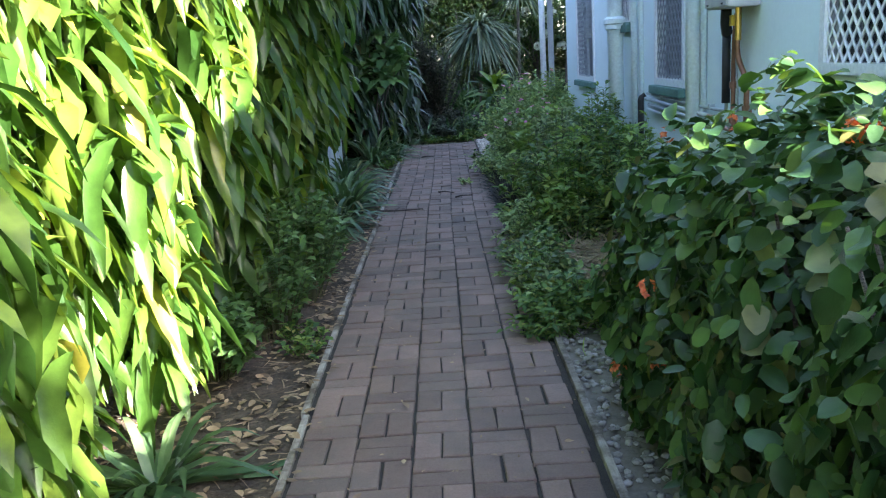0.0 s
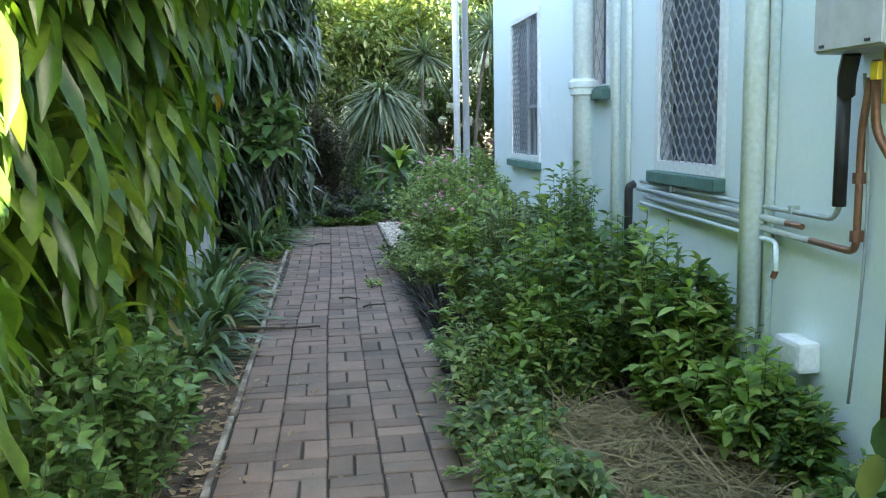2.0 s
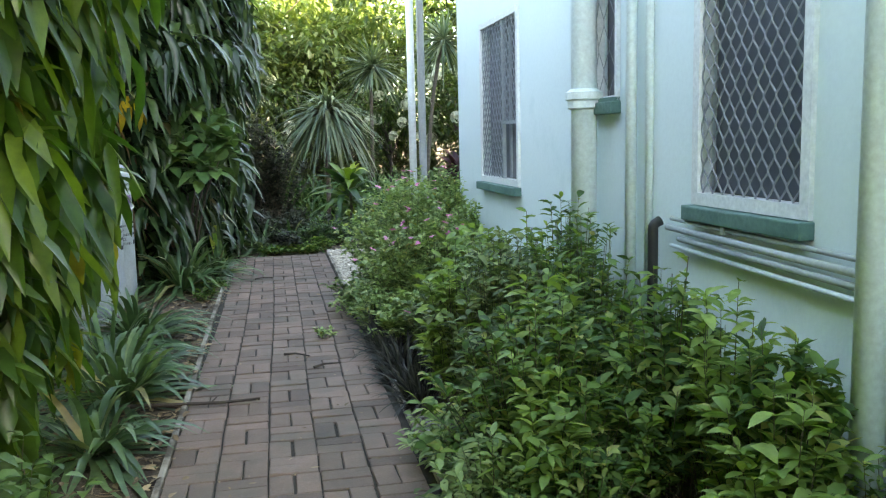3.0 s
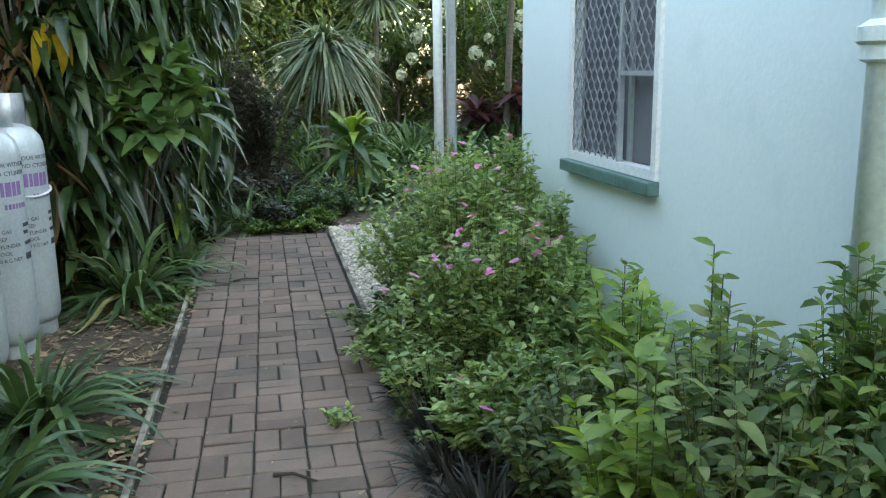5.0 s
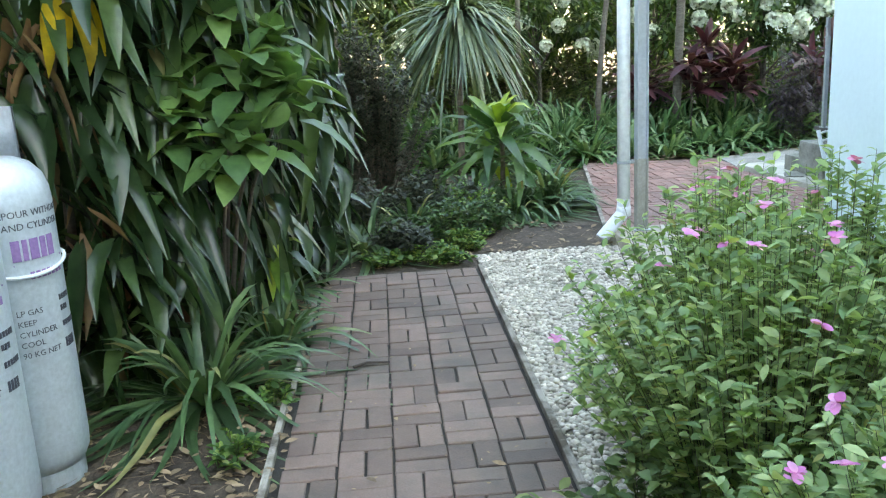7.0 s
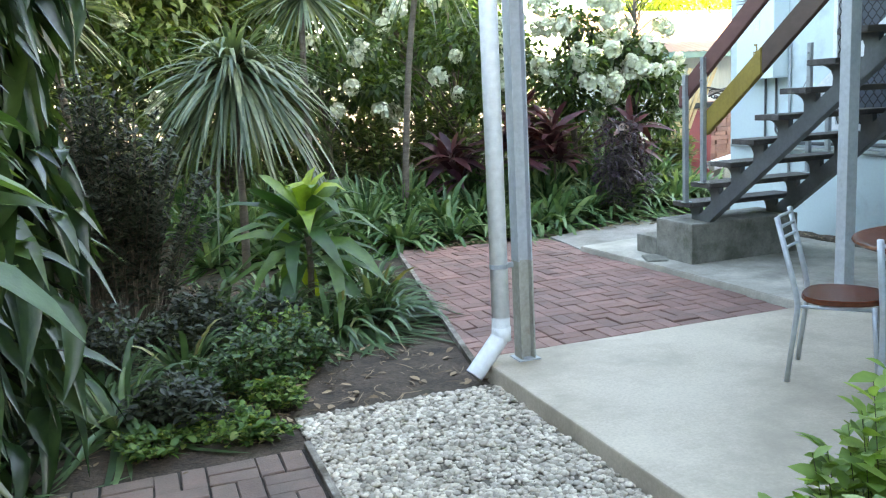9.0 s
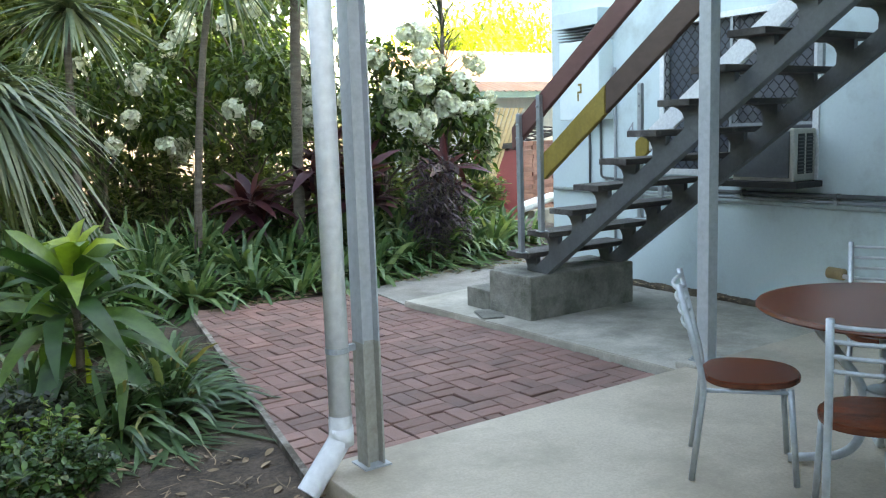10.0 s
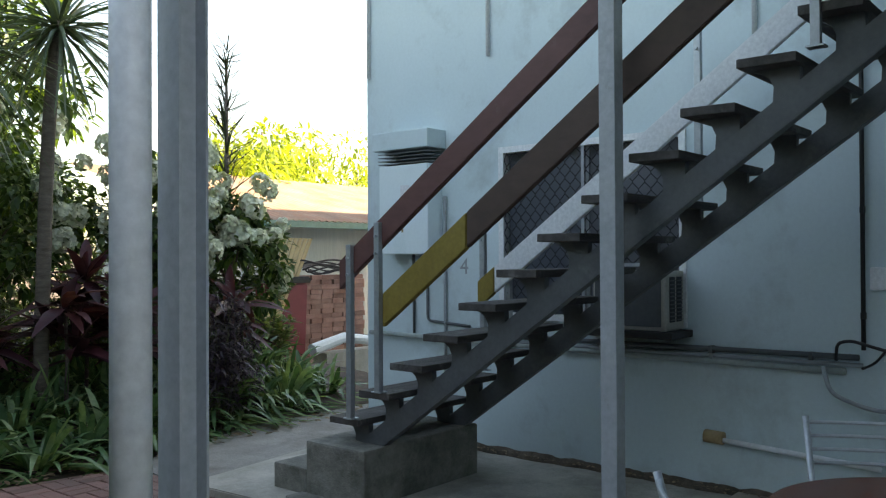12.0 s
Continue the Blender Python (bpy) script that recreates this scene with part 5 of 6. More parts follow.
def hanging_bush(name, label, x, y, half_x, half_y, z0, z1, n, size, width, mat, bulge=0.35, face=1.0, group="drooping hedge plants", canes=7, overhang=0.0, leaf=OVAL, power=1.5):
    """Canes hidden behind layers of long leaves that hang down. Some leaves are objects of their own."""
    p = plant(name, label, "hedge plant", x, y, -0.03, group)
    for k in range(canes):
        cx, cy = RNG.uniform(-half_x, half_x * 0.3), RNG.uniform(-half_y, half_y)
        trunk(p, [(cx, cy, 0), (cx + RNG.normal(0, 0.05), cy + RNG.normal(0, 0.05), z1 * 0.5), (cx + RNG.normal(0, 0.12), cy + RNG.normal(0, 0.12), z1 * 0.92)], 0.028, 0.016, name="cane")
    zz = z0 + (z1 - z0) * RNG.uniform(0, 1, n) ** 0.9
    yy = RNG.uniform(-half_y, half_y, n)
    rel = (zz - z0) / (z1 - z0)
    lump = 0.12 * np.sin(yy * 5.1 + zz * 2.0 + x) + 0.10 * np.sin(yy * 2.3 - zz * 4.1)
    surf = half_x + lump + overhang * rel ** power
    depth = np.abs(RNG.normal(0, bulge, n))
    xx = surf - depth
    back = RNG.uniform(0, 1, n) < 0.18
    xx = np.where(back, -half_x + RNG.normal(0, 0.15, n), xx)
    az = RNG.uniform(-1.9, 1.9, n) + np.where(back, math.pi, 0.0)
    way = np.stack([np.cos(az) * 0.5, np.sin(az) * 0.6, RNG.normal(-0.3, 0.6, n)], 1)
    L = size * RNG.uniform(0.55, 1.15, n)
    base = np.stack([xx - 0.5 * L * np.cos(az) * 0.5, yy, zz + 0.3 * L], 1)
    v, f = leaf_arrays(RNG, base, way, L, width * RNG.uniform(0.7, 1.2, n), RNG.uniform(0.35, 1.0, n), leaf, 0.42, 0.12)
    v[:, 2] = np.maximum(v[:, 2], 0.0)
    np_mesh("foliage", v, f, mat, p)["kind"] = "stuff"
    m = n // 12
    dry = np.stack([half_x - 0.15 - np.abs(RNG.normal(0, 0.25, m)), RNG.uniform(-half_y, half_y, m), RNG.uniform(z0, z1 * 0.8, m)], 1)
    v, f = leaf_arrays(RNG, dry, np.stack([RNG.normal(0, 0.4, m), RNG.normal(0, 0.4, m), np.full(m, -1.0)], 1), size * RNG.uniform(0.7, 1.2, m), width * RNG.uniform(0.4, 0.8, m), np.full(m, 0.2), LANCE, 0.6, 0.1)
    v[:, 2] = np.maximum(v[:, 2], 0.0)
    np_mesh("dry_foliage", v, f, BROWN_LEAF, p, "dead brown hanging leaves")["kind"] = "stuff"
    return p


def tree(name, label, x, y, h, r, n, size, mat, base=0.35, ratio=0.5, group="", trunk_r=0.09, squash=0.8, clumps=26, z=-0.03):
    """A tapered trunk with limbs, and a crown of leaf clumps with gaps."""
    p = plant(name, label, "tree", x, y, z, group)
    trunk(p, [(0.06 * math.sin(4 * t), 0.05 * math.sin(3 * t), h * 0.85 * t) for t in np.linspace(0, 1, 8)], trunk_r, trunk_r * 0.3)
    d = unit(RNG.normal(0, 1, (clumps, 3)))
    c = d * RNG.uniform(0.35, 1.0, (clumps, 1)) * np.array((r, r, (1 - base) * h * 0.5 * squash * 1.2)) + np.array((0, 0, h * (base + (1 - base) * 0.5)))
    for q in c[:12]:
        trunk(p, [(0, 0, q[2] * 0.62), (q[0] * 0.5, q[1] * 0.5, q[2] * 0.85), tuple(q)], trunk_r * 0.35, 0.008, name="limb")
    k = RNG.integers(0, clumps, n)
    off = unit(RNG.normal(0, 1, (n, 3))) * (RNG.uniform(0.15, 1.0, (n, 1)) ** 0.5) * (0.36 * r) * RNG.uniform(0.7, 1.3, (clumps, 1))[k]
    off[:, 2] *= 0.7
    b = c[k] + off
    way = unit(off) + RNG.normal(0, 0.5, (n, 3)) + (0, 0, -0.15)
    L = size * RNG.uniform(0.6, 1.2, n)
    v, f = leaf_arrays(RNG, b, way, L, L * ratio, RNG.uniform(0.1, 0.5, n), TINY if size < 0.12 else LANCE, 0.25)
    np_mesh("crown", v, f, mat, p)
    return p


# hedge of drooping leaves beside the path
for k, y in enumerate((-3.6, -2.2, -0.9, 0.4, 1.6, 2.8, 3.9, 4.9)):
    hanging_bush("drooping_hedge_plant", "tall hedge plant with long drooping green leaves", -1.95, y, 0.75, 0.85, 0.30, 3.7, 3300, 0.28, 0.076, HANG, 0.26, overhang=1.0 if y > 3.5 else 0.5 if y > 1 else 0.25, leaf=PENDENT, power=1.25 if y > 3.5 else 1.5)
# darker hedge further on
for x, y, z0 in ((-2.05, 11.2, 0.08), (-1.6, 12.2, 0.06), (-1.30, 13.3, 0.05), (-2.9, 9.6, 0.3), (-3.0, 8.2, 0.3), (-3.0, 6.8, 0.3)):
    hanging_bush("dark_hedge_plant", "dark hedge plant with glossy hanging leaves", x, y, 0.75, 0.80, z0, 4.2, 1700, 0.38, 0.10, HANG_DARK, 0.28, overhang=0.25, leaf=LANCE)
# broad-leaved plants in front of the dark hedge
for x, y in ((-1.78, 10.75), (-1.58, 11.15), (-1.30, 11.75)):
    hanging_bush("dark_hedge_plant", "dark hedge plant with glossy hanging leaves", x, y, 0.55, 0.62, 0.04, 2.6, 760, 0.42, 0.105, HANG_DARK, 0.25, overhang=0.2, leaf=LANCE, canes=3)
bl = plant("broad_leaved_shrub", "broad-leaved shrub with soft light green leaves", "shrub", -1.1, 10.95)
for x, y, z in ((-0.50, 10.62, 1.60), (-0.74, 10.54, 1.70), (-0.66, 10.46, 1.44), (-0.98, 10.50, 1.60), (-1.18, 10.58, 1.80), (-0.88, 10.68, 1.92), (-1.14, 10.44, 1.42), (-0.62, 10.82, 1.84), (-1.36, 10.48, 1.62), (-0.82, 10.40, 1.30)):
    q = (x + 1.1, y - 10.95, z + 0.03)
    trunk(bl, [(0.1 * q[0], 0.1 * q[1], 0), (0.5 * q[0], 0.4 * q[1], 0.62 * z), q], 0.014, 0.006, name="cane")
    rosette(bl, q, 12, 0.27, 0.145, BROAD, -0.35, 0.4, OVAL, "leaf_whorl")
    rosette(bl, (q[0] * 0.97, q[1] * 0.97, q[2] - 0.13), 9, 0.29, 0.15, BROAD, -0.5, 0.4, OVAL, "leaf_whorl")
for x, y, z1, n, rx in ((-0.9, 11.6, 2.9, 14, 0.5), (-1.1, 12.3, 3.3, 16, 0.6)):
    shrub("broad_leaved_shrub", "broad-leaved shrub with soft light green leaves", x, y, rx, 0.5, z1, n, 34, 0.24, 0.55, BROAD, OVAL, 0.84, 0.45, 0.1, 0.006, stem_mat=BARK)
for k in range(12):
    p = plant("weeping_branch", "thin weeping branch hung with long glossy grey-green leaves", "branch", -0.95 + 0.10 * (k % 3) - 0.05 * (k // 4), 10.85 + 0.17 * k, 0.0, "weeping branches in the dark hedge")
    trunk(p, [(-0.6, 0.1, 2.6), (-0.2, 0.05, 2.5), (0.05, 0, 1.9), (0.08, 0, 0.75 + 0.05 * (k % 4))], 0.008, 0.003, name="stem")
    zz = np.linspace(2.35, 0.7 + 0.05 * (k % 4), 16)
    b = np.stack([0.06 - 0.25 * np.clip(zz - 1.9, 0, 1), RNG.normal(0, 0.03, 16), zz], 1)
    v, f = leaf_arrays(RNG, b, np.stack([RNG.normal(0.15, 0.3, 16), RNG.normal(0, 0.35, 16), np.full(16, -1.0)], 1), RNG.uniform(0.18, 0.30, 16), RNG.uniform(0.03, 0.05, 16), np.full(16, 0.15), LANCE, 0.35, 0.12)
    np_mesh("foliage", v, f, WEEPING, p)
yl = plant("yellow_leaf_spray", "spray of dying yellow leaves hanging in the hedge", "leaves", -1.45, 10.2, 0.0)
for k in range(4):
    v, f = leaf_arrays(RNG, np.zeros((1, 3)), np.array([(0.1 * k - 0.15, 0.12, -1.0)]), np.array([0.30]), np.array([0.085]), np.array([0.1]), LANCE, 0.4, 0.05)
    np_mesh("leaf", v, f, YELLOW_LEAF, yl).location = (0.05 * k - 0.06, 0.03 * k - 0.1, 1.96 + 0.05 * (k % 2))
trunk(yl, [(-0.35, 0.3, -0.03), (-0.3, 0.2, 1.2), (0.02, -0.06, 2.0)], 0.014, 0.006, name="cane")
# low weeds on the soil beside the path
for x, y, rx, ry, h in ((-0.96, 2.9, 0.42, 0.55, 0.82), (-0.94, 3.6, 0.34, 0.45, 0.72), (-1.02, 2.2, 0.42, 0.5, 0.78), (-1.2, 1.55, 0.35, 0.35, 0.5)):
    shrub("green_weed", "leafy green weed on bare soil", x, y, rx, ry, h, 95, 20, 0.085, 0.5, BROAD, SMALL, 0.15, 0.3, group="weeds under the hedge", category="weed")
for x, y in ((-0.75, 1.75), (-0.82, 2.0), (-0.70, 10.05), (-0.78, 9.5), (0.35, 12.9), (0.65, 13.1), (0.15, 12.85), (0.0, 13.2), (0.75, 13.5)):
    shrub("small_weed", "small low weed on the soil", x, y, 0.17, 0.2, 0.14, 22, 9, 0.05, 0.6, WEED, OVAL, 0.2, 0.2, group="small weeds", category="weed")
# strap-leaved clumps on the soil
for x, y, n, L in ((-1.0, 6.15, 110, 0.92), (-1.2, 6.9, 110, 0.95), (-1.15, 7.8, 110, 0.95), (-1.05, 10.2, 150, 1.08), (-0.78, 10.95, 90, 0.8), (-0.85, 12.1, 70, 0.75), (-1.45, 10.75, 80, 0.9), (-0.95, 11.7, 60, 0.65), (-1.0, 5.3, 80, 0.75), (-1.12, 0.35, 60, 0.62)):
    strap_clump("strap_leaf_clump", "clump of arching green strap leaves on the soil", x, y, n, L, 0.036, 1.25, 1.15, single=True)

# clipped flowering hedge in front of the house
def clipped_shrub(x, y, hx, hy, h, n, flowers):
    p = plant("flowering_hedge_shrub", "dense clipped hedge shrub with round glossy leaves and orange flowers", "shrub", x, y, -0.03, "flowering hedge")
    for k in range(9):
        fx, fy = RNG.uniform(-0.5, 0.5) * hx, RNG.uniform(-0.6, 0.6) * hy
        trunk(p, [(fx * 0.5, fy * 0.5, 0), (fx, fy, h * 0.45), (fx * 1.5, fy * 1.4, h * 0.85)], 0.012, 0.004, name="branch")
    d = unit(RNG.normal(0, 1, (n, 3)))
    d = d / np.max(np.abs(d), axis=1, keepdims=True) * 0.55 + d * 0.45
    d[:, 2] = d[:, 2] * 0.5 + 0.5
    depth = 1 - np.abs(RNG.normal(0, 0.14, n)) + np.where(RNG.uniform(0, 1, n) < 0.06, RNG.uniform(0, 0.08, n), 0.0)
    lump = 1 + 0.07 * np.sin(d[:, 1] * 7 + d[:, 2] * 5 + x) + 0.04 * np.sin(d[:, 0] * 9 - d[:, 2] * 8)
    b = d * np.array((hx, hy, h)) * (depth * lump)[:, None]
    b[:, 2] = np.maximum(b[:, 2], 0.06)
    nrm = unit(np.stack([d[:, 0] ** 3, d[:, 1] ** 3, (2 * d[:, 2] - 1) ** 3 + 0.35], 1) + RNG.normal(0, 0.5, (n, 3)))
    way = unit(np.cross(nrm, RNG.normal(0, 1, (n, 3)))) + (0, 0, 0.15)
    L = 0.074 * RNG.uniform(0.35, 1.15, n)
    v, f = leaf_arrays(RNG, b, way, L, L * RNG.uniform(0.55, 0.88, n), RNG.uniform(0, 0.5, n), ROUND, 0.3, 0.05, up=nrm * 1.4)
    np_mesh("foliage", v, f, IXORA, p)["kind"] = "stuff"
    front = np.flatnonzero(((d[:, 0] < -0.75) | (d[:, 2] > 0.93)) & (depth > 0.97))
    for q in RNG.choice(front, flowers, replace=False):
        flower_head(p, b[q] + np.array((-0.03 if d[q, 0] < -0.75 else 0.0, 0, 0.03)), 0.058, PETAL_ORANGE, 9)
    for q in RNG.choice(n, 14, replace=False):
        if b[q][2] > 0.85 * h:
            trunk(p, [tuple(b[q]), tuple(b[q] + (RNG.normal(0, 0.03), RNG.normal(0, 0.03), 0.09))], 0.003, 0.002, STEM, "shoot")
    return p


for x, y, hx, hy, h, n, fl in ((1.24, -2.6, 0.55, 0.62, 1.42, 4200, 2), (1.24, -1.5, 0.55, 0.62, 1.40, 6800, 3), (1.24, -0.45, 0.55, 0.62, 1.39, 9500, 4), (1.26, 0.55, 0.54, 0.6, 1.17, 9000, 6), (1.45, 1.15, 0.36, 0.40, 0.80, 4600, 8)):
    clipped_shrub(x, y, hx, hy, h, n, fl)

# overgrown bed along the house wall
for x, y, rx, ry, h, m, sz in ((0.74, 2.05, 0.32, 0.35, 0.30, WEED, 0.07), (0.72, 3.05, 0.16, 0.25, 0.2, WEED, 0.07), (1.68, 2.6, 0.15, 0.25, 0.5, WEED, 0.09), (1.60, 3.40, 0.24, 0.3, 0.9, WEED, 0.10), (1.10, 4.0, 0.42, 0.4, 0.60, WEED, 0.09), (1.50, 4.1, 0.40, 0.5, 1.0, WEED, 0.095), (1.02, 4.3, 0.52, 0.5, 0.92, WEED, 0.085), (1.48, 4.9, 0.42, 0.5, 1.12, WEED, 0.08), (1.08, 5.2, 0.44, 0.5, 1.02, WEED_GREY, 0.08), (1.35, 5.8, 0.40, 0.45, 0.98, WEED_GREY, 0.075), (1.08, 6.1, 0.36, 0.45, 0.80, WEED_GREY, 0.075), (1.25, 6.6, 0.40, 0.4, 0.72, WEED, 0.09), (1.56, 5.45, 0.34, 0.4, 1.22, WEED, 0.085), (1.24, 5.6, 0.38, 0.42, 1.08, WEED_GREY, 0.085)):
    shrub("bed_weed", "tall leafy green weed in the overgrown bed", x, y, rx * 1.2, ry * 1.2, h, 105, 28, sz * 0.95, 0.44, m, SMALL, 0.10, 0.3, 0.3, 0.004, group="weeds along the wall", category="weed", xmax=1.80)
for x, y, h in ((1.5, 3.25, 0.8), (0.95, 4.0, 0.7), (1.2, 4.6, 1.0), (0.9, 5.4, 1.0), (1.25, 6.3, 1.1), (1.55, 3.7, 1.1), (1.62, 2.8, 0.7), (0.7, 2.55, 0.28)):
    shrub("light_weed", "light green leafy weed among the taller weeds", x, y, 0.3, 0.32, h, 26, 22, 0.11, 0.40, VINCA_LIGHT, OVAL, 0.3, 0.3, 0.25, 0.004, group="weeds along the wall", category="weed", xmax=1.80)
for x, y, rx, ry, h, nf in ((1.05, 6.95, 0.50, 0.42, 0.52, 3), (1.22, 7.72, 0.72, 0.55, 0.98, 22), (1.15, 8.55, 0.74, 0.6, 1.24, 10), (1.25, 9.1, 0.78, 0.6, 1.28, 9), (1.58, 8.95, 0.44, 0.55, 1.30, 4), (1.64, 8.35, 0.32, 0.45, 1.0, 3), (1.45, 9.68, 0.56, 0.42, 1.12, 0)):
    shrub("periwinkle_bush", "green periwinkle bush with pink flowers by the wall", x, y, rx, ry, h, 300 if y < 9.5 else 150, 38, 0.06 if y < 9.5 else 0.085, 0.46, VINCA if y < 9.5 else VINCA_LIGHT, OVAL, 0.12, 0.2, 0.3, 0.0028, xmax=1.82 if y < 9.5 else 9.0, flowers=nf, petal=PETAL_PINK, flower_size=0.032, group="periwinkle bushes")
for x, y in ((0.74, 5.6), (0.70, 6.0), (0.74, 6.4), (0.70, 6.8), (0.72, 7.2), (0.74, 7.6)):
    strap_clump("black_grass_clump", "clump of dark narrow grass at the path edge", x, y, 170, 0.42, 0.013, 1.15, 0.75, MONDO, "black grass clumps")

# weeds that spill over the path's edge and through the cut grass
for k in range(24):
    y = 1.85 + 0.29 * k + RNG.normal(0, 0.05)
    if 5.0 < y < 7.3:
        continue
    shrub("edge_weed", "low sprawling weed at the edge of the brick path", (0.66 if y < 3.4 else 0.78) + RNG.normal(0, 0.04), y, 0.26 + 0.06 * (k % 3), 0.24, 0.20 + 0.09 * (k % 4), 34, 20, 0.055 + 0.012 * (k % 3), 0.45, (WEED, VINCA, WEED_GREY)[k % 3], SMALL, 0.1, 0.3, 0.25, 0.003, group="weeds at the path edge", category="weed", lean=(-0.08, 0))
for x, y, h in ((0.85, 2.0, 0.36), (0.75, 3.3, 0.3), (1.0, 3.75, 0.5), (1.66, 2.1, 0.5), (1.70, 3.0, 0.6)):
    shrub("patch_weed", "loose green weed growing through cut grass", x, y, 0.30, 0.28, h, 30, 18, 0.075, 0.42, WEED, SMALL, 0.15, 0.35, 0.25, 0.003, group="weeds in the cut grass", category="weed", xmax=1.82)
for x, y in ((0.78, 2.35), (1.0, 2.2), (0.9, 3.3), (1.3, 3.2), (0.75, 2.8)):
    strap_clump("grass_tuft", "tuft of fresh green grass in the bed", x, y, 60, 0.34, 0.007, 1.3, 1.0, WEED, "grass tufts")
for x, y, h in ((1.30, 6.05, 0.8), (1.58, 6.9, 0.72), (1.60, 5.5, 0.95), (0.98, 5.9, 0.7), (1.66, 7.25, 0.95), (1.64, 4.4, 1.05), (1.60, 6.35, 1.15), (1.40, 6.15, 1.0), (1.72, 8.0, 0.85)):
    shrub("twiggy_weed", "twiggy weed with dark stems and fresh green leaves", x, y, 0.30, 0.34, h, 12, 24, 0.085, 0.45, VINCA_LIGHT, OVAL, 0.3, 0.2, 0.35, 0.008, stem_mat=BARK, group="twiggy weeds along the wall", category="weed", xmax=1.80)

# corner plants past the end of the path
cp = plant("corn_plant", "corn plant with arching yellow-green striped leaves", "plant", 1.18, 15.05)
trunk(cp, [(0, 0, 0), (0.02, 0, 0.5), (0.0, 0.01, 1.0)], 0.03, 0.022)
for k in range(46):
    a = k * 2.4
    q = k / 46
    el = 1.2 - 1.0 * q
    long = (0.55 + 0.27 * min(1.0, 3 * q)) * (1 + 0.16 * math.sin(5.3 * k))
    v, f = leaf_arrays(RNG, np.zeros((1, 3)), np.array([(math.cos(a) * math.cos(el), math.sin(a) * math.cos(el), math.sin(el))]), np.array([long]), np.array([0.14 + 0.02 * math.sin(3.1 * k)]), np.array([0.55 + 0.30 * q + 0.18 * math.sin(7.7 * k)]), OVAL if k % 3 else LANCE, 0.3, 0.09)
    ob = np_mesh("leaf", v, f, CORN if k % 15 == 0 or k < 8 else CORN_DARK, cp)
    ob.location = (0.03 * math.cos(a), 0.03 * math.sin(a), 0.95 - 0.55 * q)
for x, y, n, L in ((1.62, 14.8, 120, 0.98), (1.25, 14.55, 80, 0.85), (0.15, 13.9, 90, 0.75), (-0.25, 13.2, 90, 0.85), (1.55, 14.55, 90, 0.9), (0.9, 15.0, 80, 0.9), (1.85, 15.6, 90, 0.7), (0.5, 15.4, 80, 0.7), (-0.2, 14.9, 70, 0.7), (1.7, 16.5, 80, 0.7), (0.75, 14.6, 80, 0.65), (-0.35, 13.5, 60, 0.6), (0.45, 14.35, 80, 0.8), (1.2, 14.45, 80, 0.7), (0.95, 15.75, 80, 0.8)):
    strap_clump("strap_leaf_clump", "clump of arching green strap leaves on the soil", x, y, n, L, 0.036, 1.25, 1.15, single=True)
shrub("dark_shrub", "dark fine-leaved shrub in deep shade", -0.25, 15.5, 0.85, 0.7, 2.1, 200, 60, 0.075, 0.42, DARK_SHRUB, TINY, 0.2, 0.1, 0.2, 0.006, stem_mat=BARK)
for x, y, rx, h in ((0.38, 12.7, 0.26, 0.14), (0.55, 13.1, 0.26, 0.2), (-0.1, 12.75, 0.3, 0.14), (0.6, 13.6, 0.36, 0.36), (0.15, 13.3, 0.3, 0.25)):
    shrub("ground_weed", "low green weeds covering the soil", x, y, rx, rx * 0.8, h, 60, 12, 0.055, 0.6, WEED if h < 0.22 else IXORA, OVAL, 0.2, 0.2, group="small weeds", category="weed")
shrub("ground_weed", "low green weeds beneath the corn plant", 0.75, 14.0, 0.5, 0.45, 0.42, 60, 12, 0.06, 0.55, WEED, OVAL, 0.2, 0.2, group="small weeds", category="weed")

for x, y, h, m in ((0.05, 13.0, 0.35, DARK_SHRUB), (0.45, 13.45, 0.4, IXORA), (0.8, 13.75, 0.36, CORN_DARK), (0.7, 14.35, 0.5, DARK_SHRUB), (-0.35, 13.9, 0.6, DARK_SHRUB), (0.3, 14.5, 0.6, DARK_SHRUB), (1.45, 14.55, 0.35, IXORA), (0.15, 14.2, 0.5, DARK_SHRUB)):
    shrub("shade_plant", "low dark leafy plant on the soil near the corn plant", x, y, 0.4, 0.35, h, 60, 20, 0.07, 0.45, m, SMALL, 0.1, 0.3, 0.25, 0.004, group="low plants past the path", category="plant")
# garden bed beyond the courtyard
for k in range(60):
    row = k // 20
    x = 0.6 + 6.9 * (k % 20) / 19 + RNG.normal(0, 0.12)
    y = 17.92 + 0.6 * row + 0.16 * max(0, x - 4) + RNG.normal(0, 0.12)
    strap_clump("agapanthus_clump", "clump of broad dark green strap leaves in the garden bed", x, y, 62 if row < 1 else 80, 1.02, 0.06, 1.1, 1.0, AGAPANTHUS, "agapanthus clumps in the bed", z=-0.03 + 0.13 * row, single=row < 1, kinds=BED_KINDS if row < 1 else None)
for x, y, n in ((4.9, 18.1, 70), (5.4, 18.15, 80), (5.9, 18.2, 80), (6.4, 18.3, 85), (6.9, 18.38, 85), (7.35, 18.5, 80)):
    strap_clump("agapanthus_clump", "clump of broad dark green strap leaves in the garden bed", x, y, n, 1.02, 0.06, 1.1, 1.0, AGAPANTHUS, "agapanthus clumps in the bed", z=0.05, single=True, kinds=BED_KINDS)
cane_tree("yucca_tree", "tree with a slim trunk and grey-green drooping blades", 0.95, 17.3, 2.1, 1.1, 0.05, 420, YUCCA, (0.06, 0), down=-0.6, droop=0.75)
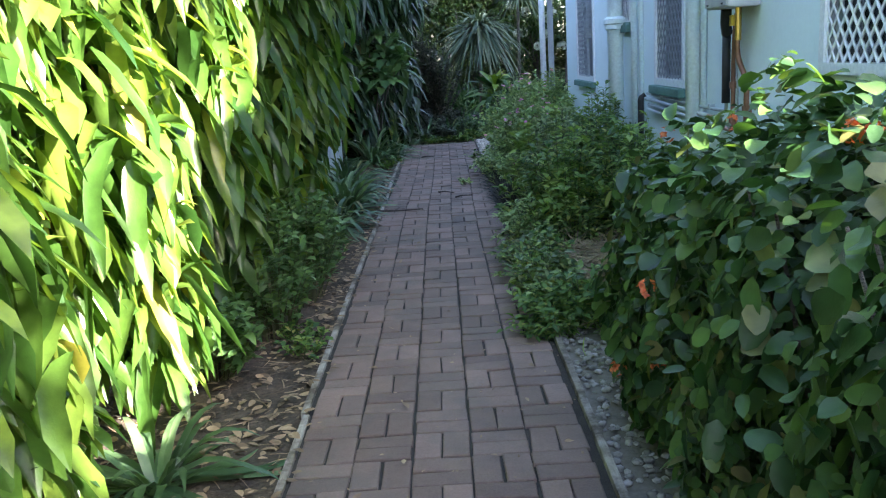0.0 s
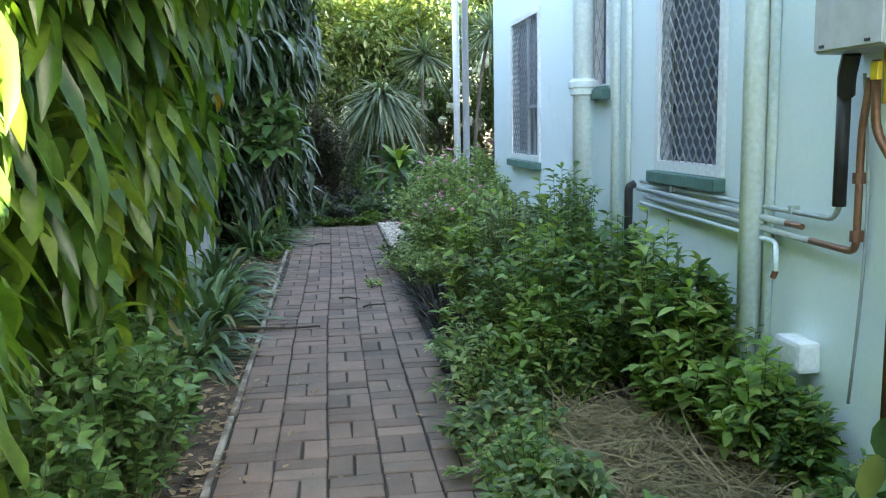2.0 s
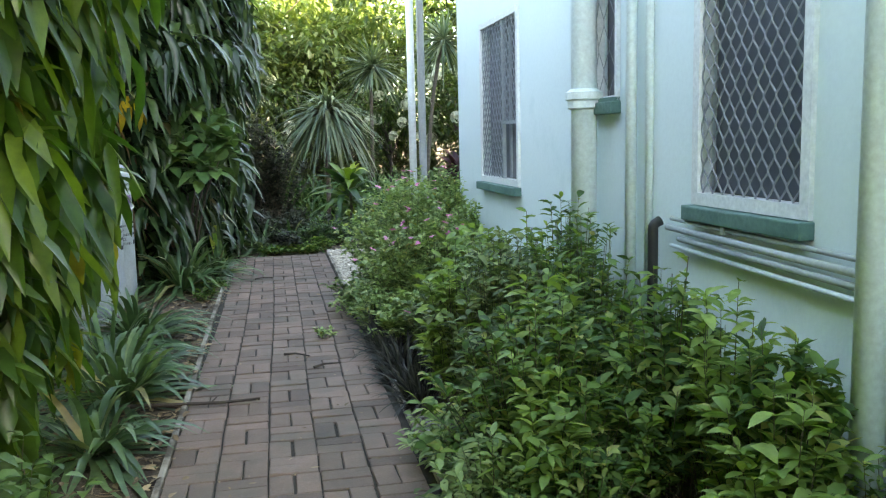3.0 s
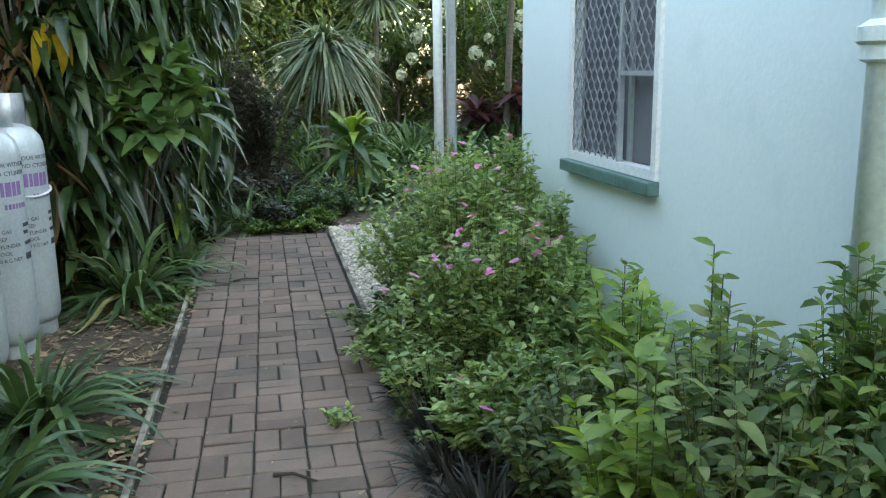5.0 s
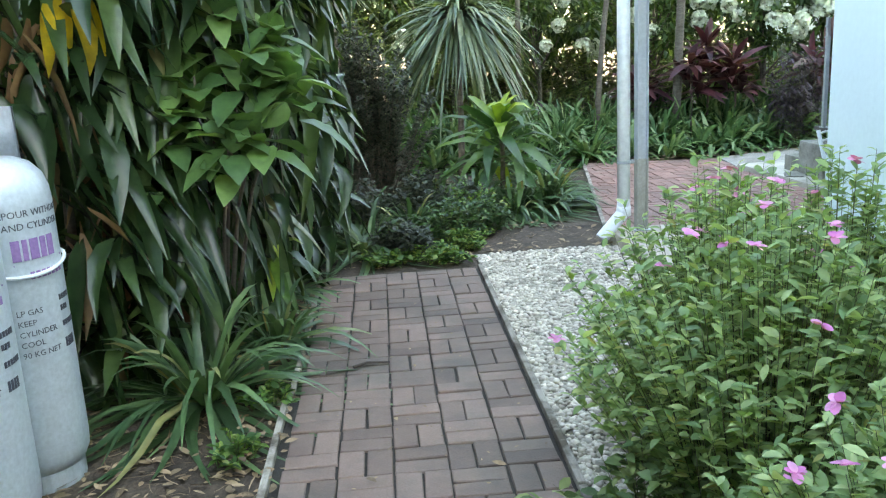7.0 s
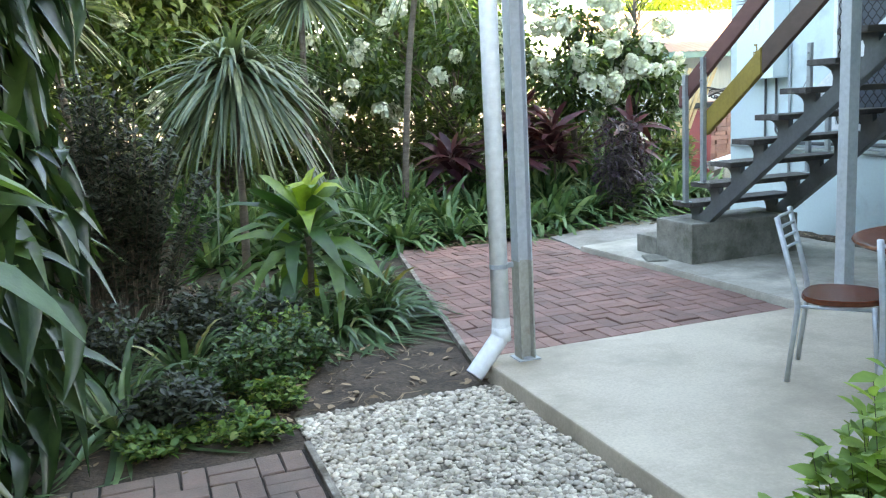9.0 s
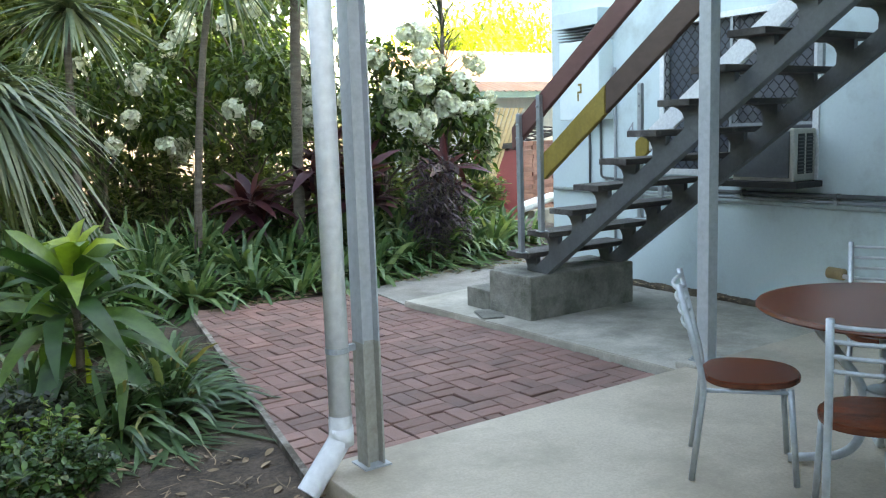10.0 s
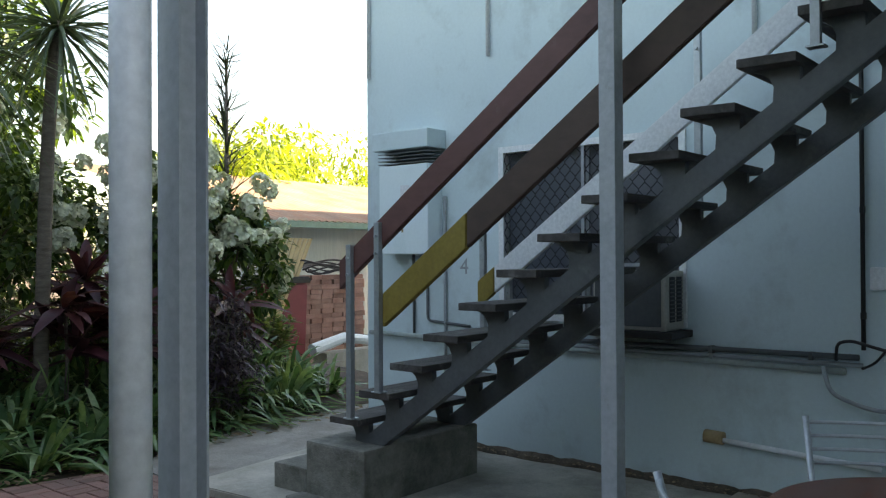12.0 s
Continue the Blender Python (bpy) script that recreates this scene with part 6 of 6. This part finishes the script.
cane_tree("yucca_tree", "tree with a slim trunk and grey-green drooping blades", 2.0, 19.0, 3.1, 1.0, 0.04, 170, YUCCA, (0.1, 0))
cane_tree("yucca_tree", "tree with a slim leaning trunk and narrow drooping blades", 3.1, 18.6, 3.6, 1.0, 0.035, 150, YUCCA, (0.45, 0))
cane_tree("yucca_tree", "tree with a slim trunk and grey-green drooping blades", -0.6, 18.2, 2.9, 0.95, 0.042, 170, YUCCA, (-0.1, 0))
cane_tree("yucca_tree", "tree with a grey trunk and narrow drooping blades", 4.3, 18.6, 3.9, 0.95, 0.035, 170, YUCCA, (0.25, 0.1), 0.07)
sp = plant("spire_tree", "dark spiky tree with a tall pointed top", "tree", 7.5, 20.2)
trunk(sp, [(0, 0, 0), (0, 0, 2.2), (0, 0, 4.3)], 0.06, 0.015)
for k in range(16):
    rosette(sp, (0, 0, 2.2 + 0.15 * k), 14, 0.62 - 0.022 * k, 0.02, DARK_SHRUB, 0.1, -0.1)
for x, y, h in ((4.5, 18.5, 1.65), (4.9, 18.9, 1.95), (5.2, 18.6, 1.6), (6.4, 18.6, 1.6), (3.9, 18.9, 1.3)):
    c = plant("red_cordyline", "burgundy cordyline with broad upright leaves", "plant", x, y, -0.03, "red cordylines")
    trunk(c, [(0, 0, 0), (0.02, 0, h * 0.5), (0, 0, h * 0.75)], 0.02, 0.015)
    for q in range(3):
        rosette(c, (0.1 * math.cos(2.1 * q), 0.1 * math.sin(2.1 * q), h * (0.55 + 0.12 * q)), 18, 0.58, 0.12, BURGUNDY, -0.2, 0.35, LANCE)
for x, y in ((5.75, 18.0), (6.15, 18.25)):
    shrub("purple_shrub", "purple-black shrub with narrow leaves", x, y, 0.45, 0.45, 1.5, 50, 24, 0.16, 0.16, PURPLE, LANCE, 0.2, 0.6, 0.3, 0.006)
for x, y, h, r, nf in ((2.6, 20.6, 3.0, 1.1, 12), (4.6, 20.6, 3.6, 1.2, 16), (6.1, 19.7, 3.3, 0.95, 32), (7.1, 19.6, 2.9, 0.7, 24), (0.6, 20.8, 3.2, 1.1, 6)):
    t = tree("white_flowered_tree", "small tree covered in creamy white flower heads", x, y, h, r, 2600, 0.12, TREE, 0.28, 0.5, "white-flowered trees", 0.05, clumps=24)
    for q in range(nf):
        a, e = RNG.uniform(2.6, 6.0), RNG.uniform(-0.5, 1.0)
        flower_head(t, (r * 0.95 * math.cos(a) * math.cos(e), r * 0.95 * math.sin(a) * math.cos(e), h * 0.62 + h * 0.36 * math.sin(e)), RNG.uniform(0.17, 0.26), PETAL_WHITE, 38)

# shrubs that fill the far side of the bed
for x, y, h in ((-2.6, 16.2, 2.6), (-1.6, 17.4, 2.4), (-0.4, 19.4, 2.2), (0.9, 19.9, 2.3), (2.0, 21.4, 2.2), (3.4, 21.8, 2.3), (4.9, 22.0, 2.2), (6.4, 21.6, 2.0), (-3.4, 19.5, 3.0), (-4.2, 17.0, 3.2)):
    shrub("garden_shrub", "dense dark green shrub at the back of the garden", x, y, 1.0, 0.8, h, 90, 30, 0.17, 0.38, BACK_LEAF, LANCE, 0.1, 0.35, 0.3, 0.01, stem_mat=BARK, group="shrubs at the back")

for k in range(13):
    shrub("garden_shrub", "dense dark green shrub at the back of the garden", -1.2 + 0.78 * k, 20.3 + 0.35 * (k % 3), 0.7, 0.6, 1.25 + 0.2 * (k % 4), 60, 26, 0.17, 0.36, BACK_LEAF, LANCE, 0.05, 0.35, 0.3, 0.01, stem_mat=BARK, group="shrubs at the back")

# trees that close the garden; the first three, unseen, only add shade
for x, y, h, r, m in ((4.5, -7.3, 7.4, 2.6, TREE), (3.5, -8.2, 6.8, 2.4, TREE), (6.2, -7.2, 8.5, 2.8, TREE), (-4.2, 14.5, 5.0, 2.2, TREE), (-2.6, 18.5, 6.0, 2.4, TREE), (-0.5, 22.5, 6.5, 2.4, BACK_LEAF), (1.6, 23.0, 6.0, 2.0, BACK_LEAF), (3.0, 24.5, 6.5, 2.4, BACK_LEAF), (-6.5, 24, 9, 3.5, TREE), (1.0, 28, 9.0, 3.5, TREE), (6.3, 25.0, 5.0, 2.0, TREE), (5.0, 23.6, 6.2, 2.0, TREE), (1.2, 24.0, 7.0, 2.3, BACK_LEAF), (-2.0, 21.0, 5.5, 2.2, TREE)):
    tree("garden_tree", "leafy green garden tree, some unseen and added for shade", x, y, h, r, 6500, 0.2, m, 0.15, 0.45, "trees round the garden", 0.12, clumps=40)
for x, y, h in ((15.0, 30.5, 5.6), (17.5, 32, 6.6), (20.5, 33, 6.4), (23.5, 34, 5.6)):
    tree("garden_tree", "tree beyond the shed, sunlight put into its yellow-green leaves", x, y, h, 2.4, 4200, 0.3, TREE_SUN, 0.15, 0.3, "trees round the garden", 0.12, clumps=36)

sprig = shrub("fallen_sprig", "small leafy sprig dropped on the brick path", 0.26, 7.4, 0.16, 0.12, 0.09, 9, 9, 0.05, 0.45, VINCA, OVAL, 0.2, 0.1, 0.2, 0.003, category="sprig", z=0.0)

lowp = plant("young_dracaena", "young plant with green and yellow drooping leaves under the hedge", "plant", -0.80, 11.3)
trunk(lowp, [(0, 0, 0), (0, 0.02, 0.5)], 0.02, 0.015)
rosette(lowp, (0, 0.02, 0.50), 20, 0.42, 0.085, CORN_DARK, -0.2, 0.95, LANCE)
rosette(lowp, (0, 0.02, 0.56), 7, 0.40, 0.075, CORN, 0.0, 0.9, LANCE, "young_leaves")

# ---- shed and stack beyond the house ----
shed = thing("garden_shed", "low pale shed with a rusty corrugated iron roof", "shed", at=(13.5, 25.5, -0.03))
part("wall", boxed(-3.6, 4.5, -1.6, 2.5, 0.0, 2.45), surface("pale_grey_cladding", (0.40, 0.44, 0.42), (0.50, 0.53, 0.50), 2, 0.7, fine=20, bumps=0.1, stretch=(8, 8, 0.3)), shed)
v, f = [], []
n = 150
for k in range(n + 1):
    x = -4.0 + 9.0 * k / n
    dz = 0.018 * math.sin(2 * math.pi * x / 0.17)
    v += [(x, -2.1, 2.42 + dz), (x, 3.0, 3.75 + dz)]
for k in range(n):
    f.append((2 * k, 2 * k + 2, 2 * k + 3, 2 * k + 1))
roof = np_mesh("roof", np.array(v), np.array(f), surface("rusty_corrugated_iron", (0.17, 0.11, 0.075), (0.30, 0.22, 0.16), 1.2, 0.7, 0.1, fine=20, bumps=0.1, dirt=(0.26, 0.12, 0.06), dirt_scale=1.3, dirt_at=(0.46, 0.7)), shed)
part("gutter", boxed(-4.0, 5.0, -2.22, -2.08, 2.28, 2.40), GREEN_SILL, shed)

stackt = thing("brick_stack", "stack of spare red bricks beside the shed", "bricks", at=(10.1, 21.0, -0.03))
SPARE = surface("spare_red_brick", (0.26, 0.12, 0.09), (0.42, 0.24, 0.19), 3, 0.8, bumps=0.3, spread=0.3)
bm = boxed(-0.112, 0.112, -0.054, 0.054, -0.036, 0.036)
me = bpy.data.meshes.new("brick")
bm.to_mesh(me)
bm.free()
me.materials.append(SPARE)
for r in range(19):
    for c in range(6):
        ob = new("brick", me)
        ob.parent = stackt
        ob.location = (-0.62 + 0.235 * c + 0.02 * math.sin(r * 2.1 + c), 0.01 * math.sin(3 * r + c), 0.037 + 0.0755 * r)
binn = thing("wheelie_bin", "dark red plastic wheelie bin with a black lid", "bin", at=(9.15, 21.1, -0.03))
part("body", prism(bmesh.new(), [(-0.24, 0.06), (0.24, 0.06), (0.30, 1.32), (-0.30, 1.32)], "y", -0.28, 0.28, bevel=0.03), surface("maroon_plastic", (0.20, 0.03, 0.035), (0.26, 0.045, 0.05), 4, 0.5, bumps=0.05), binn)
part("lid", prism(bmesh.new(), [(-0.33, 1.325), (0.33, 1.325), (0.30, 1.42), (-0.28, 1.42)], "y", -0.33, 0.30, bevel=0.02), DARK, binn)
for s in (-0.24, 0.24):
    part("wheel", tube(bmesh.new(), [(s - 0.03, 0.24, 0.1), (s + 0.03, 0.24, 0.1)], 0.1, 16), DARK, binn)
cab = thing("cable_coil", "loose black cables coiled over the brick stack", "cable", at=(10.0, 20.95, 1.42))
for k in range(5):
    part("loop", tube(bmesh.new(), [((0.45 + 0.06 * k) * math.cos(a), 0.2 * math.sin(a) - 0.05, 0.04 + 0.035 * k + 0.04 * math.sin(3 * a + k)) for a in np.linspace(0, 6.2, 26)], 0.014, 6), DARK, cab)
for k in range(6):
    t = thing("timber_plank", "long pale timber plank leaning against the shed fence", "plank", "leaning planks", at=(8.1 + 0.09 * k, 20.6, -0.03))
    part("board", prism(bmesh.new(), [(0.0, 0.0), (0.06, 0.0), (0.76 + 0.05 * k, 2.0), (0.70 + 0.05 * k, 2.0)], "y", 0.05 * k, 0.05 * k + 0.035), surface("new_pale_timber", (0.46, 0.33, 0.17), (0.58, 0.44, 0.25), 3, 0.7, bumps=0.2), t)
fence = thing("timber_fence", "low brown timber fence behind the planks", "fence", at=(8.0, 22.2, -0.03))
for k in range(6):
    part("board", boxed(-0.6, 2.6, 0.0, 0.03, 0.12 * k, 0.12 * k + 0.11), BARK, fence)
surfb = thing("pale_sheet", "curved pale plastic sheet lying beyond the bed", "sheet", at=(9.6, 19.9, -0.03))
part("sheet", tube(bmesh.new(), [(-0.9, 0, 0.42), (-0.3, 0, 0.55), (0.4, 0, 0.45), (1.3, 0, 0.34)], 0.09, 10, 0.6), WHITE, surfb)
part("support", boxed(-0.7, 1.0, -0.08, 0.2, 0.0, 0.36), OLD_CONCRETE, surfb)

# ---- paving bricks, gravel and litter ----
UNIT = 0.2325


def brick_mesh(name, mat, lx, ly, seed):
    bm = boxed(-lx / 2, lx / 2, -ly / 2, ly / 2, -0.045, 0.0)
    r = np.random.default_rng(seed)
    top = [v for v in bm.verts if v.co.z > -0.01]
    for v in top:
        v.co.x -= math.copysign(0.004, v.co.x)
        v.co.y -= math.copysign(0.004, v.co.y)
        v.co.z += float(r.normal(0, 0.0012))
    ring = {}
    for v in top:
        w = bm.verts.new((v.co.x + math.copysign(0.004, v.co.x), v.co.y + math.copysign(0.004, v.co.y), v.co.z - 0.005))
        ring[v] = w
    bm.normal_update()
    for f in list(bm.faces):
        if any(v in ring for v in f.verts) and any(v not in ring for v in f.verts):
            lows = [v for v in f.verts if v.co.z < -0.02]
            ups = [v for v in f.verts if v in ring]
            bm.faces.remove(f)
            a, b = lows
            ua = min(ups, key=lambda v: (v.co.xy - a.co.xy).length)
            ub = min(ups, key=lambda v: (v.co.xy - b.co.xy).length)
            bm.faces.new((a, b, ring[ub], ring[ua]))
            bm.faces.new((ring[ua], ring[ub], ub, ua))
    bmesh.ops.recalc_face_normals(bm, faces=bm.faces)
    me = bpy.data.meshes.new(name)
    bm.to_mesh(me)
    bm.free()
    me.materials.append(mat)
    return me


def weave(parent, mat, x0, y0, nx, ny, near, z, keep=None, rest_name="outer_pavers", cuts=(), uy=UNIT, sway=None):
    """Basket weave: squares of two bricks, turned square by square. near: the stretch whose bricks are objects."""
    kinds = {0: [brick_mesh("brick", mat, UNIT - 0.009, uy / 2 - 0.009, s) for s in range(4)], 1: [brick_mesh("brick", mat, UNIT / 2 - 0.009, uy - 0.009, s + 9) for s in range(4)]}
    joined = []
    count = 0
    for i in range(nx):
        for j in range(ny):
            cx, cy = x0 + (i + 0.5) * UNIT, y0 + (j + 0.5) * uy
            cx += sway(cy) if sway else 0.0
            if keep and not keep(cx, cy):
                continue
            o = (i + j) % 2
            for s in (-1, 1):
                px, py = cx + (s * UNIT / 4 if o else 0), cy + (0 if o else s * uy / 4)
                m = pose(px + RNG.normal(0, 0.0022), py + RNG.normal(0, 0.0022), z + RNG.normal(0, 0.002), RNG.normal(0, 0.5), RNG.normal(0, 0.5), RNG.normal(0, 0.9))
                me = kinds[o][RNG.integers(0, 4)]
                side = [max((m @ v.co - p).dot(q) for v in me.vertices) for p, q in cuts]
                if any(w > 0 for w in side):
                    bm = bmesh.new()
                    bm.from_mesh(me)
                    bm.transform(m)
                    for p, q in cuts:
                        g = bmesh.ops.bisect_plane(bm, geom=bm.verts[:] + bm.edges[:] + bm.faces[:], plane_co=p, plane_no=q, clear_outer=True)
                        rim = [e for e in g["geom_cut"] if isinstance(e, bmesh.types.BMEdge)]
                        if rim:
                            bmesh.ops.holes_fill(bm, edges=rim)
                    if len(bm.faces) > 3:
                        part("cut_brick", bm, mat, parent)
                    continue
                if near[0] < cy < near[1] and count < 300:
                    ob = new("brick", me)
                    ob.parent, ob.matrix_local = parent, m
                    count += 1
                else:
                    joined.append((me, m))
    vs, fs, k = [], [], 0
    for me, m in joined:
        vs += [tuple(m @ v.co) for v in me.vertices]
        fs += [[k + q for q in p.vertices] for p in me.polygons]
        k += len(me.vertices)
    if vs:
        me = bpy.data.meshes.new(rest_name)
        me.from_pydata(vs, [], fs)
        me.materials.append(mat)
        ob = new(rest_name, me)
        ob.parent = parent
        ob["kind"] = "stuff"


path_thing = tagged(new("path"), "garden path of brown clay bricks in basket weave", "path", "", "structure")
weave(path_thing, BRICK, -2.5 * UNIT, 12.41 - 82 * 0.2262, 5, 82, (5.6, 12.6), 0.0, uy=0.2262, sway=lambda y: float(np.interp(y, (0.0, 2.5, 4.5, 6.0, 8.0, 9.2), (-0.006, -0.010, -0.020, -0.020, 0.010, 0.014))))
court = tagged(new("courtyard"), "small courtyard of red clay bricks in basket weave", "courtyard", "", "structure")


# the slanting garden edges cut through the outer bricks
CUTS = ((Vector((1.84, 13.1, 0)), Vector((-1.0, 0.19, 0)).normalized()), (Vector((2.9, 17.5, 0)), Vector((0.165, 1.0, 0)).normalized()))
weave(court, BRICK_RED, 1.84, 13.11, 12, 20, (13.0, 15.9), 0.004, lambda x, y: x < 4.5, cuts=CUTS)
structure("courtyard_edging", prism(bmesh.new(), [(1.80, 13.1), (1.838, 13.1), (2.66, 17.44), (2.62, 17.44)], "z", -0.06, 0.015), EDGING, "thin weathered timber edging of the courtyard", "edging")

# white pebbles between the path and the house
def pebbles(name, label, area, n, size, mat):
    xs, ys = RNG.uniform(area[0], area[1], n), RNG.uniform(area[2], area[3], n)
    t = (1 + 5 ** 0.5) / 2
    ico = np.array([(-1, t, 0), (1, t, 0), (-1, -t, 0), (1, -t, 0), (0, -1, t), (0, 1, t), (0, -1, -t), (0, 1, -t), (t, 0, -1), (t, 0, 1), (-t, 0, -1), (-t, 0, 1)]) / (1 + t * t) ** 0.5
    tri = np.array([(0, 11, 5), (0, 5, 1), (0, 1, 7), (0, 7, 10), (0, 10, 11), (1, 5, 9), (5, 11, 4), (11, 10, 2), (10, 7, 6), (7, 1, 8), (3, 9, 4), (3, 4, 2), (3, 2, 6), (3, 6, 8), (3, 8, 9), (4, 9, 5), (2, 4, 11), (6, 2, 10), (8, 6, 7), (9, 8, 1)])
    s = size * RNG.uniform(0.55, 1.25, (n, 1, 1)) * np.stack([RNG.uniform(0.8, 1.3, n), RNG.uniform(0.8, 1.3, n), RNG.uniform(0.45, 0.75, n)], 1)[:, None]
    a = RNG.uniform(0, 6.28, n)
    v = ico[None] * s * RNG.uniform(0.85, 1.15, (n, 12, 1))
    x, y = v[..., 0] * np.cos(a)[:, None] - v[..., 1] * np.sin(a)[:, None], v[..., 0] * np.sin(a)[:, None] + v[..., 1] * np.cos(a)[:, None]
    v = np.stack([x + xs[:, None], y + ys[:, None], v[..., 2] + (-0.012 + RNG.uniform(-0.006, 0.012, n))[:, None]], -1)
    f = (tri[None] + (np.arange(n) * 12)[:, None, None]).reshape(-1, 3)
    ob = np_mesh(name, v.reshape(-1, 3), f, mat)
    return tagged(ob, label, "gravel", "", "stuff")


structure("gravel_bed", boxed(0.64, 1.86, -3.0, 12.9, -0.06, -0.018), surface("pale_gravel_dust", (0.13, 0.115, 0.09), (0.22, 0.195, 0.16), 20, 0.95, bumps=0.5), "pale gravel strip beside the path", "gravel bed")
pebbles("gravel", "loose white and grey pebbles beside the path", (0.65, 1.81, 8.6, 12.85), 15000, 0.0175, PEBBLE)
pebbles("gravel", "loose grey pebbles under the weeds", (0.65, 1.80, -1.6, 8.6), 6500, 0.018, surface("grey_pebble", (0.16, 0.15, 0.135), (0.38, 0.355, 0.32), 5, 0.75, fine=80, bumps=0.2, spread=0.4))


def litter(name, label, area, n, size, mat, outline=OVAL, ratio=0.45, z=0.0, category="leaf litter"):
    b = np.stack([RNG.uniform(area[0], area[1], n), RNG.uniform(area[2], area[3], n), z + RNG.uniform(0.004, 0.02, n)], 1)
    a = RNG.uniform(0, 6.28, n)
    w = np.stack([np.cos(a), np.sin(a), RNG.normal(0.05, 0.12, n)], 1)
    L = size * RNG.uniform(0.4, 1.3, n)
    v, f = leaf_arrays(RNG, b, w, L, L * ratio, RNG.uniform(-0.1, 0.15, n), outline, 0.25, 0.08)
    v[:, 2] = np.maximum(v[:, 2], z + 0.002)
    return tagged(np_mesh(name, v, f, mat), label, category, "", "stuff")


litter("leaf_litter", "dry brown leaves scattered on the soil", (-1.7, -0.64, -1.5, 12.6), 3800, 0.06, LITTER, z=-0.03)
litter("twig_litter", "thin dry twigs and grass scattered on the soil", (-1.7, -0.66, -1.5, 12.6), 1600, 0.12, LITTER, BLADE, 0.05, -0.03)
litter("twig_litter", "thin dry twigs scattered past the path", (-0.6, 1.8, 12.65, 17.0), 900, 0.12, LITTER, BLADE, 0.05, -0.03)
litter("leaf_litter", "dry leaves scattered on soil past the path", (-0.6, 1.8, 12.65, 14.9), 350, 0.07, LITTER, z=-0.03)
litter("fallen_leaves", "few pale fallen leaves lying on the brick path", (-0.55, 0.58, -1.5, 12.4), 70, 0.05, LITTER, z=0.003)
litter("bed_mulch", "dry brown mulch along the edge of the garden bed", (2.9, 7.8, 17.4, 18.3), 1500, 0.07, LITTER, z=0.0)
litter("path_crumbs", "pale crumbs and leaf scraps on the brick path", (-0.6, 0.6, -1.5, 12.4), 520, 0.02, LITTER, z=0.003)
litter("edge_litter", "dry leaves gathered along the path edge", (-0.74, -0.56, -1.5, 12.3), 420, 0.055, LITTER, z=0.0)
litter("rubble_crumbs", "dark crumbs of soil and leaves along the wall foot", (6.33, 6.425, 11.9, 16.4), 420, 0.035, LITTER, z=SLAB_Z - 0.005, category="debris")
for z, n in ((0.02, 1300), (0.07, 900), (0.12, 500)):
    litter("dry_grass", "pile of cut dry grass in the bed", (0.72 + z, 1.62 - z, 1.9 + 3 * z, 3.7 - 2 * z), n, 0.42, STRAW, BLADE, 0.014, z, "dry grass")
litter("dry_grass", "cut grass lying over the path edge", (0.62, 1.5, 1.6, 3.4), 500, 0.30, WEED, BLADE, 0.02, 0.03, "dry grass")
DARK_STICK = surface("dark_dead_wood", (0.035, 0.025, 0.02), (0.07, 0.05, 0.038), 8, 0.8, bumps=0.3)
twig = thing("fallen_stick", "dark thin stick lying across the path edge", "stick", at=(-0.52, 5.88, 0.004))
part("twig", tube(bmesh.new(), [(-0.42, 0.05, 0.012), (-0.15, 0.015, 0.014), (0.1, -0.005, 0.012), (0.33, 0.01, 0.012)], 0.015, 6, 0.5), DARK_STICK, twig)
part("side_twig", tube(bmesh.new(), [(0.05, 0.0, 0.012), (0.09, 0.08, 0.03)], 0.006, 5, 0.5), DARK_STICK, twig)
for x, y, rz in ((0.05, 6.88, -30), (0.25, 6.55, 20), (-0.2, 10.46, 10)):
    t2 = thing("fallen_twig", "short dark twig lying on the brick path", "twig", "twigs on the path", at=(x, y, 0.004), rz=rz)
    part("twig", tube(bmesh.new(), [(-0.1, 0.0, 0.010), (-0.02, 0.03, 0.014), (0.1, 0.005, 0.010)], 0.010, 6, 0.5), DARK_STICK, t2)
